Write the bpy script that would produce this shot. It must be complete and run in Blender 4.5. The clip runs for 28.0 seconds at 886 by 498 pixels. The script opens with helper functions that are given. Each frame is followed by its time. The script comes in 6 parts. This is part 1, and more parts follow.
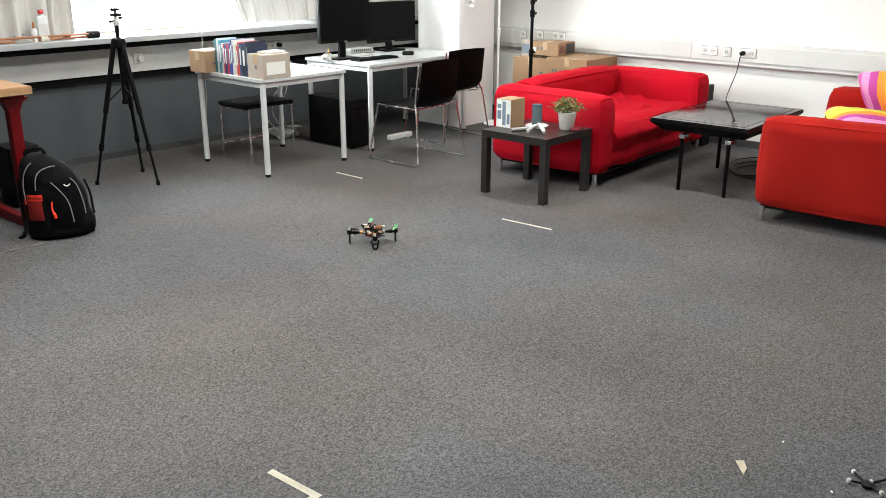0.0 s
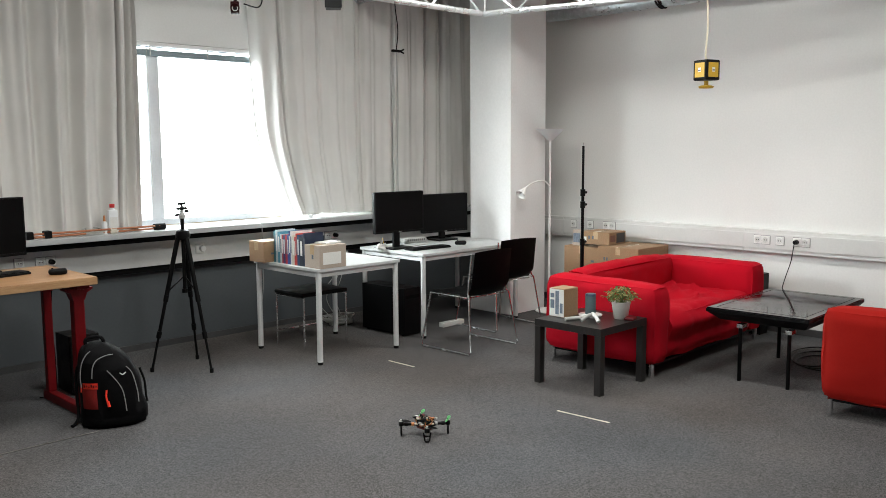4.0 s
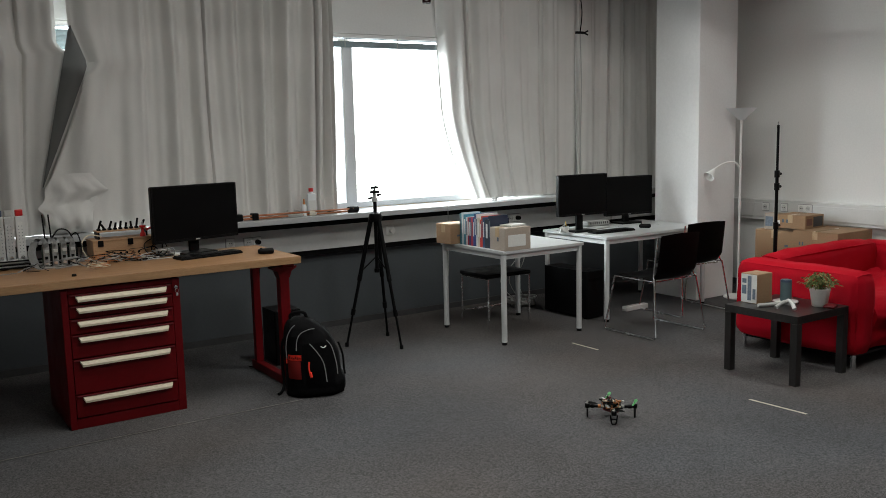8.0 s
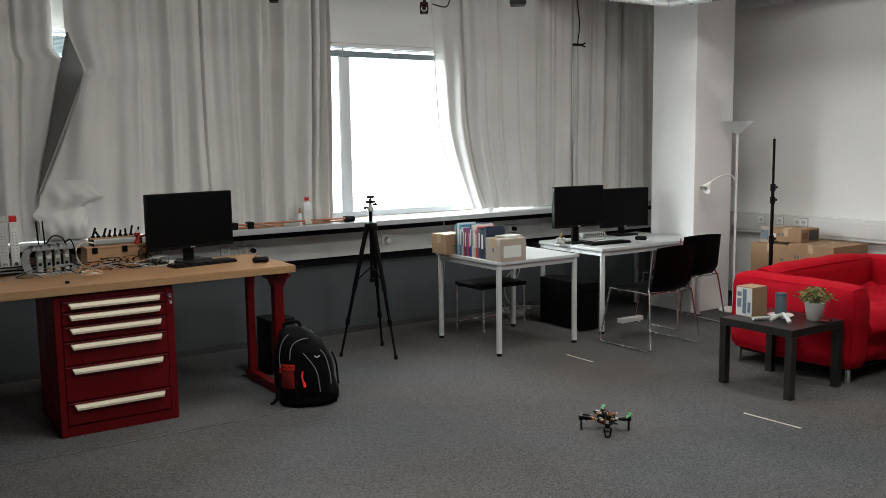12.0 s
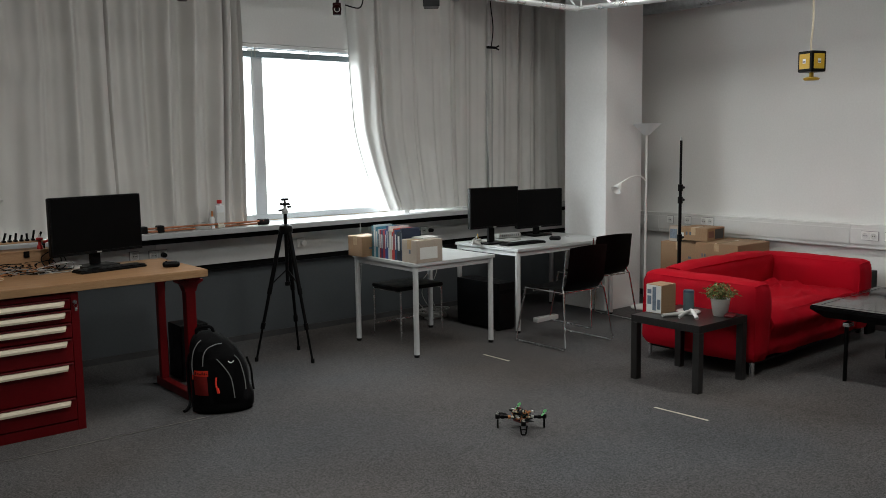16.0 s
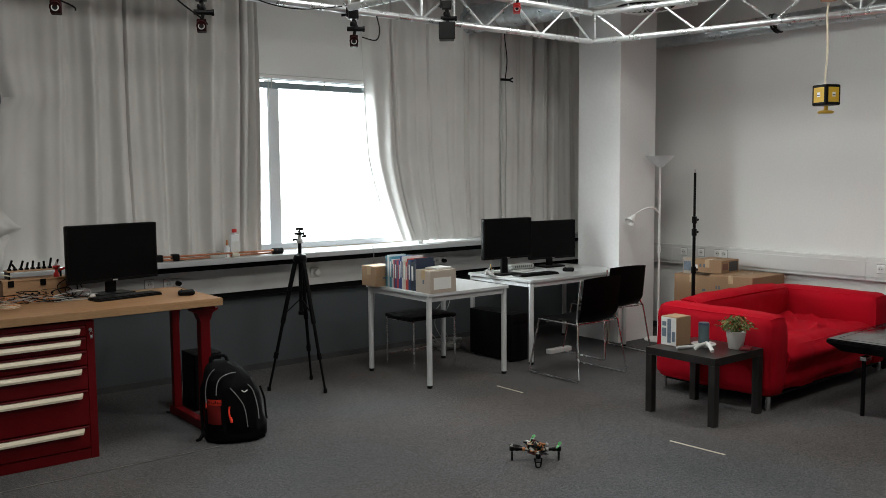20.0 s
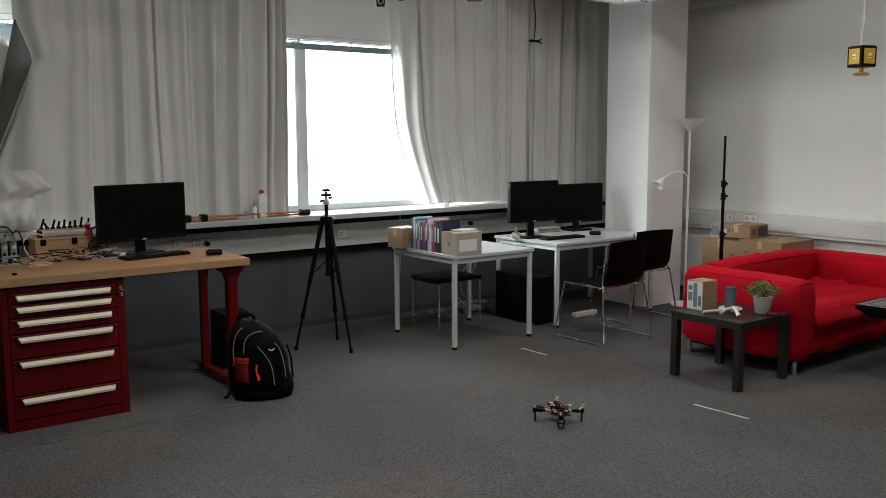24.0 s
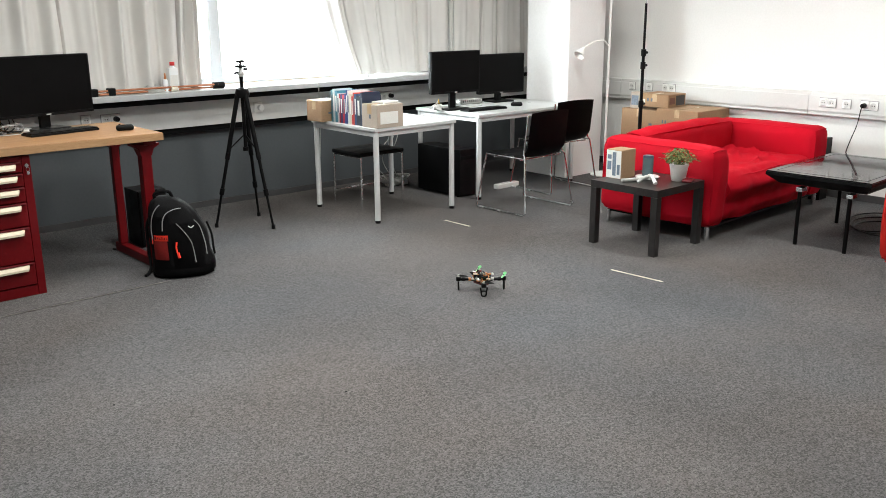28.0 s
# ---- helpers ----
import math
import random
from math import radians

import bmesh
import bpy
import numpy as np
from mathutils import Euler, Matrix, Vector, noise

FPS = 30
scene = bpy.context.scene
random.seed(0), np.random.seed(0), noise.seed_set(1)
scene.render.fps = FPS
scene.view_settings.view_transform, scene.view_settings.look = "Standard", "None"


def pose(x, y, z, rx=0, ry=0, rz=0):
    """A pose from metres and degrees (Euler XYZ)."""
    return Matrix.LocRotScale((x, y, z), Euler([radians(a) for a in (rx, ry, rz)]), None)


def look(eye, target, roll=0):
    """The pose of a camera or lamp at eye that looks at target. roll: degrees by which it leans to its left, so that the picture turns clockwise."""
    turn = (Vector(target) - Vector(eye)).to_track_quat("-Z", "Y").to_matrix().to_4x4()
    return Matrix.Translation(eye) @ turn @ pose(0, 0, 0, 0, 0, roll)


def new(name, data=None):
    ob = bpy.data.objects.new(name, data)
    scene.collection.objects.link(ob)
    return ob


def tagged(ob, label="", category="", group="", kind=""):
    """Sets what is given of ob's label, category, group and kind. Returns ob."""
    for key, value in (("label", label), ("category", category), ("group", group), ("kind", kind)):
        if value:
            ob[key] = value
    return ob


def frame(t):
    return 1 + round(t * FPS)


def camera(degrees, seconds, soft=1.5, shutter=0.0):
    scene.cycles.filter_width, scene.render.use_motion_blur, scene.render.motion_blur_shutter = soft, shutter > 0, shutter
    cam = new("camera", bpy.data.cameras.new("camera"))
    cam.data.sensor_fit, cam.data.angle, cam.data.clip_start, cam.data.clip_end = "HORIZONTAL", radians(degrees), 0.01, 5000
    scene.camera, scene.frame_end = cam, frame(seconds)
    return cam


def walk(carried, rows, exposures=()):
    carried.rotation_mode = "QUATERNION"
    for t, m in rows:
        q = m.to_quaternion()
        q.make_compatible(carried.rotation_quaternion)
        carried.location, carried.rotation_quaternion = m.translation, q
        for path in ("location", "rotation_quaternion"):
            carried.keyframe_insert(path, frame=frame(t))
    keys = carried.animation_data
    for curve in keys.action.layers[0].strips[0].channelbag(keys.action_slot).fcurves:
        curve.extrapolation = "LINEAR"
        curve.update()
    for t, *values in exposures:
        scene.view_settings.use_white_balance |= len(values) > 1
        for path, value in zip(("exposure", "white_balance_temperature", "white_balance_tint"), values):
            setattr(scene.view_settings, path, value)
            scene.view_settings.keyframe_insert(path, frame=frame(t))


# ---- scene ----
cam = camera(53.8, 28.0, 0.85)
PATH = [
    (0, (0.166, -0.025, 1.607), (2.2857, 1.8690, 0.6464), 0.11),
    (0.4, (0.159, -0.011, 1.603), (2.2370, 1.9207, 0.6285), 0.00),
    (0.5, (0.158, -0.008, 1.601), (2.2309, 1.9328, 0.6333), -0.47),
    (1, (0.162, -0.014, 1.603), (2.2365, 1.9273, 0.6399), -0.28),
    (1.5, (0.163, -0.014, 1.611), (2.2474, 1.9289, 0.6739), -0.09),
    (2, (0.159, -0.017, 1.613), (2.2348, 1.9852, 0.7888), -0.26),
    (2.5, (0.159, -0.016, 1.626), (2.2268, 2.0372, 0.9137), -0.40),
    (3, (0.156, -0.011, 1.642), (2.2461, 2.0845, 1.1521), -0.39),
    (3.1, (0.162, -0.003, 1.641), (2.2541, 2.0982, 1.1828), -0.00),
    (3.5, (0.193, 0.029, 1.636), (2.3095, 2.1219, 1.2603), -0.15),
    (5.5, (0.124, -0.002, 1.648), (2.1027, 2.2285, 1.3216), -0.75),
    (6, (0.112, 0.007, 1.649), (2.0045, 2.3126, 1.3327), -1.01),
    (6.5, (0.107, 0.002, 1.647), (1.9148, 2.3748, 1.3295), -1.42),
    (7, (0.093, 0.005, 1.648), (1.8277, 2.4305, 1.3186), -1.48),
    (7.5, (0.090, 0.006, 1.640), (1.7594, 2.4701, 1.2615), -1.78),
    (8, (0.076, 0.015, 1.645), (1.7150, 2.4958, 1.2465), -1.38),
    (8.4, (0.074, 0.005, 1.649), (1.6234, 2.5393, 1.2267), 0.00),
    (8.5, (0.073, 0.003, 1.650), (1.5903, 2.5569, 1.2335), -1.37),
    (9, (0.071, -0.008, 1.643), (1.4907, 2.6045, 1.2419), -1.40),
    (9.5, (0.069, 0.004, 1.644), (1.5064, 2.6022, 1.2128), -1.43),
    (10, (0.080, 0.006, 1.644), (1.5970, 2.5573, 1.2108), -1.06),
    (10.5, (0.078, 0.022, 1.642), (1.6605, 2.5363, 1.2281), -0.59),
    (11, (0.084, 0.016, 1.641), (1.6955, 2.5145, 1.2392), -0.79),
    (11.5, (0.089, 0.017, 1.643), (1.7284, 2.4994, 1.2557), -0.83),
    (13.5, (0.092, 0.008, 1.646), (1.7733, 2.4756, 1.3556), -0.72),
    (14, (0.090, 0.006, 1.648), (1.8108, 2.4474, 1.3703), -0.36),
    (14.5, (0.091, 0.007, 1.648), (1.8698, 2.4053, 1.3595), -0.45),
    (15, (0.096, 0.013, 1.644), (1.9135, 2.3802, 1.3342), -0.44),
    (15.5, (0.104, 0.007, 1.643), (1.9351, 2.3600, 1.3100), -0.56),
    (16, (0.108, 0.003, 1.641), (1.9825, 2.3175, 1.2802), -0.83),
    (16.5, (0.109, 0.004, 1.635), (2.0222, 2.2837, 1.2534), -0.83),
    (17, (0.110, 0.003, 1.632), (2.0305, 2.2706, 1.2219), -0.62),
    (17.5, (0.107, 0.003, 1.627), (1.9870, 2.3020, 1.2032), -0.50),
    (18, (0.103, 0.010, 1.633), (1.9757, 2.3154, 1.2126), -0.66),
    (18.5, (0.097, 0.015, 1.633), (1.9779, 2.3189, 1.2410), -0.43),
    (19, (0.095, 0.007, 1.637), (1.9574, 2.3339, 1.2948), -0.55),
    (19.5, (0.088, 0.015, 1.640), (1.9379, 2.3575, 1.3434), -0.51),
    (20, (0.083, 0.018, 1.640), (1.9383, 2.3620, 1.3842), -0.49),
    (20.5, (0.078, 0.017, 1.637), (1.8864, 2.3980, 1.3934), -0.43),
    (21, (0.074, 0.015, 1.630), (1.8497, 2.4173, 1.3477), -0.75),
    (21.5, (0.069, 0.017, 1.640), (1.8090, 2.4421, 1.3390), -0.52),
    (23.5, (0.080, 0.011, 1.637), (1.8375, 2.4152, 1.2749), -0.47),
    (24, (0.090, 0.002, 1.626), (1.8610, 2.3941, 1.2484), -0.24),
    (24.5, (0.095, -0.001, 1.621), (1.9056, 2.3485, 1.1702), -0.32),
    (25, (0.099, 0.007, 1.609), (1.9356, 2.3237, 1.0992), 0.08),
    (25.5, (0.095, 0.008, 1.607), (1.9980, 2.2507, 1.0159), 0.26),
    (26, (0.094, 0.014, 1.605), (2.0449, 2.2098, 0.9952), 0.59),
    (26.5, (0.097, 0.018, 1.601), (2.0403, 2.1972, 0.9142), 0.44),
    (27, (0.101, 0.019, 1.603), (2.0309, 2.1875, 0.8466), 0.27),
    (27.5, (0.098, 0.017, 1.599), (2.0233, 2.1792, 0.8129), 0.44),
    (28, (0.099, 0.009, 1.599), (2.0201, 2.1721, 0.8037), -0.33),
]

EXPOSURES = [(0, 0.35), (1, 0.34), (2, 0.29), (3, -0.08), (4.5, -0.41), (6, -0.94), (7, -1.26), (8, -1.1), (9, -0.93), (10, -0.62), (11, -0.6), (12.5, -1.02), (14, -1.45), (15, -1.52), (16, -1.31), (17, -0.84), (18, -0.6), (19, -0.72), (20, -1.1), (21, -1.49), (22.5, -1.3), (24, -1.18), (25, -0.29), (26, 0.04), (27, 0.22), (28, 0.22)]
walk(cam, [(t, look(eye, target, roll)) for t, eye, target, roll in PATH], EXPOSURES)


# ---- world and light ----
world = bpy.data.worlds.new("world")
scene.world = world
world.use_nodes = True
sky = world.node_tree.nodes.new("ShaderNodeTexSky")
sky.sky_type, sky.sun_disc, sky.sun_elevation, sky.sun_rotation = "NISHITA", False, radians(38), radians(20)
back = world.node_tree.nodes["Background"]
world.node_tree.links.new(sky.outputs["Color"], back.inputs["Color"])
back.inputs["Strength"].default_value = 0.1


def area_lamp(name, place, target, width, height, power, colour, spread=180):
    data = bpy.data.lights.new(name, "AREA")
    data.shape, data.size, data.size_y, data.energy, data.color, data.spread = "RECTANGLE", width, height, power, colour, radians(spread)
    ob = new(name, data)
    ob.matrix_world = look(place, target)
    return ob


# Bright sky and facade before the visible windows, and the open sky over the skyline before a further window.
area_lamp("daylight", (4.0, 9.6, 3.1), (4.0, 0, 3.1), 10.0, 5.0, 4600, (0.91, 0.98, 1.0))
area_lamp("daylight", (-6.5, 12.0, 5.9), (-6.5, 0, 5.0), 13.0, 6.4, 15000, (0.90, 0.98, 1.0))
# Unseen louvred office ceiling lights, added to light the room; housings are built further down.
ADDED_CEILING_LIGHTS = [(x, y) for x in (1.6, 3.4, 5.4) for y in (2.2, 4.35)]
for x, y in ADDED_CEILING_LIGHTS:
    area_lamp("added_ceiling_lamp", (x, y, 3.262), (x, y, 0), 0.26, 1.16, 47, (0.985, 0.985, 0.937), 180)


# ---- materials ----
def material(name, colour, rough=0.6, metal=0.0, vary=0.12, scale=8.0, fine=90.0, bump=0.15, bump_scale=0.0, coat=0.0, sheen=0.0, spec=0.5):
    """A surface with variation at two scales and fine relief, in metres of the object."""
    m = bpy.data.materials.new(name)
    m.use_nodes = True
    n, l = m.node_tree.nodes, m.node_tree.links
    p = n["Principled BSDF"]
    p.inputs["Metallic"].default_value = metal
    p.inputs["Specular IOR Level"].default_value = spec
    p.inputs["Coat Weight"].default_value = coat
    p.inputs["Sheen Weight"].default_value = sheen
    at = n.new("ShaderNodeTexCoord")
    big, small = n.new("ShaderNodeTexNoise"), n.new("ShaderNodeTexNoise")
    big.inputs["Scale"].default_value, small.inputs["Scale"].default_value = scale, fine
    big.inputs["Detail"].default_value, small.inputs["Detail"].default_value = 4, 2
    for tex in (big, small):
        l.new(at.outputs["Object"], tex.inputs["Vector"])
    both = n.new("ShaderNodeMath")
    both.operation = "ADD"
    l.new(big.outputs["Fac"], both.inputs[0])
    l.new(small.outputs["Fac"], both.inputs[1])
    ramp = n.new("ShaderNodeMapRange")
    ramp.inputs["From Min"].default_value, ramp.inputs["From Max"].default_value = 0.7, 1.3
    l.new(both.outputs[0], ramp.inputs["Value"])
    mix = n.new("ShaderNodeMix")
    mix.data_type = "RGBA"
    mix.inputs["A"].default_value = (*[c * (1 - vary) for c in colour], 1)
    mix.inputs["B"].default_value = (*[min(1, c * (1 + vary)) for c in colour], 1)
    l.new(ramp.outputs[0], mix.inputs["Factor"])
    l.new(mix.outputs["Result"], p.inputs["Base Color"])
    gloss = n.new("ShaderNodeMapRange")
    gloss.inputs["From Min"].default_value, gloss.inputs["From Max"].default_value = 0.3, 0.7
    gloss.inputs["To Min"].default_value, gloss.inputs["To Max"].default_value = max(0.02, rough - 0.08), min(1, rough + 0.08)
    l.new(big.outputs["Fac"], gloss.inputs["Value"])
    l.new(gloss.outputs[0], p.inputs["Roughness"])
    if bump:
        relief, height = n.new("ShaderNodeBump"), n.new("ShaderNodeTexNoise")
        height.inputs["Scale"].default_value, height.inputs["Detail"].default_value = bump_scale or fine, 3
        l.new(at.outputs["Object"], height.inputs["Vector"])
        relief.inputs["Strength"].default_value, relief.inputs["Distance"].default_value = bump, 0.004
        l.new(height.outputs["Fac"], relief.inputs["Height"])
        l.new(relief.outputs["Normal"], p.inputs["Normal"])
    return m


def carpet_material():
    """Grey loop carpet: mottled loops, a coarser blotch and worn patches."""
    m = bpy.data.materials.new("carpet")
    m.use_nodes = True
    n, l = m.node_tree.nodes, m.node_tree.links
    p = n["Principled BSDF"]
    p.inputs["Roughness"].default_value = 0.95
    p.inputs["Specular IOR Level"].default_value = 0.1
    at = n.new("ShaderNodeTexCoord")
    texs = []
    for scale, detail in ((135, 2), (58, 2), (0.9, 4)):
        tex = n.new("ShaderNodeTexNoise")
        tex.inputs["Scale"].default_value, tex.inputs["Detail"].default_value = scale, detail
        l.new(at.outputs["Object"], tex.inputs["Vector"])
        texs.append(tex)
    loops, one = n.new("ShaderNodeTexVoronoi"), n.new("ShaderNodeSeparateColor")
    loops.inputs["Scale"].default_value = 190
    l.new(at.outputs["Object"], loops.inputs["Vector"])
    l.new(loops.outputs["Color"], one.inputs[0])
    blend = n.new("ShaderNodeMix")
    blend.inputs["Factor"].default_value = 0.5
    l.new(texs[0].outputs["Fac"], blend.inputs["A"])
    l.new(one.outputs[0], blend.inputs["B"])
    ramp = n.new("ShaderNodeValToRGB")
    ramp.color_ramp.elements[0].position, ramp.color_ramp.elements[1].position = 0.26, 0.76
    ramp.color_ramp.elements[0].color, ramp.color_ramp.elements[1].color = (0.054, 0.0525, 0.0528, 1), (0.138, 0.1330, 0.1332, 1)
    l.new(blend.outputs["Result"], ramp.inputs["Fac"])
    last = ramp.outputs["Color"]
    for tex, low in ((texs[1], 0.84), (texs[2], 0.88)):
        lift = n.new("ShaderNodeMapRange")
        lift.inputs["From Min"].default_value, lift.inputs["From Max"].default_value = 0.35, 0.65
        lift.inputs["To Min"].default_value, lift.inputs["To Max"].default_value = low, 1.1
        l.new(tex.outputs["Fac"], lift.inputs["Value"])
        mul = n.new("ShaderNodeVectorMath")
        mul.operation = "SCALE"
        l.new(last, mul.inputs[0])
        l.new(lift.outputs[0], mul.inputs["Scale"])
        last = mul.outputs["Vector"]
    # Broad random patches run from browner to bluer.
    tone, tint = n.new("ShaderNodeTexNoise"), n.new("ShaderNodeMix")
    tone.inputs["Scale"].default_value, tone.inputs["Detail"].default_value = 0.55, 3
    l.new(at.outputs["Object"], tone.inputs["Vector"])
    span = n.new("ShaderNodeMapRange")
    span.inputs["From Min"].default_value, span.inputs["From Max"].default_value = 0.36, 0.64
    l.new(tone.outputs["Fac"], span.inputs["Value"])
    tint.data_type = "RGBA"
    tint.inputs["A"].default_value, tint.inputs["B"].default_value = (1.06, 0.995, 0.95, 1), (0.95, 1.0, 1.05, 1)
    l.new(span.outputs[0], tint.inputs["Factor"])
    wash = n.new("ShaderNodeVectorMath")
    wash.operation = "MULTIPLY"
    l.new(last, wash.inputs[0])
    l.new(tint.outputs["Result"], wash.inputs[1])
    l.new(wash.outputs["Vector"], p.inputs["Base Color"])
    relief = n.new("ShaderNodeBump")
    relief.inputs["Strength"].default_value, relief.inputs["Distance"].default_value = 0.35, 0.004
    l.new(texs[0].outputs["Fac"], relief.inputs["Height"])
    l.new(relief.outputs["Normal"], p.inputs["Normal"])
    return m


def wood_material(name, dark, light, stretch, rough=0.45, scale=6.0):
    """Grain drawn out along one axis."""
    m = bpy.data.materials.new(name)
    m.use_nodes = True
    n, l = m.node_tree.nodes, m.node_tree.links
    p = n["Principled BSDF"]
    p.inputs["Roughness"].default_value = rough
    at, turn, tex, fine = (n.new(k) for k in ("ShaderNodeTexCoord", "ShaderNodeMapping", "ShaderNodeTexNoise", "ShaderNodeTexNoise"))
    turn.inputs["Scale"].default_value = stretch
    l.new(at.outputs["Object"], turn.inputs["Vector"])
    tex.inputs["Scale"].default_value, tex.inputs["Detail"].default_value, tex.inputs["Distortion"].default_value = scale, 6, 0.6
    fine.inputs["Scale"].default_value, fine.inputs["Detail"].default_value = scale * 9, 2
    for t in (tex, fine):
        l.new(turn.outputs["Vector"], t.inputs["Vector"])
    add = n.new("ShaderNodeMath")
    add.operation = "ADD"
    l.new(tex.outputs["Fac"], add.inputs[0])
    l.new(fine.outputs["Fac"], add.inputs[1])
    ramp = n.new("ShaderNodeMapRange")
    ramp.inputs["From Min"].default_value, ramp.inputs["From Max"].default_value = 0.7, 1.35
    l.new(add.outputs[0], ramp.inputs["Value"])
    mix = n.new("ShaderNodeMix")
    mix.data_type = "RGBA"
    mix.inputs["A"].default_value, mix.inputs["B"].default_value = (*dark, 1), (*light, 1)
    l.new(ramp.outputs[0], mix.inputs["Factor"])
    l.new(mix.outputs["Result"], p.inputs["Base Color"])
    relief = n.new("ShaderNodeBump")
    relief.inputs["Strength"].default_value, relief.inputs["Distance"].default_value = 0.08, 0.002
    l.new(add.outputs[0], relief.inputs["Height"])
    l.new(relief.outputs["Normal"], p.inputs["Normal"])
    return m


def stripe_material():
    """Broad woven stripes of a colourful cushion cover."""
    m = bpy.data.materials.new("striped_fabric")
    m.use_nodes = True
    n, l = m.node_tree.nodes, m.node_tree.links
    p = n["Principled BSDF"]
    p.inputs["Roughness"].default_value = 0.9
    at, split, ramp = n.new("ShaderNodeTexCoord"), n.new("ShaderNodeSeparateXYZ"), n.new("ShaderNodeValToRGB")
    l.new(at.outputs["Object"], split.inputs[0])
    span = n.new("ShaderNodeMapRange")
    span.inputs["From Min"].default_value, span.inputs["From Max"].default_value = -0.25, 0.25
    l.new(split.outputs["X"], span.inputs["Value"])
    l.new(span.outputs[0], ramp.inputs["Fac"])
    ramp.color_ramp.interpolation = "CONSTANT"
    tones = [(0.62, 0.10, 0.36), (0.75, 0.30, 0.55), (0.45, 0.05, 0.28), (0.80, 0.25, 0.03), (0.85, 0.55, 0.04), (0.42, 0.55, 0.06), (0.80, 0.62, 0.08), (0.55, 0.08, 0.25)]
    while len(ramp.color_ramp.elements) < len(tones):
        ramp.color_ramp.elements.new(1.0)
    for k, tone in enumerate(tones):
        ramp.color_ramp.elements[k].position = k / len(tones)
        ramp.color_ramp.elements[k].color = (*tone, 1)
    l.new(ramp.outputs["Color"], p.inputs["Base Color"])
    weave, relief = n.new("ShaderNodeTexNoise"), n.new("ShaderNodeBump")
    weave.inputs["Scale"].default_value = 220
    relief.inputs["Strength"].default_value, relief.inputs["Distance"].default_value = 0.3, 0.003
    l.new(at.outputs["Object"], weave.inputs["Vector"])
    l.new(weave.outputs["Fac"], relief.inputs["Height"])
    l.new(relief.outputs["Normal"], p.inputs["Normal"])
    return m


def glass_material(name, colour, rough=0.0):
    m = bpy.data.materials.new(name)
    m.use_nodes = True
    p = m.node_tree.nodes["Principled BSDF"]
    p.inputs["Base Color"].default_value = (*colour, 1)
    p.inputs["Roughness"].default_value, p.inputs["Transmission Weight"].default_value, p.inputs["IOR"].default_value = rough, 1.0, 1.45
    return m


def opal_material():
    """Milky plastic that lets some light through."""
    m = bpy.data.materials.new("opal_plastic")
    m.use_nodes = True
    n, l = m.node_tree.nodes, m.node_tree.links
    p, thin, mix = n["Principled BSDF"], n.new("ShaderNodeBsdfTranslucent"), n.new("ShaderNodeMixShader")
    p.inputs["Base Color"].default_value, p.inputs["Roughness"].default_value = (0.86, 0.88, 0.89, 1), 0.35
    thin.inputs["Color"].default_value = (0.90, 0.93, 0.95, 1)
    mix.inputs["Fac"].default_value = 0.55
    l.new(p.outputs[0], mix.inputs[1])
    l.new(thin.outputs[0], mix.inputs[2])
    l.new(mix.outputs[0], n["Material Output"].inputs["Surface"])
    return m


CARPET = carpet_material()
WALL = material("wall_paint", (0.80, 0.80, 0.78), 0.8, vary=0.03, scale=1.6, fine=60, bump=0.12, bump_scale=180)
PILLAR = material("pillar_paint", (0.83, 0.83, 0.825), 0.7, vary=0.035, scale=2.2, fine=50, bump=0.1, bump_scale=140)
LOWER = material("grey_wall_paint", (0.066, 0.075, 0.082), 0.75, vary=0.06, scale=1.8, fine=50, bump=0.1, bump_scale=120)
BACK_WALL = material("unseen_wall_grey", (0.42, 0.42, 0.41), 0.85, vary=0.06, scale=1.6, fine=60, bump=0.12, bump_scale=180)
CEILING = material("ceiling_paint", (0.56, 0.56, 0.55), 0.9, vary=0.05, scale=1.2, fine=40, bump=0.15, bump_scale=70)
PLASTIC_WHITE = material("white_plastic", (0.66, 0.66, 0.645), 0.42, vary=0.03, scale=5, fine=60, bump=0.03)
SOCKET_WHITE = material("socket_white", (0.84, 0.84, 0.82), 0.35, vary=0.02, bump=0.02)
SOCKET_RIM_SHADE = material("socket_rim_shade", (0.30, 0.30, 0.295), 0.6, vary=0.05)
SILL = material("sill_laminate", (0.43, 0.44, 0.445), 0.4, vary=0.05, scale=5, fine=70, bump=0.04)
# Near-black that paints the shade inside slots, gaps and holes.
SLOT_SHADE = material("slot_shade", (0.003, 0.003, 0.0033), 0.7, vary=0.2, spec=0.1)
SKIRT = material("dark_skirting", (0.05, 0.05, 0.052), 0.6, vary=0.15)
CURTAIN = material("curtain_cloth", (0.68, 0.665, 0.64), 0.92, vary=0.06, scale=3, fine=240, bump=0.2, bump_scale=420, spec=0.1)
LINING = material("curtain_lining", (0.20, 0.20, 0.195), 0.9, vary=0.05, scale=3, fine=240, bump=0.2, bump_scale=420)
ALU = material("aluminium_frame", (0.62, 0.64, 0.66), 0.4, 0.35, vary=0.05)
STEEL = material("chrome_steel", (0.86, 0.87, 0.88), 0.22, 1.0, vary=0.05, bump=0)
DUCT = material("galvanised_duct", (0.52, 0.56, 0.58), 0.32, 0.9, vary=0.14, scale=9, fine=30, bump=0.1, bump_scale=14)
TRUSS = material("truss_metal", (0.72, 0.74, 0.75), 0.3, 0.8, vary=0.06)
BLACK = material("black_plastic", (0.003, 0.003, 0.0033), 0.42, vary=0.2, scale=12, fine=120, bump=0.06, bump_scale=300, spec=0.14)
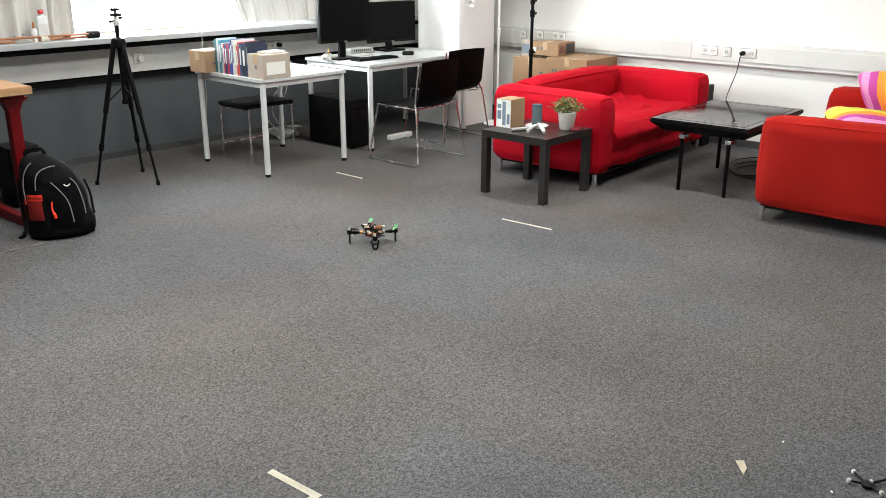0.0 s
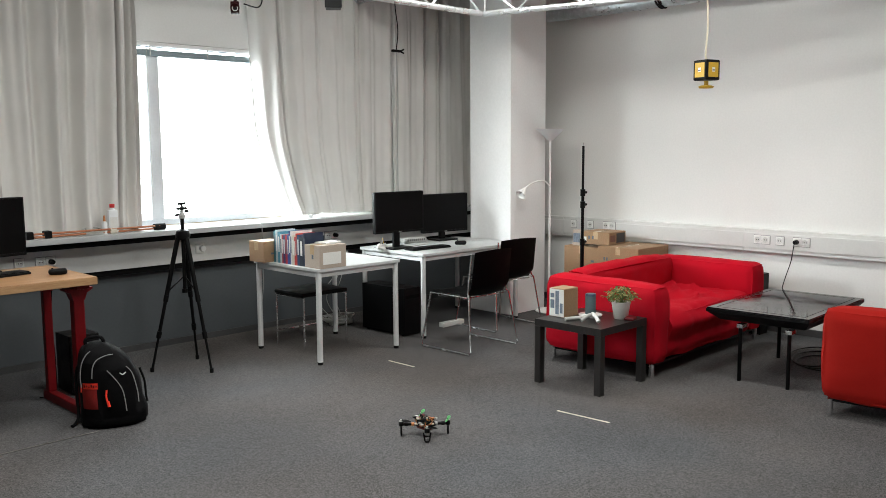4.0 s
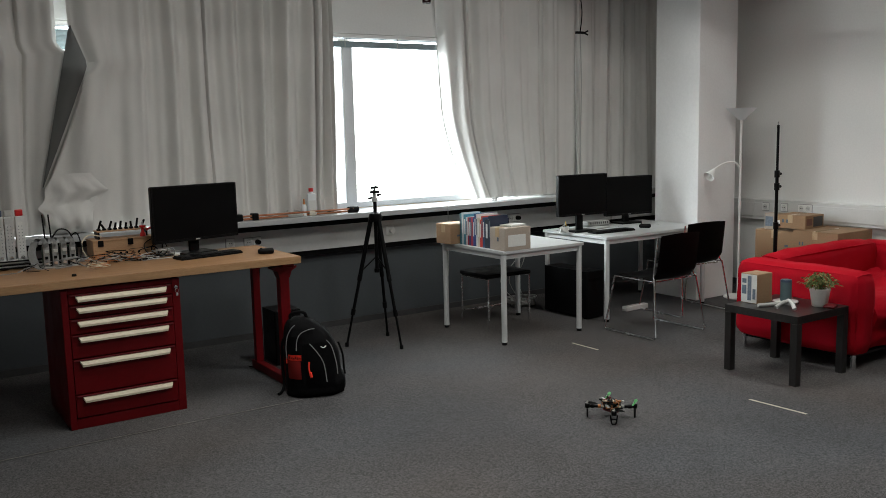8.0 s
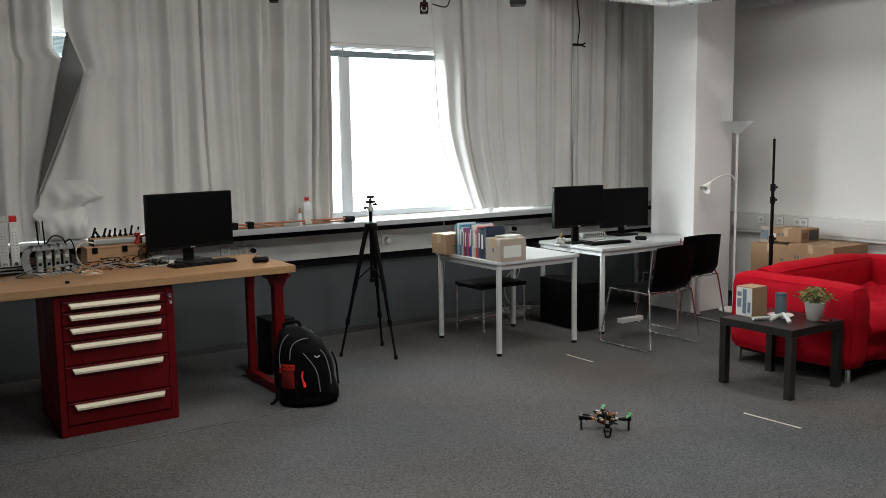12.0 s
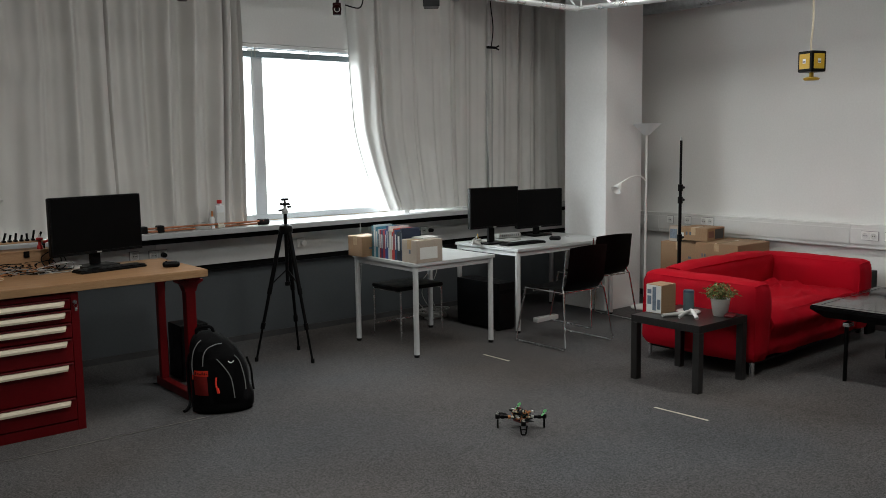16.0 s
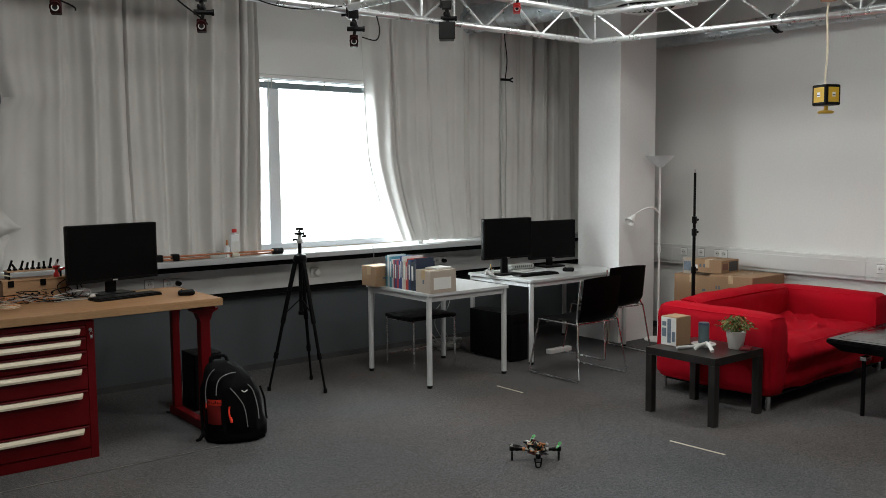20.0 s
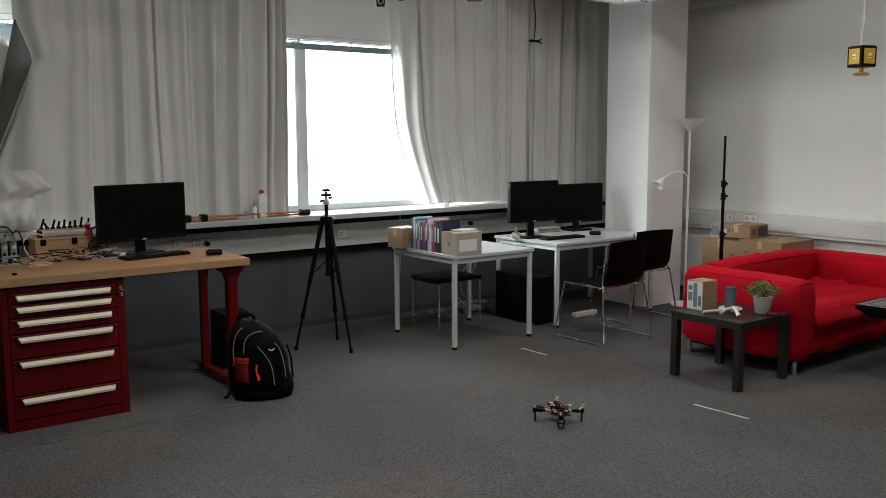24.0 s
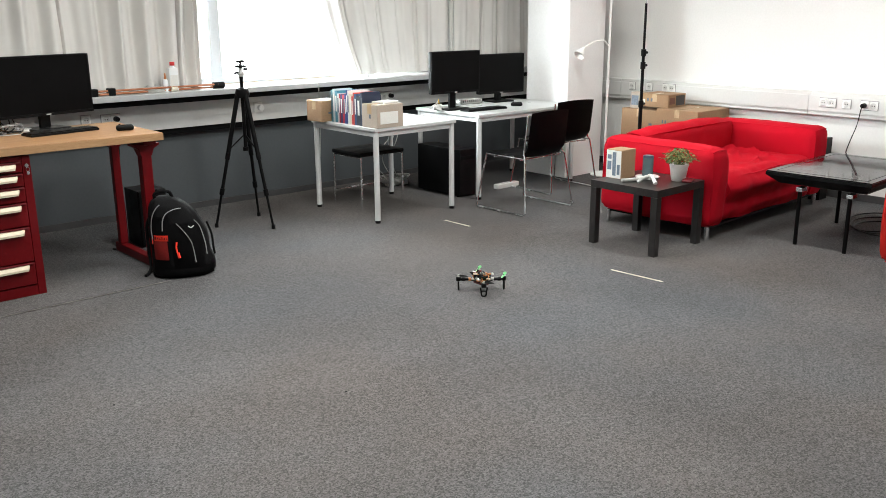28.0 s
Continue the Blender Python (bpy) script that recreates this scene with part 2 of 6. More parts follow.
SCREEN = material("screen_black", (0.0028, 0.0028, 0.003), 0.4, vary=0.1, bump=0.02, bump_scale=500, spec=0.07)
RED_STEEL = material("red_lacquer_steel", (0.125, 0.0018, 0.0040), 0.42, vary=0.10, scale=6, fine=60, bump=0.05, bump_scale=160, spec=0.22)
RED_DARK = material("red_lacquer_edge", (0.13, 0.006, 0.010), 0.5, vary=0.10)
HANDLE = material("cream_aluminium", (0.66, 0.58, 0.44), 0.4, 0.1, vary=0.05)
BEECH = wood_material("beech_worktop", (0.265, 0.132, 0.058), (0.40, 0.222, 0.102), (0.35, 4.0, 4.0), 0.42, 9.0)
EDGE = wood_material("beech_edge", (0.31, 0.17, 0.08), (0.44, 0.265, 0.13), (0.35, 4.0, 4.0), 0.5, 9.0)
LACK = wood_material("black_brown_veneer", (0.010, 0.009, 0.0088), (0.026, 0.024, 0.023), (1.0, 5.0, 1.0), 0.33, 10.0)
PLY = wood_material("plywood", (0.40, 0.22, 0.11), (0.55, 0.34, 0.19), (0.6, 3.0, 3.0), 0.6, 9.0)
CARD = material("cardboard", (0.33, 0.205, 0.115), 0.85, vary=0.10, scale=4, fine=90, bump=0.12, bump_scale=60)
CARD_PALE = material("pale_cardboard", (0.41, 0.345, 0.285), 0.85, vary=0.08, scale=4, fine=90, bump=0.12, bump_scale=60)
CARD_GREY = material("grey_box_card", (0.50, 0.46, 0.42), 0.8, vary=0.06, scale=4, fine=90, bump=0.08)
TAPE = material("packing_tape", (0.50, 0.36, 0.22), 0.25, vary=0.08)
PAPER = material("white_paper", (0.72, 0.72, 0.69), 0.7, vary=0.05, bump=0.06)
INK = material("printed_ink", (0.10, 0.12, 0.15), 0.6, vary=0.2)
PRINT_BLUE = material("blue_grey_print", (0.14, 0.18, 0.23), 0.6, vary=0.25, scale=30)
CRIMSON = material("crimson_cover", (0.43, 0.0035, 0.0140), 0.9, vary=0.07, scale=3, fine=160, bump=0.25, bump_scale=300, spec=0.12)
ORANGE_RED = material("orange_red_cover", (0.31, 0.0095, 0.0060), 0.9, vary=0.07, scale=3, fine=160, bump=0.25, bump_scale=300, spec=0.12)
STRIPES = stripe_material()
TABLE_WHITE = material("white_tabletop", (0.50, 0.51, 0.51), 0.35, vary=0.03, scale=4, fine=60, bump=0.03)
LEG_WHITE = material("pale_grey_steel", (0.64, 0.65, 0.65), 0.4, 0.1, vary=0.04)
RUBBER = material("black_rubber", (0.0035, 0.0035, 0.004), 0.8, vary=0.2, spec=0.12)
GLOSS = material("black_glass", (0.004, 0.004, 0.0045), 0.10, vary=0.1, bump=0, spec=0.35)
NYLON = material("black_nylon", (0.0035, 0.0035, 0.004), 0.75, vary=0.25, scale=9, fine=200, bump=0.35, bump_scale=260, spec=0.12)
MESHCLOTH = material("grey_piping", (0.20, 0.20, 0.20), 0.6, vary=0.1)
RED_MESH = material("dark_red_mesh", (0.24, 0.006, 0.004), 0.8, vary=0.2, fine=260, bump=0.3)
RED_CLOTH = material("bright_red_cloth", (0.85, 0.040, 0.015), 0.7, vary=0.12)
LEAF = material("leaf_green", (0.085, 0.15, 0.035), 0.5, vary=0.3, scale=40, bump=0.05)
LEAF_PALE = material("leaf_pale", (0.30, 0.32, 0.12), 0.5, vary=0.25, scale=40, bump=0.05)
POT = material("white_pot", (0.70, 0.68, 0.65), 0.4, vary=0.04)
SOIL = material("soil", (0.03, 0.02, 0.015), 0.9, vary=0.3, fine=200, bump=0.5)
TEAL = material("teal_grey_fabric", (0.09, 0.135, 0.15), 0.8, vary=0.12, fine=300, bump=0.3)
PROP = material("green_propeller", (0.13, 0.50, 0.17), 0.35, vary=0.05, bump=0)
COPPER = material("copper_orange", (0.55, 0.22, 0.08), 0.4, 0.5, vary=0.15)
BOARD = material("circuit_board", (0.03, 0.09, 0.05), 0.5, vary=0.3, scale=60)
YELLOW = material("yellow_plastic", (0.55, 0.34, 0.025), 0.45, vary=0.08)
RED_PLASTIC = material("red_plastic", (0.55, 0.02, 0.02), 0.35, vary=0.08)
ORANGE_TUBE = material("copper_tube", (0.42, 0.165, 0.08), 0.35, 0.3, vary=0.1)
BLUE_PLASTIC = material("slate_blue_plastic", (0.05, 0.075, 0.12), 0.4, vary=0.1)
MASKING = material("masking_tape", (0.66, 0.62, 0.52), 0.7, vary=0.08, fine=80, bump=0.2)
LAMP_WHITE = material("white_lacquer", (0.86, 0.85, 0.83), 0.4, vary=0.03)
FROST = material("frosted_shade", (0.80, 0.82, 0.83), 0.35, vary=0.03)
OPAL = opal_material()
CAMERA_RED = material("deep_red_anodised", (0.016, 0.0016, 0.0018), 0.75, 0.0, vary=0.1, spec=0.1)
BROWN_BEAM = material("rust_brown_paint", (0.19, 0.075, 0.05), 0.55, vary=0.12)
RIBBON = material("grey_ribbon", (0.24, 0.24, 0.235), 0.5, vary=0.15)
CABLE_GREY = material("grey_cable", (0.42, 0.42, 0.40), 0.5, vary=0.1)
BLIND = material("blind_slat", (0.24, 0.30, 0.32), 0.45, 0.2, vary=0.06)
COLUMN_GREY = material("milky_acrylic", (0.50, 0.51, 0.50), 0.25, vary=0.08, scale=30)
GLASS = glass_material("window_glass", (0.96, 0.98, 0.98))


# ---- mesh helpers ----
def thing(name, label, category, place=(0, 0, 0), turn=0.0, group="", kind=""):
    """A top-level thing: an Empty at its base that carries its parts."""
    ob = new(name)
    ob.empty_display_size = 0.1
    ob.matrix_basis = pose(*place, 0, 0, turn)
    return tagged(ob, label, category, group, kind)


def part(name, bm, mat, parent, label="", smooth=False):
    """One mesh object under a thing or under a part."""
    mesh = bpy.data.meshes.new(name)
    bmesh.ops.recalc_face_normals(bm, faces=bm.faces)
    if smooth:
        for f in bm.faces:
            f.smooth = True
        for e in bm.edges:
            if len(e.link_faces) == 2 and e.calc_face_angle(0) > 0.7:
                e.smooth = False
    bm.to_mesh(mesh)
    bm.free()
    mesh.materials.append(mat)
    ob = new(name, mesh)
    ob.parent = parent
    return tagged(ob, label)


def setting(name, bm, mat, label, category, smooth=False):
    ob = part(name, bm, mat, None, label, smooth)
    return tagged(ob, label, category, "", "structure")


def solid(x0, x1, y0, y1, z0, z1, bevel=0.0, segments=2):
    bm = bmesh.new()
    add_solid(bm, x0, x1, y0, y1, z0, z1, bevel, segments)
    return bm


def add_solid(bm, x0, x1, y0, y1, z0, z1, bevel=0.0, segments=2):
    made = bmesh.ops.create_cube(bm, size=1.0)["verts"]
    for v in made:
        v.co = Vector(((x0 + x1) / 2 + v.co.x * (x1 - x0), (y0 + y1) / 2 + v.co.y * (y1 - y0), (z0 + z1) / 2 + v.co.z * (z1 - z0)))
    if bevel:
        edges = list({e for v in made for e in v.link_edges})
        bmesh.ops.bevel(bm, geom=edges, offset=bevel, segments=segments, profile=0.6, affect="EDGES")
    return bm


def move(bm, m, verts=None):
    bmesh.ops.transform(bm, matrix=m, verts=verts or bm.verts)
    return bm


def rod(a, b, r, r2=None, seg=12):
    bm = bmesh.new()
    add_rod(bm, a, b, r, r2, seg)
    return bm


def add_rod(bm, a, b, r, r2=None, seg=12):
    a, b = Vector(a), Vector(b)
    way = b - a
    m = Matrix.Translation((a + b) / 2) @ way.to_track_quat("Z", "Y").to_matrix().to_4x4()
    bmesh.ops.create_cone(bm, cap_ends=True, segments=seg, radius1=r, radius2=r if r2 is None else r2, depth=way.length, matrix=m)
    return bm


def curve(points, steps=6):
    """A smooth line through the points (Catmull-Rom)."""
    pts = [Vector(p) for p in points]
    out = []
    for i in range(len(pts) - 1):
        p0, p1, p2, p3 = pts[max(i - 1, 0)], pts[i], pts[i + 1], pts[min(i + 2, len(pts) - 1)]
        for k in range(steps):
            t = k / steps
            out.append(0.5 * (2 * p1 + (p2 - p0) * t + (2 * p0 - 5 * p1 + 4 * p2 - p3) * t * t + (3 * p1 - p0 - 3 * p2 + p3) * t**3))
    return out + [pts[-1]]


def tube(points, r, seg=8, closed=False):
    bm = bmesh.new()
    add_tube(bm, points, r, seg, closed)
    return bm


def add_tube(bm, points, r, seg=8, closed=False):
    pts = [Vector(p) for p in points]
    n = len(pts)
    normal = None
    rings = []
    for i, p in enumerate(pts):
        ahead = (pts[(i + 1) % n] if closed or i < n - 1 else p) - (pts[i - 1] if closed or i else p)
        ahead.normalize()
        if normal is None:
            normal = ahead.orthogonal().normalized()
        normal = (normal - ahead * normal.dot(ahead)).normalized()
        side = ahead.cross(normal)
        rings.append([bm.verts.new(p + r * (math.cos(2 * math.pi * k / seg) * normal + math.sin(2 * math.pi * k / seg) * side)) for k in range(seg)])
    for i in range(n if closed else n - 1):
        a, b = rings[i], rings[(i + 1) % n]
        for k in range(seg):
            bm.faces.new((a[k], a[(k + 1) % seg], b[(k + 1) % seg], b[k]))
    if not closed:
        bm.faces.new(rings[0][::-1])
        bm.faces.new(rings[-1])
    return bm


def lathe(profile, seg=24, centre=(0, 0, 0)):
    """Turned round the z axis from rows of radius and height."""
    bm = bmesh.new()
    cx, cy, cz = centre
    rings = []
    for r, z in profile:
        if r < 1e-5:
            rings.append([bm.verts.new((cx, cy, cz + z))])
        else:
            rings.append([bm.verts.new((cx + r * math.cos(2 * math.pi * k / seg), cy + r * math.sin(2 * math.pi * k / seg), cz + z)) for k in range(seg)])
    for a, b in zip(rings, rings[1:]):
        for k in range(seg):
            j = (k + 1) % seg
            if len(a) == 1 and len(b) > 1:
                bm.faces.new((a[0], b[k], b[j]))
            elif len(b) == 1 and len(a) > 1:
                bm.faces.new((a[k], a[j], b[0]))
            elif len(a) > 1:
                bm.faces.new((a[k], a[j], b[j], b[k]))
    return bm


def soft_box(size, r, n=12, puff=0.0, wrinkle=0.0, wave=5.0, seed=0.0, taper=None):
    """A rounded, stuffed box about its centre: puff swells its faces, wrinkle creases it."""
    bm = bmesh.new()
    h = Vector(size) / 2
    grid = {}

    def stops(a):
        inner = [(-a + r) + (2 * a - 2 * r) * k / n for k in range(n + 1)]
        return [-a, -a + 0.2 * r, -a + 0.55 * r] + inner + [a - 0.55 * r, a - 0.2 * r, a]

    sx, sy, sz = stops(h.x), stops(h.y), stops(h.z)
    m = len(sx)

    def vert(i, j, k):
        if (i, j, k) not in grid:
            p = Vector((sx[i], sy[j], sz[k]))
            core = Vector([max(-a + r, min(a - r, c)) for c, a in zip(p, h)])
            off = p - core
            d = off.normalized() if off.length > 1e-6 else Vector((0, 0, 0))
            q = core + d * r
            u = [c / a for c, a in zip(p, h)]
            swell = puff * (1 - u[0] ** 2 if abs(u[0]) < 1 else 1) * (1 - u[1] ** 2 if abs(u[1]) < 1 else 1) * (1 - u[2] ** 2 if abs(u[2]) < 1 else 1)
            crease = wrinkle * (noise.noise(p * wave + Vector((seed, seed, seed))) + 0.5 * noise.noise(p * wave * 2.7 + Vector((seed, 0, 3))))
            q += d * (swell + crease)
            if taper:
                q = taper(q)
            grid[(i, j, k)] = bm.verts.new(q)
        return grid[(i, j, k)]

    last = m - 1
    for a in range(last):
        for b in range(last):
            for k in (0, last):
                bm.faces.new((vert(a, b, k), vert(a + 1, b, k), vert(a + 1, b + 1, k), vert(a, b + 1, k)))
                bm.faces.new((vert(a, k, b), vert(a + 1, k, b), vert(a + 1, k, b + 1), vert(a, k, b + 1)))
                bm.faces.new((vert(k, a, b), vert(k, a + 1, b), vert(k, a + 1, b + 1), vert(k, a, b + 1)))
    return bm


def sheet(width, height, nu, nv, place, thick=0.0):
    """A cloth or shell: place(u, v) gives the point, u and v from 0 to 1."""
    bm = bmesh.new()
    rows = [[bm.verts.new(place(i / nu, j / nv)) for i in range(nu + 1)] for j in range(nv + 1)]
    for j in range(nv):
        for i in range(nu):
            bm.faces.new((rows[j][i], rows[j][i + 1], rows[j + 1][i + 1], rows[j + 1][i]))
    if thick:
        bmesh.ops.solidify(bm, geom=list(bm.faces), thickness=thick)
    return bm


# ---- the room ----
floor = setting("floor", solid(-8.2, 7.8, -3.7, 7.3, -0.12, 0.0), CARPET, "grey mottled loop-pile office carpet", "floor")
setting("ceiling", solid(-8.2, 7.8, -3.7, 7.3, 3.55, 3.7), CEILING, "grey painted concrete ceiling above the trusses", "ceiling")

# The window wall: a grey lower wall, the openings and the white wall over them.
setting("wall_north_lower", solid(-8.2, 7.8, 6.74, 7.0, 0.0, 0.975), LOWER, "blue-grey painted wall below the window sill", "wall")
setting("wall_north_upper", solid(-8.2, 7.8, 6.80, 7.0, 2.498, 3.55), WALL, "white painted wall above the windows", "wall")
stops_x = [-8.2, -7.4, -2.2, 0.35, 2.65, 3.36, 5.42, 7.8]
for k in range(0, 8, 2):
    setting("wall_north_pier", solid(stops_x[k], stops_x[k + 1], 6.80, 7.0, 0.975, 2.498), WALL, "white painted wall between the windows", "wall")
setting("wall_east", solid(7.6, 7.8, -3.7, 7.0, 0.0, 3.55), WALL, "white painted wall with cable trunking", "wall")
# The west and south walls are unseen; their grey sets the bounced light.
setting("wall_west", solid(-8.2, -8.0, -3.7, 6.74, 0.0, 3.55), BACK_WALL, "unseen plain grey wall closing the room, its grey set for bounced light", "wall")
setting("wall_south", solid(-8.0, 7.6, -3.7, -3.5, 0.0, 3.55), BACK_WALL, "unseen plain grey wall closing the room, its grey set for bounced light", "wall")
setting("pillar", solid(6.57, 7.10, 5.50, 6.03, 0.0, 3.55, 0.006), PILLAR, "square white painted concrete pillar", "pillar")
setting("baseboard", solid(7.585, 7.6, -3.5, 6.74, 0.0, 0.06), SKIRT, "dark skirting along the white wall", "skirting")
setting("baseboard", solid(-8.0, 7.585, 6.725, 6.74, 0.0, 0.05), SKIRT, "dark skirting along the grey wall", "skirting")

# Sill, the slots under it, their shade painted as black strips, and the white installation panel.
setting("window_sill", solid(-8.0, 7.6, 6.44, 6.90, 0.950, 0.993, 0.006), SILL, "light grey laminate window sill", "window sill")
setting("trim", solid(-8.0, 7.6, 6.50, 6.74, 0.905, 0.950), SLOT_SHADE, "black strip painting the shade of the slot below the window sill", "trim")
PANEL_JOINTS = [-8.0, -3.5, -1.4, 0.6, 2.62, 4.62, 6.6, 7.6]
panel = thing("trunking_panel", "white installation panel with sockets below the sill", "wall panel", (0, 0, 0), kind="structure")
for a, b in zip(PANEL_JOINTS, PANEL_JOINTS[1:]):
    part("panel", solid(a + 0.001, b - 0.001, 6.66, 6.74, 0.690, 0.905, 0.003), PLASTIC_WHITE, panel)
setting("trim", solid(-8.0, 7.6, 6.68, 6.74, 0.645, 0.690), SLOT_SHADE, "black strip painting the shade of the slot below the white panel", "trim")

# Cable trunking on the white wall.
trunk = thing("cable_trunking", "wide white plastic cable trunking along the wall", "cable trunking", (0, 0, 0), kind="structure")
for a, b in ((-3.5, -0.4), (-0.4, 1.6), (1.6, 3.6), (3.6, 5.6), (5.6, 6.65)):
    part("trunking_body", solid(7.535, 7.6, a + 0.001, b - 0.001, 0.70, 0.90, 0.006), PLASTIC_WHITE, trunk)
    part("trunking_lid", solid(7.522, 7.5345, a + 0.001, b - 0.001, 0.735, 0.868, 0.003), PLASTIC_WHITE, trunk)


def window(name, x0, x1, mullion, shade):
    """An aluminium window in the north wall, its raised blind and its panes."""
    win = tagged(new(name), "aluminium-framed window with its slat blind pulled up", "window", "", "structure")
    bm = solid(x0, x0 + 0.06, 6.86, 6.93, 1.0, 2.498, 0.004)
    add_solid(bm, x1 - 0.06, x1, 6.86, 6.93, 1.0, 2.498, 0.004)
    add_solid(bm, x0 + 0.06, x1 - 0.06, 6.86, 6.93, 2.463, 2.498, 0.004)
    add_solid(bm, x0 + 0.06, x1 - 0.06, 6.86, 6.93, 1.0, 1.05, 0.004)
    frame_ob = part("window_frame", bm, ALU, win)
    part("mullion", solid(mullion, mullion + 0.11, 6.84, 6.93, 1.05, 2.438, 0.004), ALU, frame_ob)
    part("pane", solid(x0 + 0.06, mullion, 6.893, 6.897, 1.05, 2.463), GLASS, win).visible_shadow = False
    part("pane", solid(mullion + 0.11, x1 - 0.06, 6.893, 6.897, 1.05, 2.463), GLASS, win).visible_shadow = False
    blind = part("blind_rail", solid(x0 + 0.03, x1 - 0.03, 6.81, 6.85, 2.466, 2.495, 0.003), SOCKET_WHITE, win, "white blind head rail")
    part("slat", solid(x0 + 0.04, x1 - 0.04, 6.805, 6.85, 2.455, 2.459), BLIND, blind)
    for k in range(shade):
        part("slat", solid(x0 + 0.04, x1 - 0.04, 6.805, 6.85, 2.434 - 0.009 * k - 0.0075, 2.434 - 0.009 * k), BLIND, blind)
    part("bottom_rail", solid(x0 + 0.04, x1 - 0.04, 6.81, 6.845, 2.434 - 0.009 * shade - 0.014, 2.434 - 0.009 * shade + 0.002), BLIND, blind)
    for k in range(4):
        x = x0 + 0.25 + (x1 - x0 - 0.5) * k / 3
        part("ladder_tape", solid(x - 0.004, x + 0.004, 6.800, 6.803, 2.418 - 0.009 * shade, 2.468), CABLE_GREY, blind)
    part("cord", rod((x0 + 0.22, 6.80, 2.448), (x0 + 0.22, 6.80, 1.25), 0.002, seg=6), CABLE_GREY, win)
    return win


window("window_1", 0.35, 2.65, 0.60, 14)
window("window_2", 3.36, 5.42, 3.585, 4)
window("window_3", -7.4, -2.2, -4.8, 4)


# ---- curtains ----
def curtain(x0, x1, folds, depth, left=None, right=None, seed=0.0, grip=4, creases=(), gather=None, turn_back=0.0, y=6.63, low=0.998, high=3.30):
    """A hanging cloth from x0 to x1; left and right shift its edges with the height, creases are sharp
    pinches, gather bunches the folds near one edge, turn_back bends the first edge towards the window."""
    nu, nv = max(80, int((x1 - x0) * 230)), 52
    wide_by = x1 - x0

    def place(u, v):
        z = low + (high - low) * v
        pull = (left(z) * (1 - u) ** grip if left else 0) + (right(z) * u**grip if right else 0)
        along = u * wide_by
        drift = 0.05 * noise.noise(Vector((along * 1.3 + seed, z * 0.35, 0.3)))
        phase = folds * (u + drift)
        slow = noise.noise(Vector((along * 2.1 + seed * 3, z * 0.22, 1.7)))
        deep = 0.8 * depth * (0.35 + 1.3 * abs(noise.noise(Vector((along * 1.7, seed * 2, z * 0.18)))))
        x = x0 + pull + along + 0.012 * noise.noise(Vector((along * 3.0, z * 0.8, seed)))
        wave = math.sin(2 * math.pi * phase)
        yy = y + deep * (wave + 0.3 * math.sin(4.6 * math.pi * phase + seed)) + 0.05 * slow
        for c, w, d in creases:
            yy += d * math.exp(-(((along - c + 0.02 * (z - 2.0) * math.sin(c * 9)) / w) ** 2)) * min(1, 0.35 + 0.4 * (z - 1.0))
        if gather:
            a, b = gather
            near = max(0, min(1, (along - a) / (b - a)))
            yy += 0.052 * near * math.sin(2 * math.pi * along / 0.095 + 0.5 * math.sin(z * 2.0))
        if turn_back:
            yy += turn_back * math.exp(-((along / 0.030) ** 2))
        foot = max(0, 1.25 - z) / 0.25
        yy -= 0.03 * foot * noise.noise(Vector((along * 6, z * 7, seed + 7)))
        z += 0.014 * foot * noise.noise(Vector((along * 5, seed, 1.0)))
        return (x, min(yy, 6.795), z)

    return sheet(1, 1, nu, nv, place)


def hang(bm, label):
    ob = thing("curtain", label, "curtain")
    part("cloth", bm, CURTAIN, ob, smooth=True)
    return ob


hang(curtain(-1.9, 0.33, 9, 0.055, creases=((1.75, 0.012, 0.07), (2.05, 0.01, 0.05)), seed=2.0), "light grey floor-weight curtain hanging in soft folds")
def turned_line(z):
    """The free edge of the turned-over cloth, which leans to one side towards its foot."""
    return 1.107 + 0.228 * (z - 1.33)


def wide_edge(z):
    """How far the wide curtain's edge strays from its hanging line."""
    if z > 2.431:
        return 0.0
    if z > 2.174:
        return 0.09 * (2.431 - z) / 0.257
    return max(-0.235, turned_line(z) + 0.03 - 1.364 + 0.11 * max(0, 1 - (2.174 - z) / 0.07))


hang(curtain(0.33, 1.285, 4, 0.052, right=lambda z: 0 if z > 2.30 else min(1, (2.30 - z) / 0.06) * (turned_line(max(z, 1.35)) + 0.075 - 1.285), creases=((0.10, 0.010, 0.09), (0.36, 0.03, 0.03), (0.54, 0.012, 0.05), (0.70, 0.014, 0.06)), seed=5.0), "light grey curtain beside a folded-back edge")
wide = hang(curtain(1.364, 3.44, 8.5, 0.062, left=wide_edge, right=lambda z: -0.05 * max(0, (2.6 - z) / 1.6), seed=9.0, grip=9,
                    creases=((0.28, 0.03, 0.025), (0.50, 0.014, 0.016), (0.97, 0.008, 0.070), (1.12, 0.05, 0.022), (1.40, 0.02, 0.018), (1.56, 0.09, 0.050), (1.72, 0.03, 0.030), (1.885, 0.011, 0.140), (1.99, 0.030, 0.090), (2.06, 0.012, 0.060))), "light grey curtain with one edge folded back over the sill")
hang(curtain(4.50, 6.06, 7, 0.040, left=lambda z: 0.07 * max(0, 2.9 - z) + 0.22 * max(0, (1.85 - z) / 0.85) ** 1.5, seed=13.0, grip=1.6, creases=((0.255, 0.013, 0.12), (0.34, 0.05, 0.020), (0.62, 0.012, 0.030), (0.86, 0.03, 0.024), (1.06, 0.010, 0.060), (1.18, 0.016, 0.030), (1.30, 0.025, 0.026)), turn_back=0.13, low=1.016), "light grey curtain swept aside at its foot")
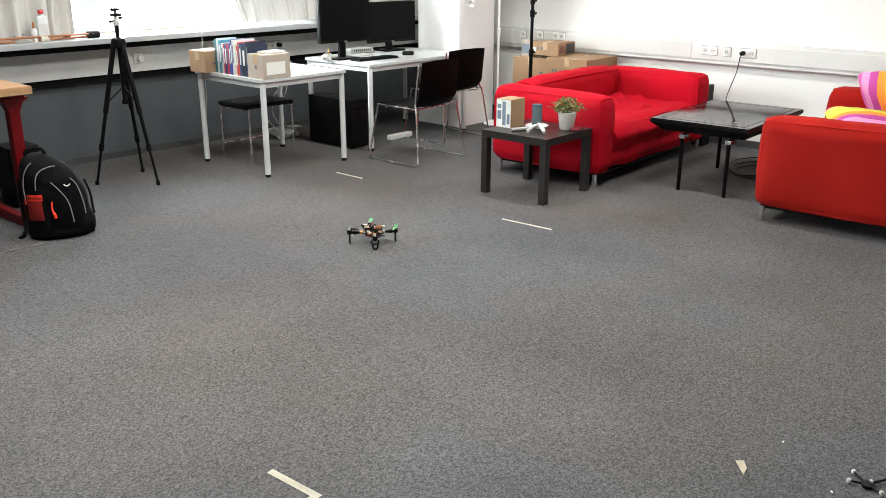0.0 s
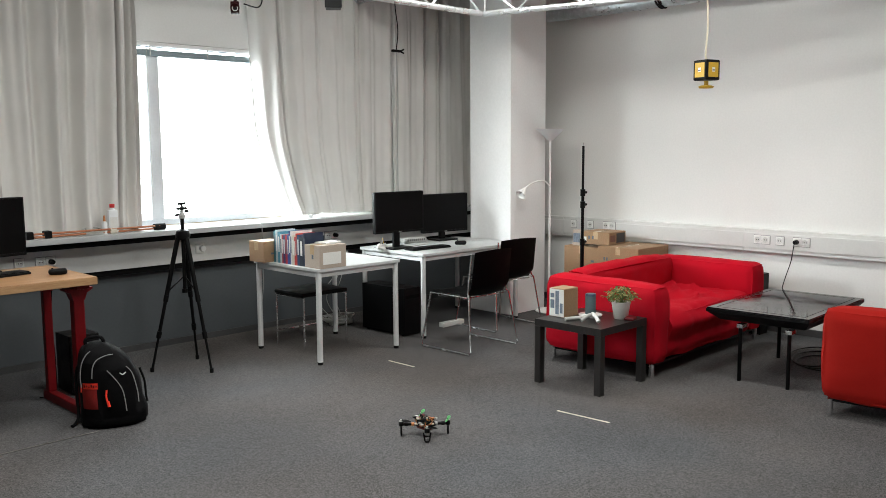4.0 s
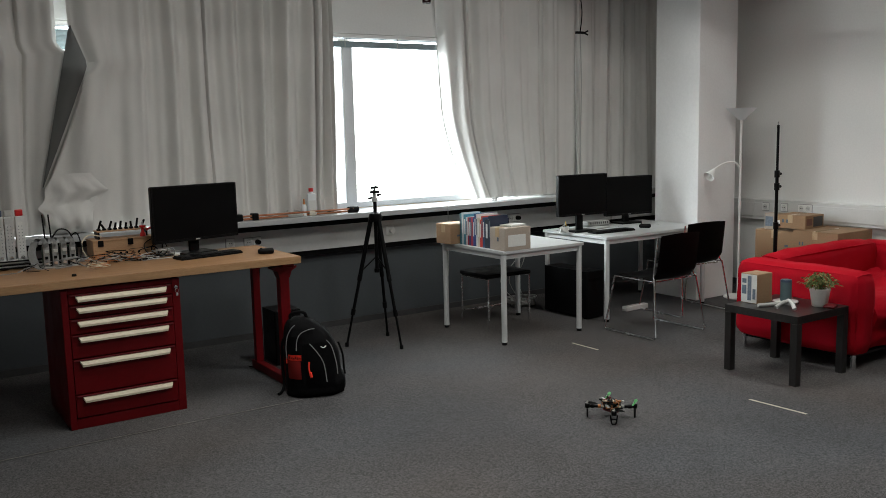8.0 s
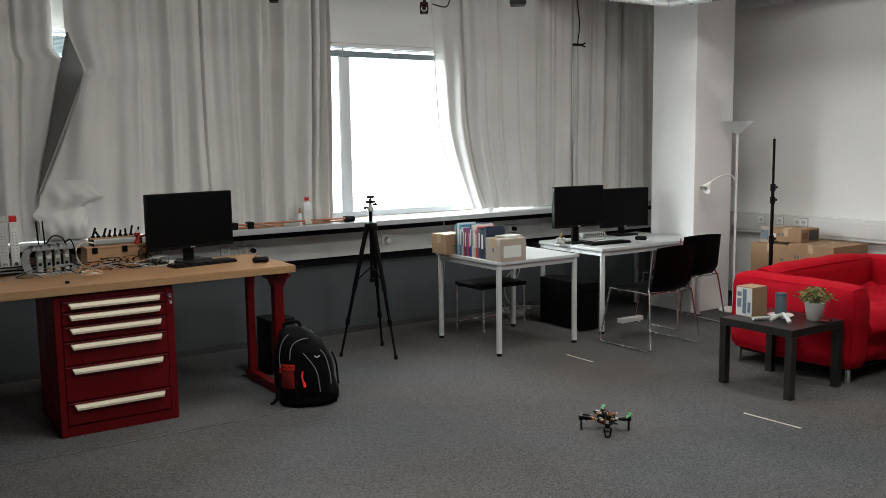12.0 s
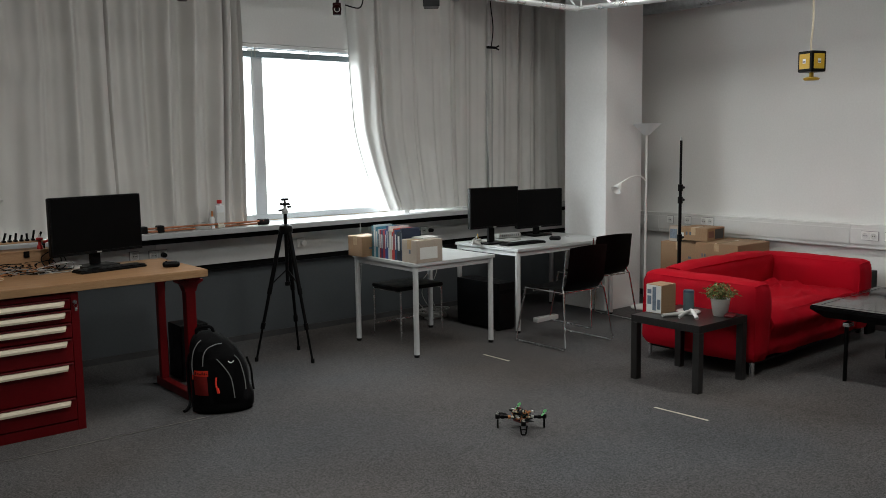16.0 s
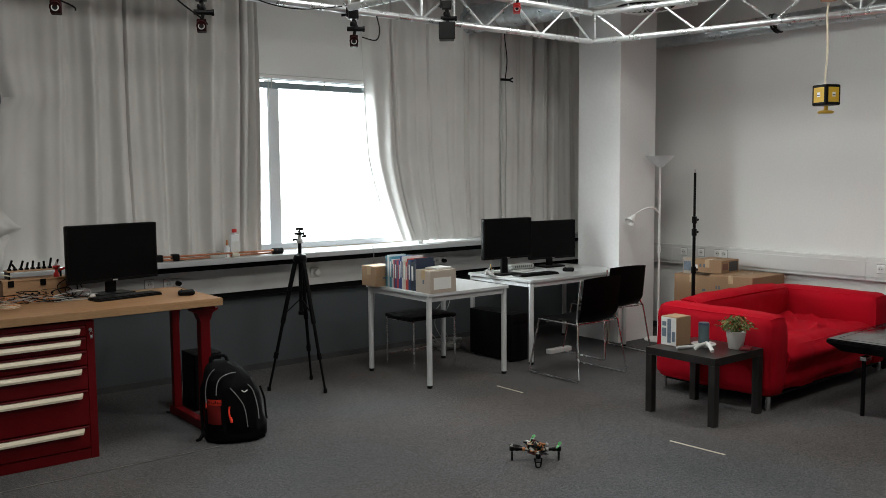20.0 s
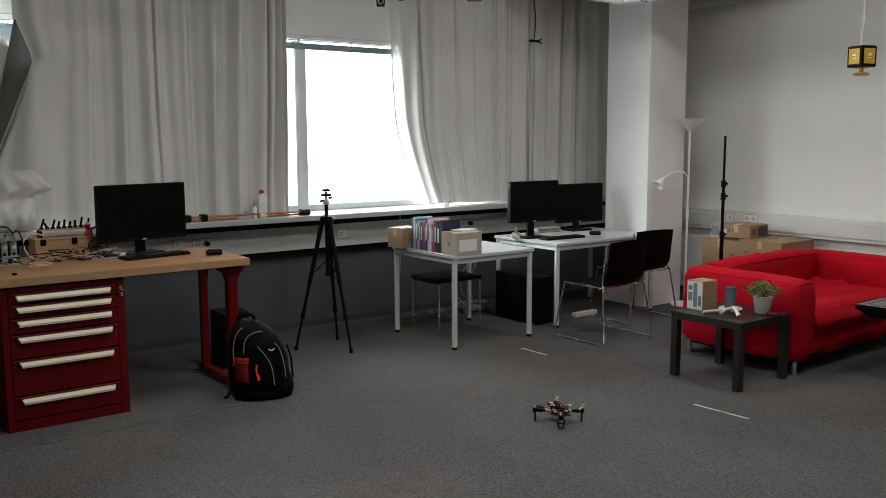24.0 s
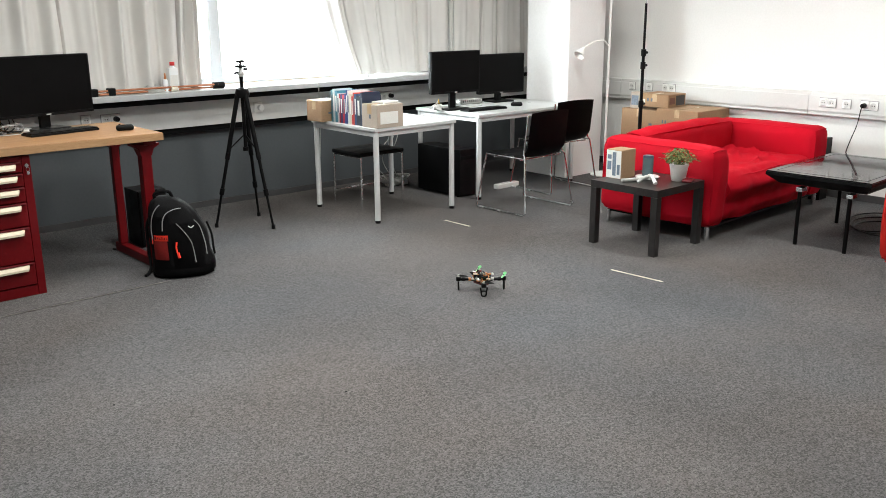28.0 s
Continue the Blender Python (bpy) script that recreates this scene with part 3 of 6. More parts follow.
hang(curtain(6.08, 7.3, 6, 0.042, creases=((0.01, 0.012, 0.06), (0.22, 0.02, 0.020), (0.47, 0.014, 0.080), (0.60, 0.014, 0.030), (0.70, 0.012, 0.060), (0.83, 0.012, 0.10)), seed=17.0), "light grey curtain hanging behind the pillar")


def fold_place(u, v):
    """The lining that shows where the edge is turned over."""
    z = 1.33 + 1.101 * v
    a = turned_line(z)
    corner = 0.767
    wide_by = 0.012 + 0.152 * (v / corner if v < corner else (1 - v) / (1 - corner)) + 0.012 * math.sin(math.pi * min(1, v / corner))
    return (a + wide_by * u, 6.565 - 0.035 * math.sin(math.pi * u) * v, z)


def hem_place(u, v):
    """The stitched hem along the turned edge, a flat strip that narrows at both ends."""
    x, y, z = fold_place(1, 0.74 * v)
    return (x + 0.040 * (u - 0.35) * math.sin(math.pi * min(1, 0.12 + 0.95 * v)) ** 0.5, 6.552 - 0.006 * math.sin(math.pi * u), z)


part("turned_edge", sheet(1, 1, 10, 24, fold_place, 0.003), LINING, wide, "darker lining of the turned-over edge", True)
part("hem", sheet(1, 1, 5, 24, hem_place, 0.003), CURTAIN, wide, "pale stitched hem", True)


def crumple(u, v):
    """The bunched foot of the cloth on the sill: narrow below, tips pulled out at both sides, tucked above."""
    left = 1.10 - 0.045 * math.exp(-(((v - 0.46) / 0.08) ** 2)) + 0.03 * v
    right = 1.415 + 0.10 * math.exp(-(((v - 0.69) / 0.24) ** 2)) + 0.03 * math.exp(-(((v - 0.69) / 0.05) ** 2))
    x = left + (right - left) * u
    z = 0.998 + 0.42 * v + 0.05 * (u - 0.5) * v * (1 - v)
    tuck = 0.48 + 0.22 * (u - 0.3) ** 2
    belly = 0.085 * math.sin(math.pi * min(1, v / tuck) ** 0.8) + 0.045 * math.exp(-(((v - 0.74) / 0.14) ** 2)) * u
    rays = 0.007 * (abs(math.sin(5.0 * math.atan2(v - 0.55, u + 0.15))) ** 0.7 - 0.5) + 0.006 * (abs(math.sin(6.0 * math.atan2(v - 0.75, 1.15 - u))) ** 0.7 - 0.5)
    fade = 1 - v**3
    y = 6.585 - belly * math.sin(math.pi * (0.10 + 0.80 * u)) - rays * fade + 0.03 * noise.noise(Vector((u * 5, v * 4, 5.0))) * fade
    return (x, max(y, 6.447), z)


part("bunched_foot", sheet(1, 1, 48, 30, crumple), CURTAIN, wide, "crumpled cloth bunched on the sill", True)
clip = thing("clamp", "small black spring clamp gripping a curtain seam", "clamp", (6.06, 6.545, 2.575))
part("jaw", solid(-0.055, 0.055, -0.015, 0.015, -0.012, 0.012, 0.005), BLACK, clip)
part("grip", rod((0.05, 0, 0.0), (0.085, -0.02, 0.02), 0.008), BLACK, clip)
part("grip", rod((0.05, 0, 0.0), (0.085, -0.02, -0.02), 0.008), BLACK, clip)
lead = thing("hanging_cable", "thin black cable running up the curtain", "cable", (6.06, 6.545, 2.575))
part("cord", tube(curve([(0, 0.0, 0.012), (0.015, -0.01, 0.2), (-0.01, 0.0, 0.45), (0.0, 0.0, 0.70)]), 0.006, 6), BLACK, lead)
seam = thing("hanging_cable", "pale cable hanging down from a clamp", "cable", (6.06, 6.545, 2.56))
part("cord", tube(curve([(0, 0, 0), (0.01, -0.005, -0.5), (0.0, 0, -1.0), (0.005, 0, -1.57)]), 0.006, 6), CABLE_GREY, seam)


# ---- workbench side ----
bench = thing("workbench", "long beech-topped workbench on red steel legs", "workbench", (2.39, 5.19, 0))
part("worktop", solid(-3.9, 0.0, 0.0, 0.76, 0.825, 0.873, 0.004), BEECH, bench, "beech multiplex worktop")
part("edge_band", solid(-3.9, 0.0, -0.004, -0.0005, 0.828, 0.870), EDGE, bench, "pale end-grain edge")


def bench_leg(x):
    leg = part("leg_frame", solid(x - 0.033, x + 0.033, 0.10, 0.165, 0.06, 0.80, 0.006), RED_STEEL, bench, "red lacquered steel leg frame")
    part("back_post", solid(x - 0.026, x + 0.026, 0.60, 0.65, 0.06, 0.80, 0.006), RED_STEEL, leg)
    part("foot_bar", solid(x - 0.028, x + 0.028, 0.06, 0.70, 0.0, 0.06, 0.008), RED_STEEL, leg)
    bm = bmesh.new()
    add_solid(bm, x - 0.04, x + 0.04, 0.03, 0.72, 0.800, 0.825, 0.004)
    part("head_bar", bm, RED_STEEL, leg)
    for y0, y1 in ((0.095, 0.170), (0.595, 0.655)):
        bm = bmesh.new()
        rim = [(-0.085, 0.800), (0.085, 0.800), (0.085, 0.788), (0.050, 0.768), (0.034, 0.725), (-0.034, 0.725), (-0.050, 0.768), (-0.085, 0.788)]
        front = [bm.verts.new((x + u, y0, v)) for u, v in rim]
        rear = [bm.verts.new((x + u, y1, v)) for u, v in rim]
        for k in range(8):
            bm.faces.new((front[k], front[(k + 1) % 8], rear[(k + 1) % 8], rear[k]))
        bm.faces.new(front)
        bm.faces.new(rear[::-1])
        part("bracket", bm, RED_STEEL, leg, "flared bracket under the worktop")


bench_leg(-0.075)
bench_leg(-3.6)


def drawer_cabinet(x, label):
    cab = thing("drawer_cabinet", label, "drawer cabinet", (x, 5.22, 0), group="drawer cabinets under the workbench")
    w, top = 0.667, 0.815
    bm = solid(0.0, w, 0.02, 0.62, 0.0, top, 0.004)
    part("body", bm, RED_STEEL, cab)
    part("side_post", solid(0.0, 0.035, 0.0, 0.02, 0.0, top, 0.003), RED_STEEL, cab)
    part("side_post", solid(w - 0.045, w, 0.0, 0.02, 0.0, top, 0.003), RED_STEEL, cab)
    part("plinth", solid(0.035, w - 0.045, 0.002, 0.02, 0.0, 0.06, 0.003), RED_STEEL, cab)
    heights = [0.066, 0.078, 0.091, 0.141, 0.210, 0.138]
    z = 0.788
    part("top_rail", solid(0.036, w - 0.046, 0.001, 0.0195, 0.789, top - 0.001, 0.002), RED_STEEL, cab)
    for h in heights:
        z -= h
        drawer = part("drawer", solid(0.038, w - 0.048, -0.004, 0.02, z + 0.004, z + h - 0.004, 0.003), RED_STEEL, cab, "red lacquered drawer front")
        part("lip", solid(0.045, w - 0.055, -0.016, -0.004, z + h - 0.012, z + h - 0.004, 0.002), RED_DARK, drawer)
        bm = bmesh.new()
        zz = z + h - 0.030
        ring = [(-0.004, 0.016), (-0.020, 0.014), (-0.030, -0.004), (-0.030, -0.016), (-0.024, -0.016), (-0.018, 0.002), (-0.004, 0.004)]
        for a, b in ((0.075, 0.085), (0.585, 0.575)):
            for y, q in ring:
                bm.verts.new((a if q > 0 else b, y, zz + q))
        bm.verts.ensure_lookup_table()
        n = len(ring)
        for k in range(n):
            bm.faces.new((bm.verts[k], bm.verts[(k + 1) % n], bm.verts[n + (k + 1) % n], bm.verts[n + k]))
        bm.faces.new([bm.verts[k] for k in range(n)][::-1])
        bm.faces.new([bm.verts[n + k] for k in range(n)])
        part("handle", bm, HANDLE, drawer, "cream-coloured aluminium grip strip")
    lock = part("lock", rod((w - 0.025, 0.0, 0.762), (w - 0.025, -0.012, 0.762), 0.011, seg=16), STEEL, cab, "chrome lock cylinder")
    part("key", solid(w - 0.027, w - 0.023, -0.03, -0.012, 0.752, 0.772, 0.001), STEEL, lock)
    part("key_ring", tube([(w - 0.025 + 0.010 * math.sin(a), -0.026, 0.742 + 0.012 * math.cos(a)) for a in np.linspace(0, 6.0, 12)], 0.0015, 6), STEEL, lock)
    part("key_tag", solid(w - 0.032, w - 0.018, -0.029, -0.026, 0.712, 0.732, 0.001), STEEL, lock)
    return cab


drop = thing("hanging_cable", "black cable hanging behind the bench leg", "cable", (2.368, 5.87, 0.0))
part("cord", tube(curve([(0.0, 0.0, 0.8245), (0.004, 0, 0.70), (-0.006, 0.004, 0.55), (0.0, 0.01, 0.40), (0.01, 0.02, 0.22), (0.00, 0.03, 0.006), (-0.10, 0.03, 0.006)]), 0.0045, 6), BLACK, drop, smooth=True)

drawer_cabinet(0.94, "dark red steel drawer cabinet with six cream handles")
drawer_cabinet(-0.394, "dark red steel drawer cabinet at the bench's far end")


def monitor(place, turn, width, height, stand, label, chin=0.018):
    """A flat screen on a stand; place is the foot's middle on the desk, the screen faces -y."""
    mon = thing("monitor", label, "monitor", place, turn)
    z0 = stand
    back_shell = soft_box((width, 0.045, height), 0.012, 4)
    move(back_shell, Matrix.Translation((0, 0.012, z0 + height / 2)))
    part("casing", back_shell, BLACK, mon, smooth=True)
    part("screen", solid(-width / 2 + 0.010, width / 2 - 0.010, -0.0130, -0.0115, z0 + chin + 0.004, z0 + height - 0.010), SCREEN, mon, "switched-off black screen")
    bm = bmesh.new()
    add_solid(bm, -width / 2 + 0.001, width / 2 - 0.001, -0.0145, -0.0105, z0 + 0.001, z0 + chin, 0.001)
    add_solid(bm, -width / 2 + 0.001, width / 2 - 0.001, -0.0145, -0.0105, z0 + height - 0.008, z0 + height - 0.001, 0.001)
    add_solid(bm, -width / 2 + 0.001, -width / 2 + 0.008, -0.0145, -0.0105, z0 + chin, z0 + height - 0.008, 0.001)
    add_solid(bm, width / 2 - 0.008, width / 2 - 0.001, -0.0145, -0.0105, z0 + chin, z0 + height - 0.008, 0.001)
    part("bezel", bm, BLACK, mon)
    part("badge", solid(-0.016, 0.016, -0.0155, -0.0145, z0 + 0.005, z0 + 0.013), CABLE_GREY, mon, "small grey maker's mark")
    part("neck", solid(-0.035, 0.035, 0.034, 0.060, 0.012, z0 + height * 0.55, 0.006), BLACK, mon)
    part("foot", move(soft_box((0.24, 0.18, 0.016), 0.007, 6), Matrix.Translation((0, 0.03, 0.008))), BLACK, mon, smooth=True)
    return mon


def keyboard(place, turn, label):
    kb = thing("keyboard", label, "keyboard", place, turn)
    part("base", solid(-0.22, 0.22, -0.065, 0.065, 0.0, 0.014, 0.004), BLACK, kb)
    bm = bmesh.new()
    for row in range(6):
        n = 15 if row else 5
        for k in range(n):
            w = 0.43 / 15 * (15 / n if not row and k == 2 else 1)
            x = -0.215 + (k + 0.5) * 0.43 / n
            add_solid(bm, x - 0.43 / n / 2 + 0.001, x + 0.43 / n / 2 - 0.001, -0.057 + row * 0.0192, -0.057 + row * 0.0192 + 0.0172, 0.014, 0.020)
    part("keys", bm, BLACK, kb)
    return kb


def mouse(place, turn, label):
    ms = thing("computer_mouse", label, "mouse", place, turn)
    part("shell", move(soft_box((0.062, 0.108, 0.036), 0.017, 6, taper=lambda q: Vector((q.x, q.y, q.z * (1 - 1.6 * q.y) if q.z > 0 else q.z))), Matrix.Translation((0, 0, 0.018))), BLACK, ms, smooth=True)
    part("wheel", rod((-0.004, 0.030, 0.034), (0.004, 0.030, 0.034), 0.007), RUBBER, ms)
    return ms


monitor((1.916, 5.80, 0.873), 12.5, 0.630, 0.372, 0.092, "large black monitor on the beech workbench")
keyboard((1.925, 5.615, 0.873), 10, "black keyboard lying on the beech workbench")
mouse((2.262, 5.455, 0.873), 70, "black computer mouse on the beech workbench")

# The white square table and the desk.
def steel_table(name, place, w, d, h, label, category, group=""):
    tb = thing(name, label, category, place, group=group)
    part("tabletop", solid(-0.006, w + 0.006, -0.006, d + 0.006, h - 0.025, h, 0.003), TABLE_WHITE, tb, "white laminate top")
    bm = solid(0.03, w - 0.03, 0.012, 0.032, h - 0.065, h - 0.0255)
    add_solid(bm, 0.03, w - 0.03, d - 0.032, d - 0.012, h - 0.065, h - 0.0255)
    add_solid(bm, 0.012, 0.032, 0.035, d - 0.035, h - 0.065, h - 0.0255)
    add_solid(bm, w - 0.032, w - 0.012, 0.035, d - 0.035, h - 0.065, h - 0.0255)
    part("apron", bm, LEG_WHITE, tb)
    for x in (0.022, w - 0.022):
        for y in (0.022, d - 0.022):
            leg = part("leg", rod((x, y, 0.022), (x, y, h - 0.0255), 0.022, seg=18), LEG_WHITE, tb, smooth=True)
            part("foot", rod((x, y, 0.0), (x, y, 0.0215), 0.020, seg=14), RUBBER, leg, "black plastic foot")
    return tb


steel_table("side_table", (4.075, 5.245, 0), 0.815, 0.845, 0.733, "white square table on round grey legs", "table")
steel_table("desk", (5.255, 5.345, 0), 1.26, 0.82, 0.733, "white computer desk on round grey legs", "desk")
monitor((5.388, 5.79, 0.733), -4, 0.545, 0.365, 0.146, "black monitor standing on the white desk")
monitor((6.165, 5.99, 0.733), -5.5, 0.56, 0.372, 0.082, "black monitor at the pillar end of the desk")
keyboard((5.56, 5.60, 0.733), -4, "black keyboard on the white desk")
mouse((5.99, 5.61, 0.733), 40, "black computer mouse on the white desk")

# ---- seating corner ----
def sofa(name, place, turn, cover, label):
    """A two-seat sofa: x along its length, its front at y = 0."""
    so = thing(name, label, "sofa", place, turn, group="red two-seat sofas")
    w, d = 1.80, 0.96
    arm = 0.23

    def drape(length, pull, depth, seed):
        """Loose cloth: long folds that fan out from a corner, sagging towards the foot."""
        def bend(q):
            low = max(0.0, 0.5 - q.z / 0.565)
            fan = math.sin(13 * (q.x * 0.6 + q.y) + 4 * noise.noise(Vector((q.x * 2, q.y * 2, q.z * 2 + seed))))
            fold = depth * fan * (0.25 + low) + depth * 1.4 * noise.noise(Vector((q.x * 3 + seed, q.y * 3, q.z * 5)))
            return Vector((q.x + (fold if abs(q.x) > length * 0.4 else 0), q.y + (fold * pull if abs(q.x) <= length * 0.4 else 0), q.z + 0.006 * noise.noise(Vector((q.x * 4, q.y * 4, seed)))))
        return bend

    for k, x in enumerate((arm / 2, w - arm / 2)):
        part("armrest", move(soft_box((arm, d, 0.565), 0.072, 24, puff=0.010, wrinkle=0.007, wave=4, seed=k * 5 + 1, taper=drape(arm, 0.6, 0.005, k * 7.0)), Matrix.Translation((x, d / 2, 0.095 + 0.2825))), cover, so, smooth=True)
    part("backrest", move(soft_box((w - 2 * arm + 0.02, 0.20, 0.565), 0.065, 24, puff=0.016, wrinkle=0.012, wave=4, seed=11), pose(w / 2, d - 0.118, 0.400, 4)), cover, so, smooth=True)
    def rumple(q):
        """Creases that run over the seat towards the back corner."""
        lift = max(0.0, min(1.0, (q.z - 0.02) / 0.12))
        c = 0.0
        for cx, cy, ang, wide_by, high in ((0.30, 0.10, 35, 0.022, 0.044), (0.42, -0.05, 58, 0.018, 0.040), (0.15, 0.20, 20, 0.020, 0.034), (-0.35, 0.05, -40, 0.026, 0.026), (0.05, -0.20, 8, 0.024, 0.026), (-0.10, 0.22, -12, 0.02, 0.026), (0.52, 0.20, 74, 0.018, 0.030), (0.20, -0.10, 42, 0.018, 0.028)):
            a = math.radians(ang)
            dx, dy = q.x - cx, q.y - cy
            across, along = -dx * math.sin(a) + dy * math.cos(a), dx * math.cos(a) + dy * math.sin(a)
            c += high * math.exp(-((across / wide_by) ** 2) - ((along / 0.22) ** 2))
        sag = -0.022 * math.exp(-((q.x / 0.45) ** 2) - ((q.y / 0.3) ** 2))
        front = max(0.0, min(1.0, (-q.y - 0.22) / 0.12))
        roll = 0.030 * front * math.exp(-(((q.z - 0.07 - 0.02 * noise.noise(Vector((q.x * 4, 1.0, 2.0)))) / 0.055) ** 2)) - 0.006 * front * math.exp(-(((q.z + 0.035) / 0.03) ** 2))
        return Vector((q.x, q.y - 0.3 * c - roll, q.z + (c + sag) * lift))

    part("seat", move(soft_box((w - 2 * arm + 0.03, 0.78, 0.345), 0.085, 40, puff=0.012, wrinkle=0.022, wave=4.0, seed=23, taper=rumple), Matrix.Translation((w / 2, 0.402, 0.2725))), cover, so, "sagging seat under a loose creased cover", True)
    bm = bmesh.new()
    add_solid(bm, 0.05, w - 0.05, 0.05, d - 0.05, 0.085, 0.10)
    part("underside", bm, BLACK, so, "black underside cloth")
    for x in (0.055, w - 0.055):
        for y in (0.055, d - 0.055):
            part("leg", rod((x, y, 0.0), (x, y, 0.0995), 0.018, seg=16), STEEL, so, "short chrome leg", True)
    return so


sofa("sofa", (5.43, 3.20, 0), 1.5, CRIMSON, "crimson two-seat sofa with a loose creased cover")
sofa("sofa", (7.24, 2.233, 0), 185, ORANGE_RED, "orange-red two-seat sofa with a colourful cushion")


def cushion(place, rx, ry, rz, label, spin=0):
    cu = thing("cushion", label, "cushion")
    cu.matrix_basis = pose(*place, rx, ry, rz)

    def pinch(q):
        edge = max(abs(q.x), abs(q.y)) / 0.235
        return Vector((q.x, q.y, q.z * (1 - 0.75 * min(1, edge) ** 3)))

    cover_ob = part("cover", soft_box((0.47, 0.47, 0.17), 0.05, 12, puff=0.01, wrinkle=0.010, wave=7, seed=3, taper=pinch), STRIPES, cu, "cover in pink, orange and yellow stripes", True)
    cover_ob.rotation_euler.z = math.radians(spin)
    return cu


cushion((6.62, 1.62, 0.66), 62, 8, 70, "striped pink, orange and yellow cushion on the orange-red sofa", 180)
cushion((6.24, 1.68, 0.545), 8, -6, 30, "striped yellow and green cushion lying flat on the sofa")

# Coffee table with a black glass top.
ct = thing("coffee_table", "low black coffee table with a glossy glass screen top", "coffee table", (5.825, 2.30, 0), 2)
L, D = 1.08, 0.72
bm = bmesh.new()
top = [(0, 0), (L, 0), (L, D), (0, D)]
low = [(0.10, 0.06), (L - 0.10, 0.06), (L - 0.10, D - 0.06), (0.10, D - 0.06)]
upper = [bm.verts.new((x, y, 0.492)) for x, y in top]
rim = [bm.verts.new((x, y, 0.472)) for x, y in top]
under = [bm.verts.new((x, y, 0.405)) for x, y in low]
for k in range(4):
    j = (k + 1) % 4
    bm.faces.new((upper[k], upper[j], rim[j], rim[k]))
    bm.faces.new((rim[k], rim[j], under[j], under[k]))
bm.faces.new(upper)
bm.faces.new(under[::-1])
part("housing", bm, BLACK, ct, "black housing with a bevelled underside")
part("glass_top", solid(0.004, L - 0.004, 0.004, D - 0.004, 0.4922, 0.500, 0.002), GLOSS, ct, "glossy black glass")
bm = solid(0.06, L - 0.06, 0.05, 0.055, 0.5002, 0.5008)
add_solid(bm, 0.06, L - 0.06, D - 0.055, D - 0.05, 0.5002, 0.5008)
add_solid(bm, 0.06, 0.065, 0.055, D - 0.055, 0.5002, 0.5008)
add_solid(bm, L - 0.065, L - 0.06, 0.055, D - 0.055, 0.5002, 0.5008)
part("screen_edge", bm, BLACK, ct, "thin line round the display")
for x, y in ((0.04, 0.14), (0.04, 0.48), (L - 0.21, 0.12), (L - 0.21, 0.54)):
    leg = part("leg", rod((x, y, 0.0), (x, y, 0.3755), 0.014, seg=16), BLACK, ct, smooth=True)
    part("bracket", solid(x - 0.02, x + 0.06, y - 0.022, y + 0.022, 0.376, 0.404, 0.003), STEEL, leg, "steel bracket under the housing")

# Small square side table.
lk = thing("side_table", "square black-brown side table with thick legs", "side table", (4.842, 3.245, 0))
part("tabletop", solid(0.0, 0.55, 0.0, 0.55, 0.40, 0.45, 0.002), LACK, lk)
for x in (0.0, 0.50):
    for y in (0.0, 0.50):
        part("leg", solid(x, x + 0.05, y, y + 0.05, 0.0, 0.3995, 0.002), LACK, lk)


# ---- chairs ----
def shell_chair(place, turn, label):
    ch = thing("chair", label, "chair", place, turn, group="black shell chairs at the desk")

    def place_shell(u, v):
        x = (u - 0.5) * 0.46
        side = (2 * u - 1) ** 2
        if v < 0.5:
            y = 0.20 - v / 0.5 * 0.40
            z = 0.452 + 0.014 * side + 0.012 * (y / 0.2) ** 4 * (1 if y > 0 else -0.3)
        else:
            w = (v - 0.5) / 0.5
            bend = min(1, w / 0.22)
            y = -0.20 - 0.045 * math.sin(bend * math.pi / 2) - 0.045 * w + 0.025 * side
            z = 0.455 + 0.37 * w + 0.014 * side * (1 - w) - 0.012 * side * w
        return (x * (1 - 0.05 * v), y, z)

    part("shell", sheet(1, 1, 16, 34, place_shell, 0.010), BLACK, ch, "one-piece black plastic seat and back", True)
    for s in (-1, 1):
        top_x, base_x = s * 0.238, s * 0.285
        pts = [(base_x, 0.265, 0.011), (base_x, -0.265, 0.011), (base_x * 0.99, -0.277, 0.03), (top_x, -0.215, 0.452), (top_x, 0.21, 0.452), (base_x * 0.99, 0.277, 0.03)]
        part("side_frame", tube(pts, 0.0075, 8, True), STEEL, ch, "chrome wire side frame", True)
        part("back_stay", tube(curve([(top_x, -0.215, 0.452), (top_x * (0.98 if s < 0 else 0.88), -0.205, 0.52), (top_x * (0.96 if s < 0 else 0.86), -0.240, 0.80)]), 0.0065, 8), STEEL, ch, "chrome back stay", True)
    part("cross_bar", rod((-0.238, 0.12, 0.438), (0.238, 0.12, 0.438), 0.0065), STEEL, ch)
    part("cross_bar", rod((-0.238, -0.16, 0.438), (0.238, -0.16, 0.438), 0.0065), STEEL, ch)
    return ch


shell_chair((5.345, 4.89, 0), 0, "black plastic shell chair on a chrome sled frame")
shell_chair((6.14, 5.275, 0), -5, "black plastic shell chair pushed under the desk near the pillar")

# ---- lamps and stands ----
lamp = thing("floor_lamp", "white floor lamp with an uplight bowl and reading arm", "floor lamp", (6.985, 5.35, 0))
part("base", lathe([(0, 0.0), (0.13, 0.0), (0.135, 0.008), (0.125, 0.020), (0.02, 0.028), (0, 0.028)]), LAMP_WHITE, lamp, smooth=True)
part("pole", rod((0, 0, 0.02), (0, 0, 1.70), 0.011), LAMP_WHITE, lamp, smooth=True)
part("collar", rod((0, 0, 0.86), (0, 0, 0.93), 0.016), LAMP_WHITE, lamp)
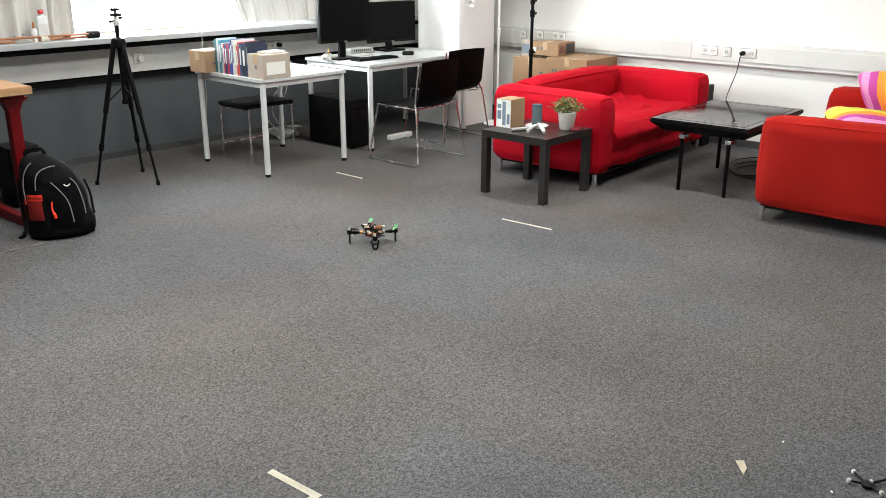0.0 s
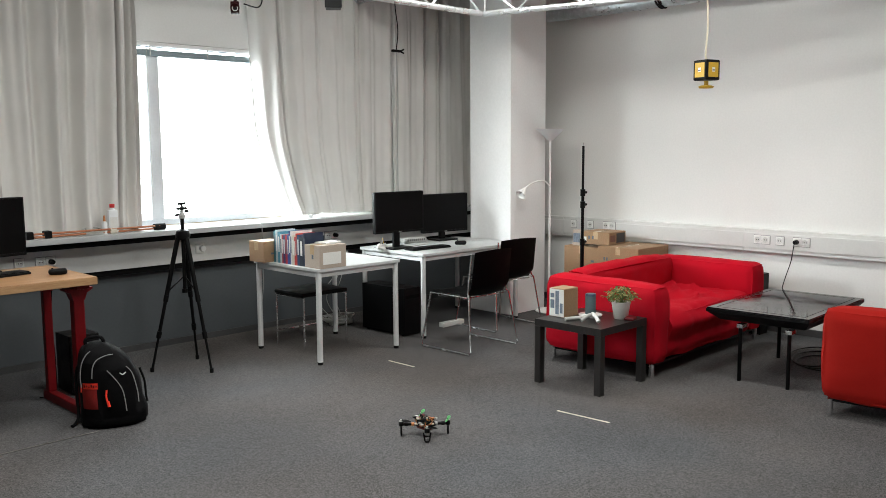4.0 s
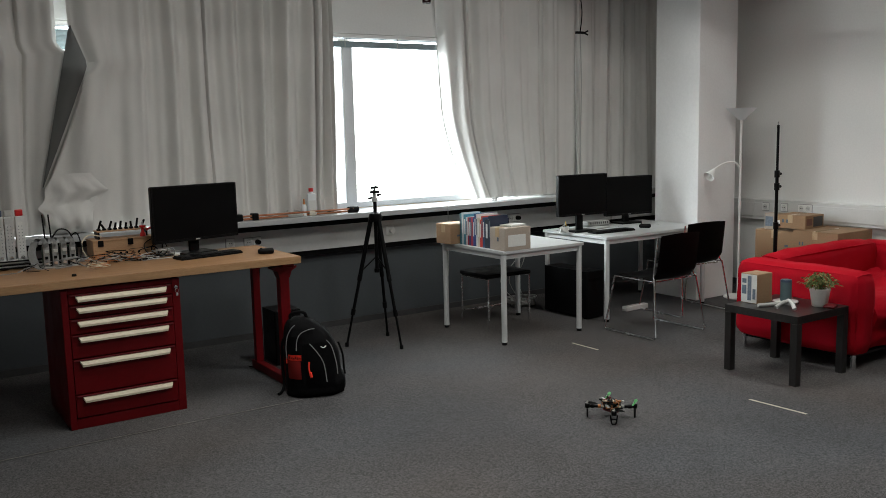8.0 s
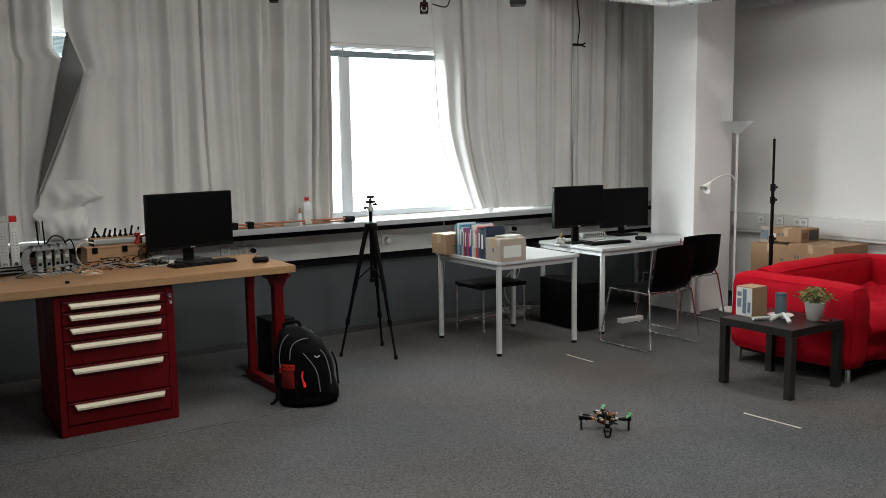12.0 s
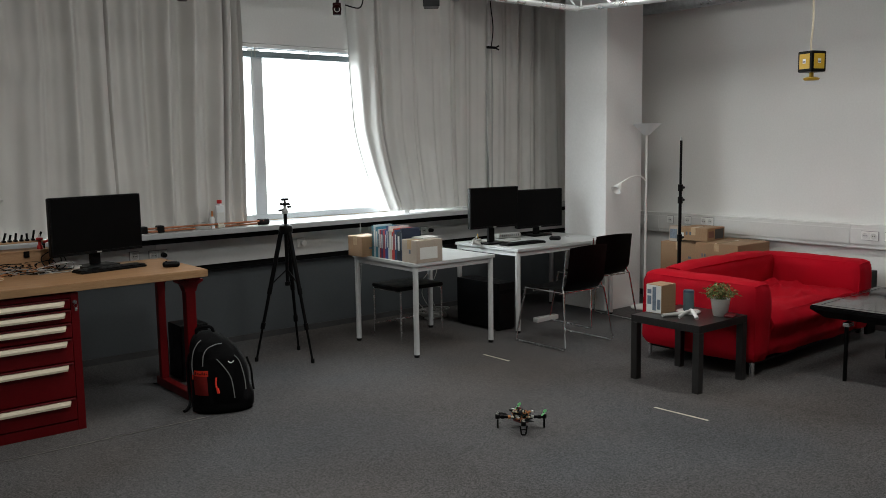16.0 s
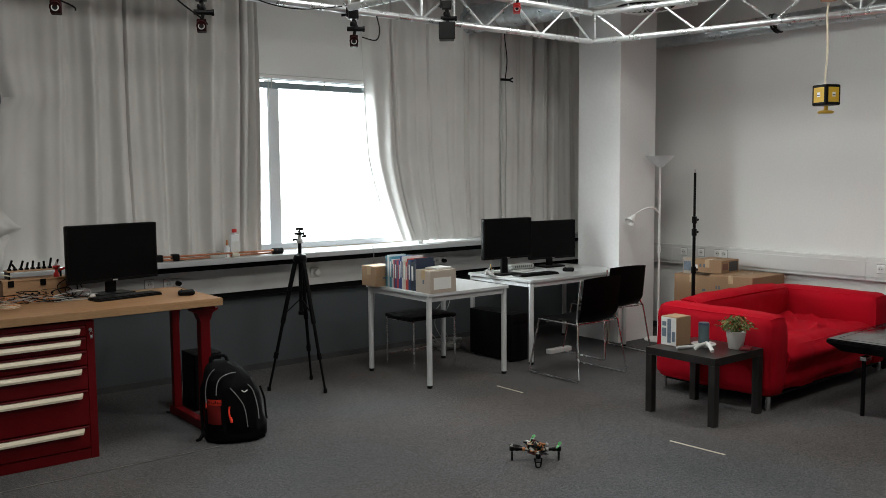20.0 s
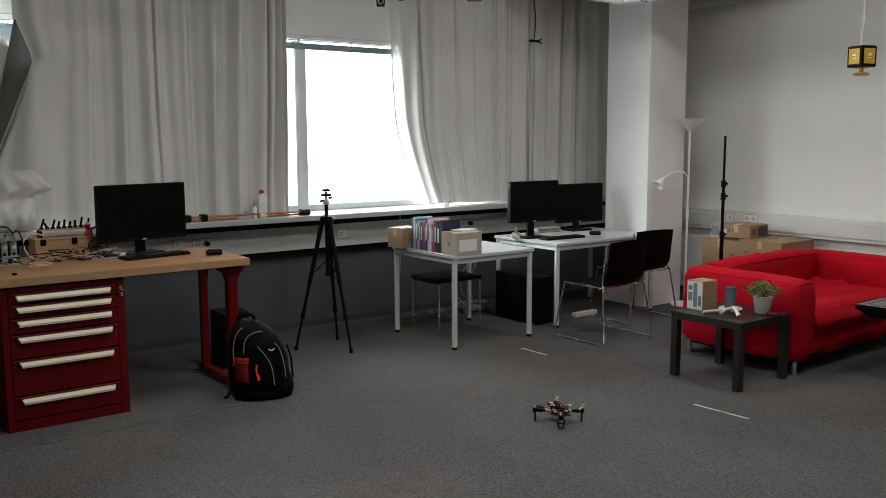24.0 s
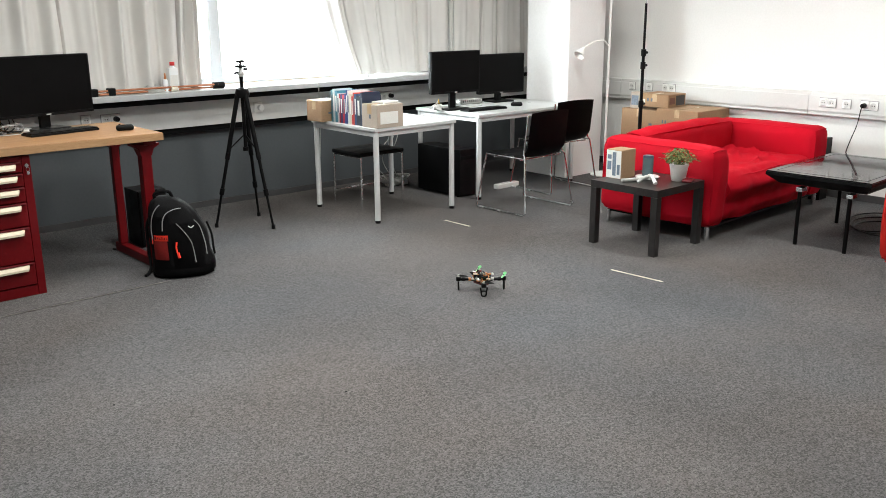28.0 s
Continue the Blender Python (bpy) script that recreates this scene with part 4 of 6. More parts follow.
part("uplight_bowl", lathe([(0.012, 1.69), (0.03, 1.692), (0.055, 1.72), (0.115, 1.775), (0.14, 1.80)]), OPAL, lamp, "translucent white bowl", True)
part("bulb", lathe([(0, 1.722), (0.02, 1.73), (0.03, 1.765), (0.02, 1.79), (0, 1.80)], 14), LAMP_WHITE, lamp, smooth=True)
arm = part("reading_arm", tube(curve([(0, 0, 1.24), (-0.08, 0.012, 1.30), (-0.20, 0.035, 1.288), (-0.305, 0.055, 1.24)]), 0.008, 8), LAMP_WHITE, lamp, "bent reading arm", True)
shade = lathe([(0.012, 0.0), (0.018, -0.02), (0.030, -0.05), (0.052, -0.10), (0.050, -0.10), (0.028, -0.05), (0.012, -0.015)], 20)
move(shade, Matrix.Translation((-0.305, 0.055, 1.24)) @ pose(0, 0, 0, 0, 48, 0))
part("reading_shade", shade, LAMP_WHITE, arm, "small white cone shade", True)

stand = thing("light_stand", "tall black telescopic stand behind the sofa", "stand", (6.547, 4.637, 0))
stand.scale.z = 0.979
for a, b, r in ((0.0, 0.75, 0.017), (0.75, 1.20, 0.014), (1.20, 1.62, 0.011)):
    part("pole", rod((0, 0, a + 0.05), (0, 0, b + 0.05), r), BLACK, stand, smooth=True)
for z in (0.80, 1.14, 1.25):
    col = part("collar", rod((0, 0, z - 0.03), (0, 0, z + 0.03), 0.022), BLACK, stand)
    part("knob", rod((0.02, 0, z), (0.05, 0, z), 0.012), BLACK, col)
part("spigot", rod((0, 0, 1.67), (0, 0, 1.70), 0.007), STEEL, stand, "bright metal tip")
for k in range(3):
    a = 2 * math.pi * k / 3 + 0.4
    part("leg", rod((0.02 * math.cos(a), 0.02 * math.sin(a), 0.30), (0.30 * math.cos(a), 0.30 * math.sin(a), 0.012), 0.009), BLACK, stand)

tri = thing("tripod", "black camera tripod with its head raised", "tripod", (3.357, 5.92, 0))
tri.scale.z = 0.970
TRIPOD_FEET = ((0.049, -0.255), (-0.246, 0.082), (0.185, 0.195))
part("centre_column", rod((0, 0, 0.62), (0, 0, 1.16), 0.014), BLACK, tri, smooth=True)
part("spider", lathe([(0, 1.00), (0.045, 1.0), (0.055, 1.03), (0.045, 1.065), (0.02, 1.08), (0, 1.08)], 16), BLACK, tri, smooth=True)
part("column_hook", rod((0, 0, 0.59), (0, 0, 0.62), 0.022), BLACK, tri)
for fx, fy in TRIPOD_FEET:
    foot_at, head_at = Vector((fx, fy, 0.012)), Vector((fx * 0.13, fy * 0.13, 1.03))
    a, b = head_at.lerp(foot_at, 0.47), head_at.lerp(foot_at, 0.74)
    leg = part("leg", rod(head_at, a, 0.018, 0.017), BLACK, tri, smooth=True)
    part("middle_section", rod(a, b, 0.013), BLACK, leg, smooth=True)
    part("lower_section", rod(b, foot_at, 0.0095), BLACK, leg, smooth=True)
    for p in (a, b):
        way = (foot_at - head_at).normalized()
        part("clamp", rod(p - way * 0.03, p + way * 0.02, 0.0185), BLACK, leg)
    part("rubber_foot", rod(foot_at - Vector((0, 0, 0.012)), foot_at + Vector((0, 0, 0.02)), 0.014), RUBBER, leg)
    part("brace", rod((0, 0, 0.72), head_at.lerp(foot_at, 0.42), 0.006, seg=8), BLACK, leg)
head = part("pan_head", lathe([(0, 1.16), (0.022, 1.16), (0.026, 1.18), (0.014, 1.20), (0.012, 1.225), (0, 1.225)], 16), CABLE_GREY, tri, "grey metal pan head", True)
part("plate", solid(-0.035, 0.035, -0.022, 0.022, 1.225, 1.245, 0.004), BLACK, head)
part("phone_clamp", solid(-0.028, 0.028, -0.015, 0.015, 1.262, 1.282, 0.004), BLACK, head)
part("ball", lathe([(0, 1.243), (0.010, 1.246), (0.013, 1.255), (0, 1.264)], 12), STEEL, head, smooth=True)
part("knob", rod((0.02, 0, 1.21), (0.05, -0.01, 1.215), 0.010), BLACK, head)
part("knob", rod((-0.012, 0.015, 1.19), (-0.045, 0.02, 1.185), 0.009), BLACK, head)


# ---- backpack ----
bp = thing("backpack", "black backpack with bright red trim standing on the carpet", "backpack", (2.395, 5.06, 0), -24)
bp.scale.z = 0.905
# Height, middle across, half width and half depth of the stuffed bag, which leans back on its straps.
BAG = [(0.0, 0.0, 0.165, 0.115), (0.025, 0.0, 0.190, 0.140), (0.09, 0.005, 0.188, 0.145), (0.16, -0.005, 0.180, 0.140), (0.25, -0.015, 0.176, 0.130), (0.34, -0.028, 0.165, 0.118), (0.42, -0.045, 0.146, 0.105), (0.48, -0.065, 0.115, 0.090), (0.52, -0.080, 0.080, 0.066), (0.54, -0.085, 0.035, 0.030)]


def bag_at(z):
    return [float(np.interp(z, [row[0] for row in BAG], [row[k] for row in BAG])) for k in (1, 2, 3)]


def bag_front(x, z, out=0.0):
    """A point on the bag's front at x and z."""
    mid, half, deep = bag_at(z)
    u = max(-0.97, min(0.97, (x - mid) / half))
    return Vector((x, -(deep + out) * (1 - abs(u) ** 2.6) ** (1 / 2.6) + 0.10 * z, z))


def bag_place(u, v):
    z = 0.54 * v
    mid, half, deep = bag_at(z)
    a = 2 * math.pi * u
    c, q = math.cos(a), math.sin(a)
    sag = 1 + 0.045 * noise.noise(Vector((c * 2.2, q * 2.2, z * 9))) + 0.02 * noise.noise(Vector((c * 6, q * 6, z * 22)))
    return (mid + half * sag * math.copysign(abs(c) ** 0.77, c), deep * sag * math.copysign(abs(q) ** 0.77, q) + 0.10 * z, z)


body = sheet(1, 1, 56, 40, bag_place)
bmesh.ops.remove_doubles(body, verts=list(body.verts), dist=0.0004)
bmesh.ops.holes_fill(body, edges=[e for e in body.edges if e.is_boundary], sides=0)
part("main_bag", body, NYLON, bp, smooth=True)


def bag_line(points, r, out=0.002):
    return tube(curve([bag_front(x, z, out) for x, z in points], 6), r, 6)


def bag_patch(x0, x1, z0, z1, out, skew=0.0, puff=0.0):
    """A cloth panel lying on the bag's front."""
    def place(u, v):
        z = z0 + (z1 - z0) * v
        return bag_front(x0 + (x1 - x0) * u + skew * v, z, out + puff * math.sin(math.pi * u) * math.sin(math.pi * min(1, v * 1.1)))
    return sheet(1, 1, 10, 10, place, 0.004)


part("front_pocket", bag_patch(-0.055, 0.130, 0.05, 0.37, 0.006, -0.02, 0.018), NYLON, bp, smooth=True)
part("side_flap", bag_patch(-0.175, -0.075, 0.05, 0.42, 0.004, 0.0, 0.010), NYLON, bp, smooth=True)
part("base_pad", bag_patch(-0.175, 0.180, 0.006, 0.075, 0.010, 0.0, 0.008), NYLON, bp, "worn black base panel", True)
for pts in (((-0.172, 0.27), (-0.176, 0.34), (-0.165, 0.42), (-0.140, 0.475), (-0.115, 0.50)), ((-0.112, 0.33), (-0.105, 0.40), (-0.080, 0.445), (-0.030, 0.468), (0.008, 0.470)), ((-0.028, 0.375), (0.020, 0.31), (0.056, 0.235), (0.072, 0.11)), ((0.080, 0.385), (0.112, 0.335), (0.136, 0.23), (0.142, 0.15))):
    part("piping", bag_line(pts, 0.0032, 0.020), MESHCLOTH, bp, "grey reflective piping", True)
part("carry_loop", tube(curve([(-0.135, 0.05, 0.50), (-0.140, 0.045, 0.555), (-0.100, 0.04, 0.575), (-0.050, 0.04, 0.565), (-0.035, 0.05, 0.505)]), 0.011, 8), NYLON, bp, smooth=True)
part("shoulder_strap", tube(curve([(-0.15, 0.09, 0.44), (-0.20, 0.10, 0.34), (-0.205, 0.10, 0.18), (-0.20, 0.06, 0.05), (-0.215, 0.0, 0.016), (-0.235, -0.04, 0.010)]), 0.010, 6), NYLON, bp, smooth=True)
part("side_strap", tube(curve([(0.155, -0.03, 0.36), (0.180, -0.03, 0.27), (0.186, -0.04, 0.17), (0.192, -0.05, 0.13)]), 0.007, 6), NYLON, bp, smooth=True)
red_pocket = part("red_pocket", bag_patch(-0.165, -0.085, 0.135, 0.262, 0.016, -0.004, 0.010), RED_MESH, bp, "dark red mesh pocket", True)
part("red_patch", bag_patch(-0.164, -0.082, 0.262, 0.300, 0.018, 0.0), RED_CLOTH, red_pocket, "bright red label with dark bars", True)
bm = bmesh.new()
for k in range(6):
    p = bag_front(-0.156 + k * 0.013, 0.281, 0.021)
    add_solid(bm, p.x - 0.003, p.x + 0.003, p.y - 0.002, p.y + 0.003, 0.272 + 0.004 * (k % 2), 0.292 - 0.005 * (k % 3))
part("label_bar", bm, NYLON, red_pocket)
pull = part("zip_pull", bag_line(((-0.034, 0.255), (-0.038, 0.215), (-0.030, 0.165)), 0.0055, 0.026), RED_CLOTH, bp, "bright red zip pull", True)
part("pull_tab", bag_line(((-0.030, 0.185), (-0.024, 0.150)), 0.009, 0.027), RED_CLOTH, pull)
part("zip_pull", bag_line(((-0.172, 0.285), (-0.174, 0.235)), 0.0050, 0.008), RED_CLOTH, bp, "bright red zip pull", True)
part("logo_stroke", bag_line(((0.042, 0.352), (0.058, 0.340), (0.076, 0.350)), 0.0035, 0.018), PAPER, bp, "small white curved mark")

# Computer towers.
def tower(place, turn, w, d, h, label):
    tw = thing("computer_tower", label, "computer", place, turn, group="desktop computers on the carpet")
    part("case", solid(0, w, 0.012, d, 0.012, h, 0.004), BLACK, tw)
    part("front_panel", solid(0.002, w - 0.002, 0.0, 0.0115, 0.012, h - 0.002, 0.004), BLACK, tw)
    part("drive_slot", solid(0.02, w - 0.02, -0.002, 0.0, h - 0.09, h - 0.06), SLOT_SHADE, tw)
    part("power_button", rod((w / 2, 0.0, h - 0.13), (w / 2, -0.004, h - 0.13), 0.009), BLACK, tw)
    for x in (0.03, w - 0.03):
        for y in (0.05, d - 0.05):
            part("foot", rod((x, y, 0), (x, y, 0.012), 0.014), RUBBER, tw)
    return tw


tower((5.62, 6.05, 0), 0, 0.17, 0.40, 0.30, "small black computer case further under the desk")
tower((5.19, 5.52, 0), 0, 0.195, 0.56, 0.42, "black desktop tower under the white desk")
tower((2.44, 5.79, 0), 0, 0.20, 0.24, 0.40, "black desktop tower beside the red bench leg")

# Stool under the white table.
st = thing("stool", "black-seated stool on chrome legs under the table", "stool", (4.49, 5.90, 0))
part("seat", move(soft_box((0.47, 0.40, 0.035), 0.015, 6), Matrix.Translation((0, 0, 0.455))), BLACK, st, smooth=True)
for x in (-0.215, 0.215):
    bm = tube([(x, -0.19, 0.0), (x, -0.19, 0.43), (x, 0.19, 0.43), (x, 0.19, 0.0)], 0.009, 8)
    part("leg_loop", bm, STEEL, st, "chrome tube leg loop", True)
part("rail", rod((-0.215, 0.19, 0.12), (0.215, 0.19, 0.12), 0.007), STEEL, st)


# ---- boxes ----
def carton(name, place, turn, w, d, h, mat, label, tape=True, marks=(), open_top=False):
    """A cardboard carton with flaps, tape and printed marks, its base corner at place."""
    bx = thing(name, label, "box", place, turn)
    part("carcass", solid(0, w, 0, d, 0, h - 0.003, 0.004), mat, bx)
    gap = 0.002
    part("flap", solid(0.002, w - 0.002, 0.001, d / 2 - gap, h - 0.003, h, 0.001), mat, bx)
    part("flap", solid(0.002, w - 0.002, d / 2 + gap, d - 0.001, h - 0.003, h, 0.001), mat, bx)
    if tape:
        bm = solid(0.001, w - 0.001, d / 2 - 0.025, d / 2 + 0.025, h, h + 0.0007)
        add_solid(bm, -0.001, 0.0, d / 2 - 0.025, d / 2 + 0.025, h - 0.07, h)
        part("tape", bm, TAPE, bx, "clear brown packing tape")
    for face, a, b, z0, z1, ink in marks:
        bm = solid(-0.0012, 0.0002, a, b, z0, z1) if face == "x" else solid(a, b, -0.0012, 0.0002, z0, z1)
        part("print", bm, ink, bx, "printed panel" if ink is not PAPER else "white paper label")
    return bx


carton("cardboard_box", (7.03, 4.80, 0), 0, 0.50, 0.40, 0.672, CARD, "tall brown cardboard box on the floor by the wall", marks=(("x", 0.05, 0.085, 0.53, 0.55, INK),))
carton("cardboard_box", (6.98, 4.33, 0), 0, 0.52, 0.44, 0.700, CARD, "large brown cardboard box behind the sofa", marks=(("x", 0.33, 0.345, 0.57, 0.60, INK), ("x", 0.36, 0.375, 0.57, 0.60, INK), ("x", 0.05, 0.10, 0.585, 0.595, INK)))
carton("cardboard_box", (7.06, 4.70, 0.701), 3, 0.30, 0.30, 0.120, CARD, "flat brown cardboard box with dark printing on larger boxes", marks=(("x", 0.21, 0.23, 0.05, 0.08, INK), ("x", 0.17, 0.19, 0.05, 0.08, INK), ("x", 0.25, 0.285, 0.03, 0.07, PAPER), ("y", 0.02, 0.11, 0.03, 0.09, BROWN_BEAM), ("y", 0.13, 0.28, 0.015, 0.105, SKIRT)))
carton("cardboard_box", (7.08, 5.03, 0.673), 0, 0.12, 0.11, 0.150, CARD_PALE, "small pale printed carton on a cardboard box", tape=False, marks=(("x", 0.02, 0.10, 0.03, 0.12, PRINT_BLUE),))
carton("book_carton", (4.02, 5.87, 0.733), 4, 0.21, 0.19, 0.165, CARD, "small brown cardboard box propping up books", marks=(("y", 0.07, 0.10, 0.06, 0.075, INK),))
carton("book_carton", (4.092, 5.238, 0.733), 0, 0.25, 0.19, 0.175, CARD_PALE, "pale cardboard box with a white label", marks=(("y", 0.03, 0.20, 0.03, 0.12, PAPER), ("x", 0.08, 0.10, 0.07, 0.10, INK)))
carton("tall_carton", (4.987, 3.652, 0.45), 0, 0.16, 0.13, 0.20, CARD, "small upright brown box with a printed white front", tape=False, marks=(("x", 0.003, 0.127, 0.004, 0.196, PAPER), ))

# Printed front of the small upright box.
tall = [o for o in scene.objects if o.name == "tall_carton"][0]
for y0, y1, z0, z1 in ((0.045, 0.075, 0.02, 0.185), (0.085, 0.118, 0.135, 0.165), (0.085, 0.118, 0.06, 0.12), (0.012, 0.035, 0.03, 0.10)):
    part("print", solid(-0.0022, -0.0013, y0, y1, z0, z1), PRINT_BLUE, tall, "blue-grey printed picture")

# ---- books ----
BOOK_TONES = [(0.03, 0.16, 0.20), (0.45, 0.52, 0.54), (0.05, 0.22, 0.30), (0.55, 0.56, 0.56), (0.35, 0.02, 0.04), (0.05, 0.04, 0.12), (0.42, 0.03, 0.05), (0.03, 0.06, 0.22), (0.02, 0.05, 0.18), (0.58, 0.58, 0.57),
              (0.55, 0.50, 0.40), (0.50, 0.03, 0.03), (0.48, 0.05, 0.03), (0.02, 0.05, 0.12), (0.012, 0.02, 0.035), (0.012, 0.022, 0.05)]
rng = random.Random(5)
y = 5.86
for k, tone in enumerate(BOOK_TONES):
    thick, tall_by, deep = rng.uniform(0.016, 0.032), rng.uniform(0.215, 0.262), rng.uniform(0.165, 0.205)
    if k == 14:
        thick, tall_by, deep = 0.05, 0.225, 0.20
    cloth = material("book_cover", tone, 0.45, vary=0.08, scale=20)
    words = {0: "dark teal", 4: "red", 6: "red", 11: "red", 12: "red", 14: "black", 10: "cream"}.get(k, "blue" if tone[2] > tone[0] * 1.5 else "pale")
    bk = thing("book", f"upright {words} book in the row on the white table", "book", (4.11, y - thick, 0.733), group="books on the white table")
    bm = solid(0, deep, 0.0, 0.003, 0, tall_by)
    add_solid(bm, 0, deep, thick - 0.0035, thick - 0.0005, 0, tall_by)
    add_solid(bm, -0.003, 0.0, 0.0, thick - 0.0005, 0, tall_by, 0.001)
    part("cover", bm, cloth, bk)
    part("pages", solid(0.001, deep - 0.006, 0.0032, thick - 0.0038, 0.004, tall_by - 0.004), PAPER, bk)
    part("spine_label", solid(-0.0042, -0.0032, thick * 0.25, thick * 0.7, tall_by * 0.35, tall_by * 0.85), PAPER if k % 3 else INK, bk)
    y -= thick + rng.uniform(0.0, 0.0015)
flat_book = thing("book", "thin pale book leaning over a carton", "book", (4.185, 5.283, 0.9095), 8)
part("cover", solid(0, 0.17, 0, 0.12, 0, 0.012, 0.001), PAPER, flat_book)

# ---- things on the sill ----
bt = thing("bottle", "white flat-sided plastic bottle with a red cap on the sill", "bottle", (3.115, 6.55, 0.993), -6)
part("body", solid(-0.037, 0.037, -0.024, 0.024, 0.0, 0.180, 0.013), FROST, bt, "milky translucent plastic", True)
part("neck", lathe([(0.020, 0.172), (0.016, 0.186), (0.015, 0.200), (0, 0.200)], 16), FROST, bt, smooth=True)
part("cap", lathe([(0, 0.196), (0.019, 0.196), (0.020, 0.220), (0.017, 0.224), (0, 0.225)], 16), RED_PLASTIC, bt, "red screw cap", True)
part("label", solid(-0.028, 0.028, -0.0262, -0.0245, 0.045, 0.125), PAPER, bt)
glue = thing("glue_bottle", "small bottle with an orange tip on the sill", "bottle", (3.045, 6.54, 0.993))
part("body", lathe([(0, 0), (0.02, 0.0), (0.02, 0.08), (0.012, 0.095), (0, 0.096)], 14), FROST, glue, smooth=True)
part("tip", lathe([(0.010, 0.096), (0.006, 0.14), (0, 0.142)], 12), COPPER, glue, "orange nozzle", True)
coil = thing("cable_coil", "white cable coil lying on the sill", "cable", (2.96, 6.55, 0.993))
for k in range(3):
    part("loop", tube([(0.075 * math.cos(a), 0.05 * math.sin(a), 0.006 + 0.008 * k + 0.03 * max(0, math.sin(a)) * (k == 2)) for a in np.linspace(0, 6.28, 22)[:-1]], 0.005, 6, True), CABLE_GREY, coil, smooth=True)
rods = thing("tube_bundle", "bundle of copper-coloured tubes with black end pieces", "tubes", (2.46, 6.52, 0.993))
for k, (dy, dz) in enumerate(((0.0, 0.012), (0.028, 0.012), (0.014, 0.034))):
    part("tube", rod((0.06, dy, dz), (1.02, dy - 0.02 * k + 0.02, dz), 0.008), ORANGE_TUBE, rods, smooth=True)
for x in (0.0, 0.13):
    part("end_block", solid(x, x + 0.05, -0.02, 0.05, 0.0, 0.055, 0.008), BLACK, rods)
part("end_cap", rod((0.98, 0.01, 0.026), (1.07, 0.01, 0.026), 0.026), BLACK, rods)
part("tape_band", rod((0.62, 0.010, 0.020), (0.67, 0.010, 0.020), 0.024), MASKING, rods, "pale tape band")
for k, (x, w, h) in enumerate(((2.78, 0.05, 0.035), (2.66, 0.07, 0.03), (3.30, 0.05, 0.03), (5.02, 0.06, 0.03))):
    odd = thing("plug_adapter", "small pale plastic adapter lying on the sill", "adapter", (x, 6.57, 0.993), 15 * k)
    part("body", solid(0, w, 0, 0.04, 0, h, 0.006), PLASTIC_WHITE if k != 2 else BLACK, odd)
    part("pin", rod((w, 0.02, h / 2), (w + 0.016, 0.02, h / 2), 0.003, seg=8), STEEL, odd)


# ---- sockets ----
def socket(place, turn, count, label, plug=False):
    so = thing("wall_socket", label, "socket", place, turn)
    for k in range(count):
        x = k * 0.072
        unit = part("faceplate", solid(x - 0.035, x + 0.035, -0.012, -0.003, -0.036, 0.036, 0.004), SOCKET_WHITE, so)
        # Grey rim puts the shade round the faceplate's edge into colour.
        part("rim_shade", solid(x - 0.0385, x + 0.0385, -0.003, 0.0, -0.040, 0.040), SOCKET_RIM_SHADE, unit, "grey rim painting the shade round the faceplate")
        part("well", move(lathe([(0.0, 0.001), (0.018, 0.001), (0.021, 0.005), (0.024, 0.005), (0.024, 0.0)], 20), Matrix.Translation((x, -0.012, 0)) @ pose(0, 0, 0, 90)), PLASTIC_WHITE, unit, "recessed white well", True)
        for s in (-1, 1):
            part("pin_hole", rod((x + s * 0.009, -0.0150, 0), (x + s * 0.009, -0.0125, 0), 0.0042, seg=8), SLOT_SHADE, unit)
    if plug:
        x = (count - 1) * 0.072 * (plug == 2)
        pl = part("plug", rod((x, -0.055, 0), (x, -0.0125, 0), 0.018, 0.021), BLACK, so, "black mains plug", True)
        part("collar", rod((x, -0.062, 0), (x, -0.055, 0), 0.010), BLACK, pl)
    return so


socket((7.522, 3.462, 0.812), -90, 2, "double white wall socket on the trunking")
socket((7.522, 3.265, 0.812), -90, 1, "single white wall socket on the trunking")
socket((7.522, 3.115, 0.812), -90, 2, "white wall socket with a black plug", 1)
socket((7.522, 5.45, 0.835), -90, 1, "single white wall socket beside the pillar")
socket((7.522, 5.24, 0.838), -90, 1, "single white wall socket above the boxes")
socket((7.522, 5.05, 0.840), -90, 2, "double white wall socket above the boxes")
socket((5.255, 6.66, 0.805), 0, 2, "double white wall socket with a black plug", 2)
socket((2.45, 6.66, 0.812), 0, 1, "white wall socket behind the bench")
socket((2.60, 6.66, 0.806), 0, 2, "white wall socket with a black plug", 2)
socket((0.55, 6.66, 0.80), 0, 3, "triple white wall socket behind the bench")
dim = thing("wall_dial", "white rotary dial on a square wall plate", "dial", (3.905, 6.66, 0.800))
part("faceplate", solid(-0.040, 0.040, -0.012, 0.0, -0.042, 0.042, 0.005), SOCKET_WHITE, dim)
part("dial", rod((0.012, -0.012, -0.002), (0.012, -0.045, -0.002), 0.026, 0.024, 20), SOCKET_WHITE, dim, smooth=True)

cab = thing("power_cable", "black mains cable hanging from a socket to the table", "cable", (7.46, 3.115, 0.812))
part("cord", tube(curve([(0, 0, 0), (-0.015, 0.0, -0.05), (-0.10, -0.02, -0.15), (-0.30, -0.07, -0.24), (-0.47, -0.12, -0.302), (-0.60, -0.18, -0.3075), (-1.0, -0.40, -0.3075), (-1.38, -0.60, -0.3075)], 8), 0.004, 6), BLACK, cab, smooth=True)
tangle = thing("floor_cables", "black cables lying in loops under the coffee table", "cable", (6.75, 2.62, 0.0))
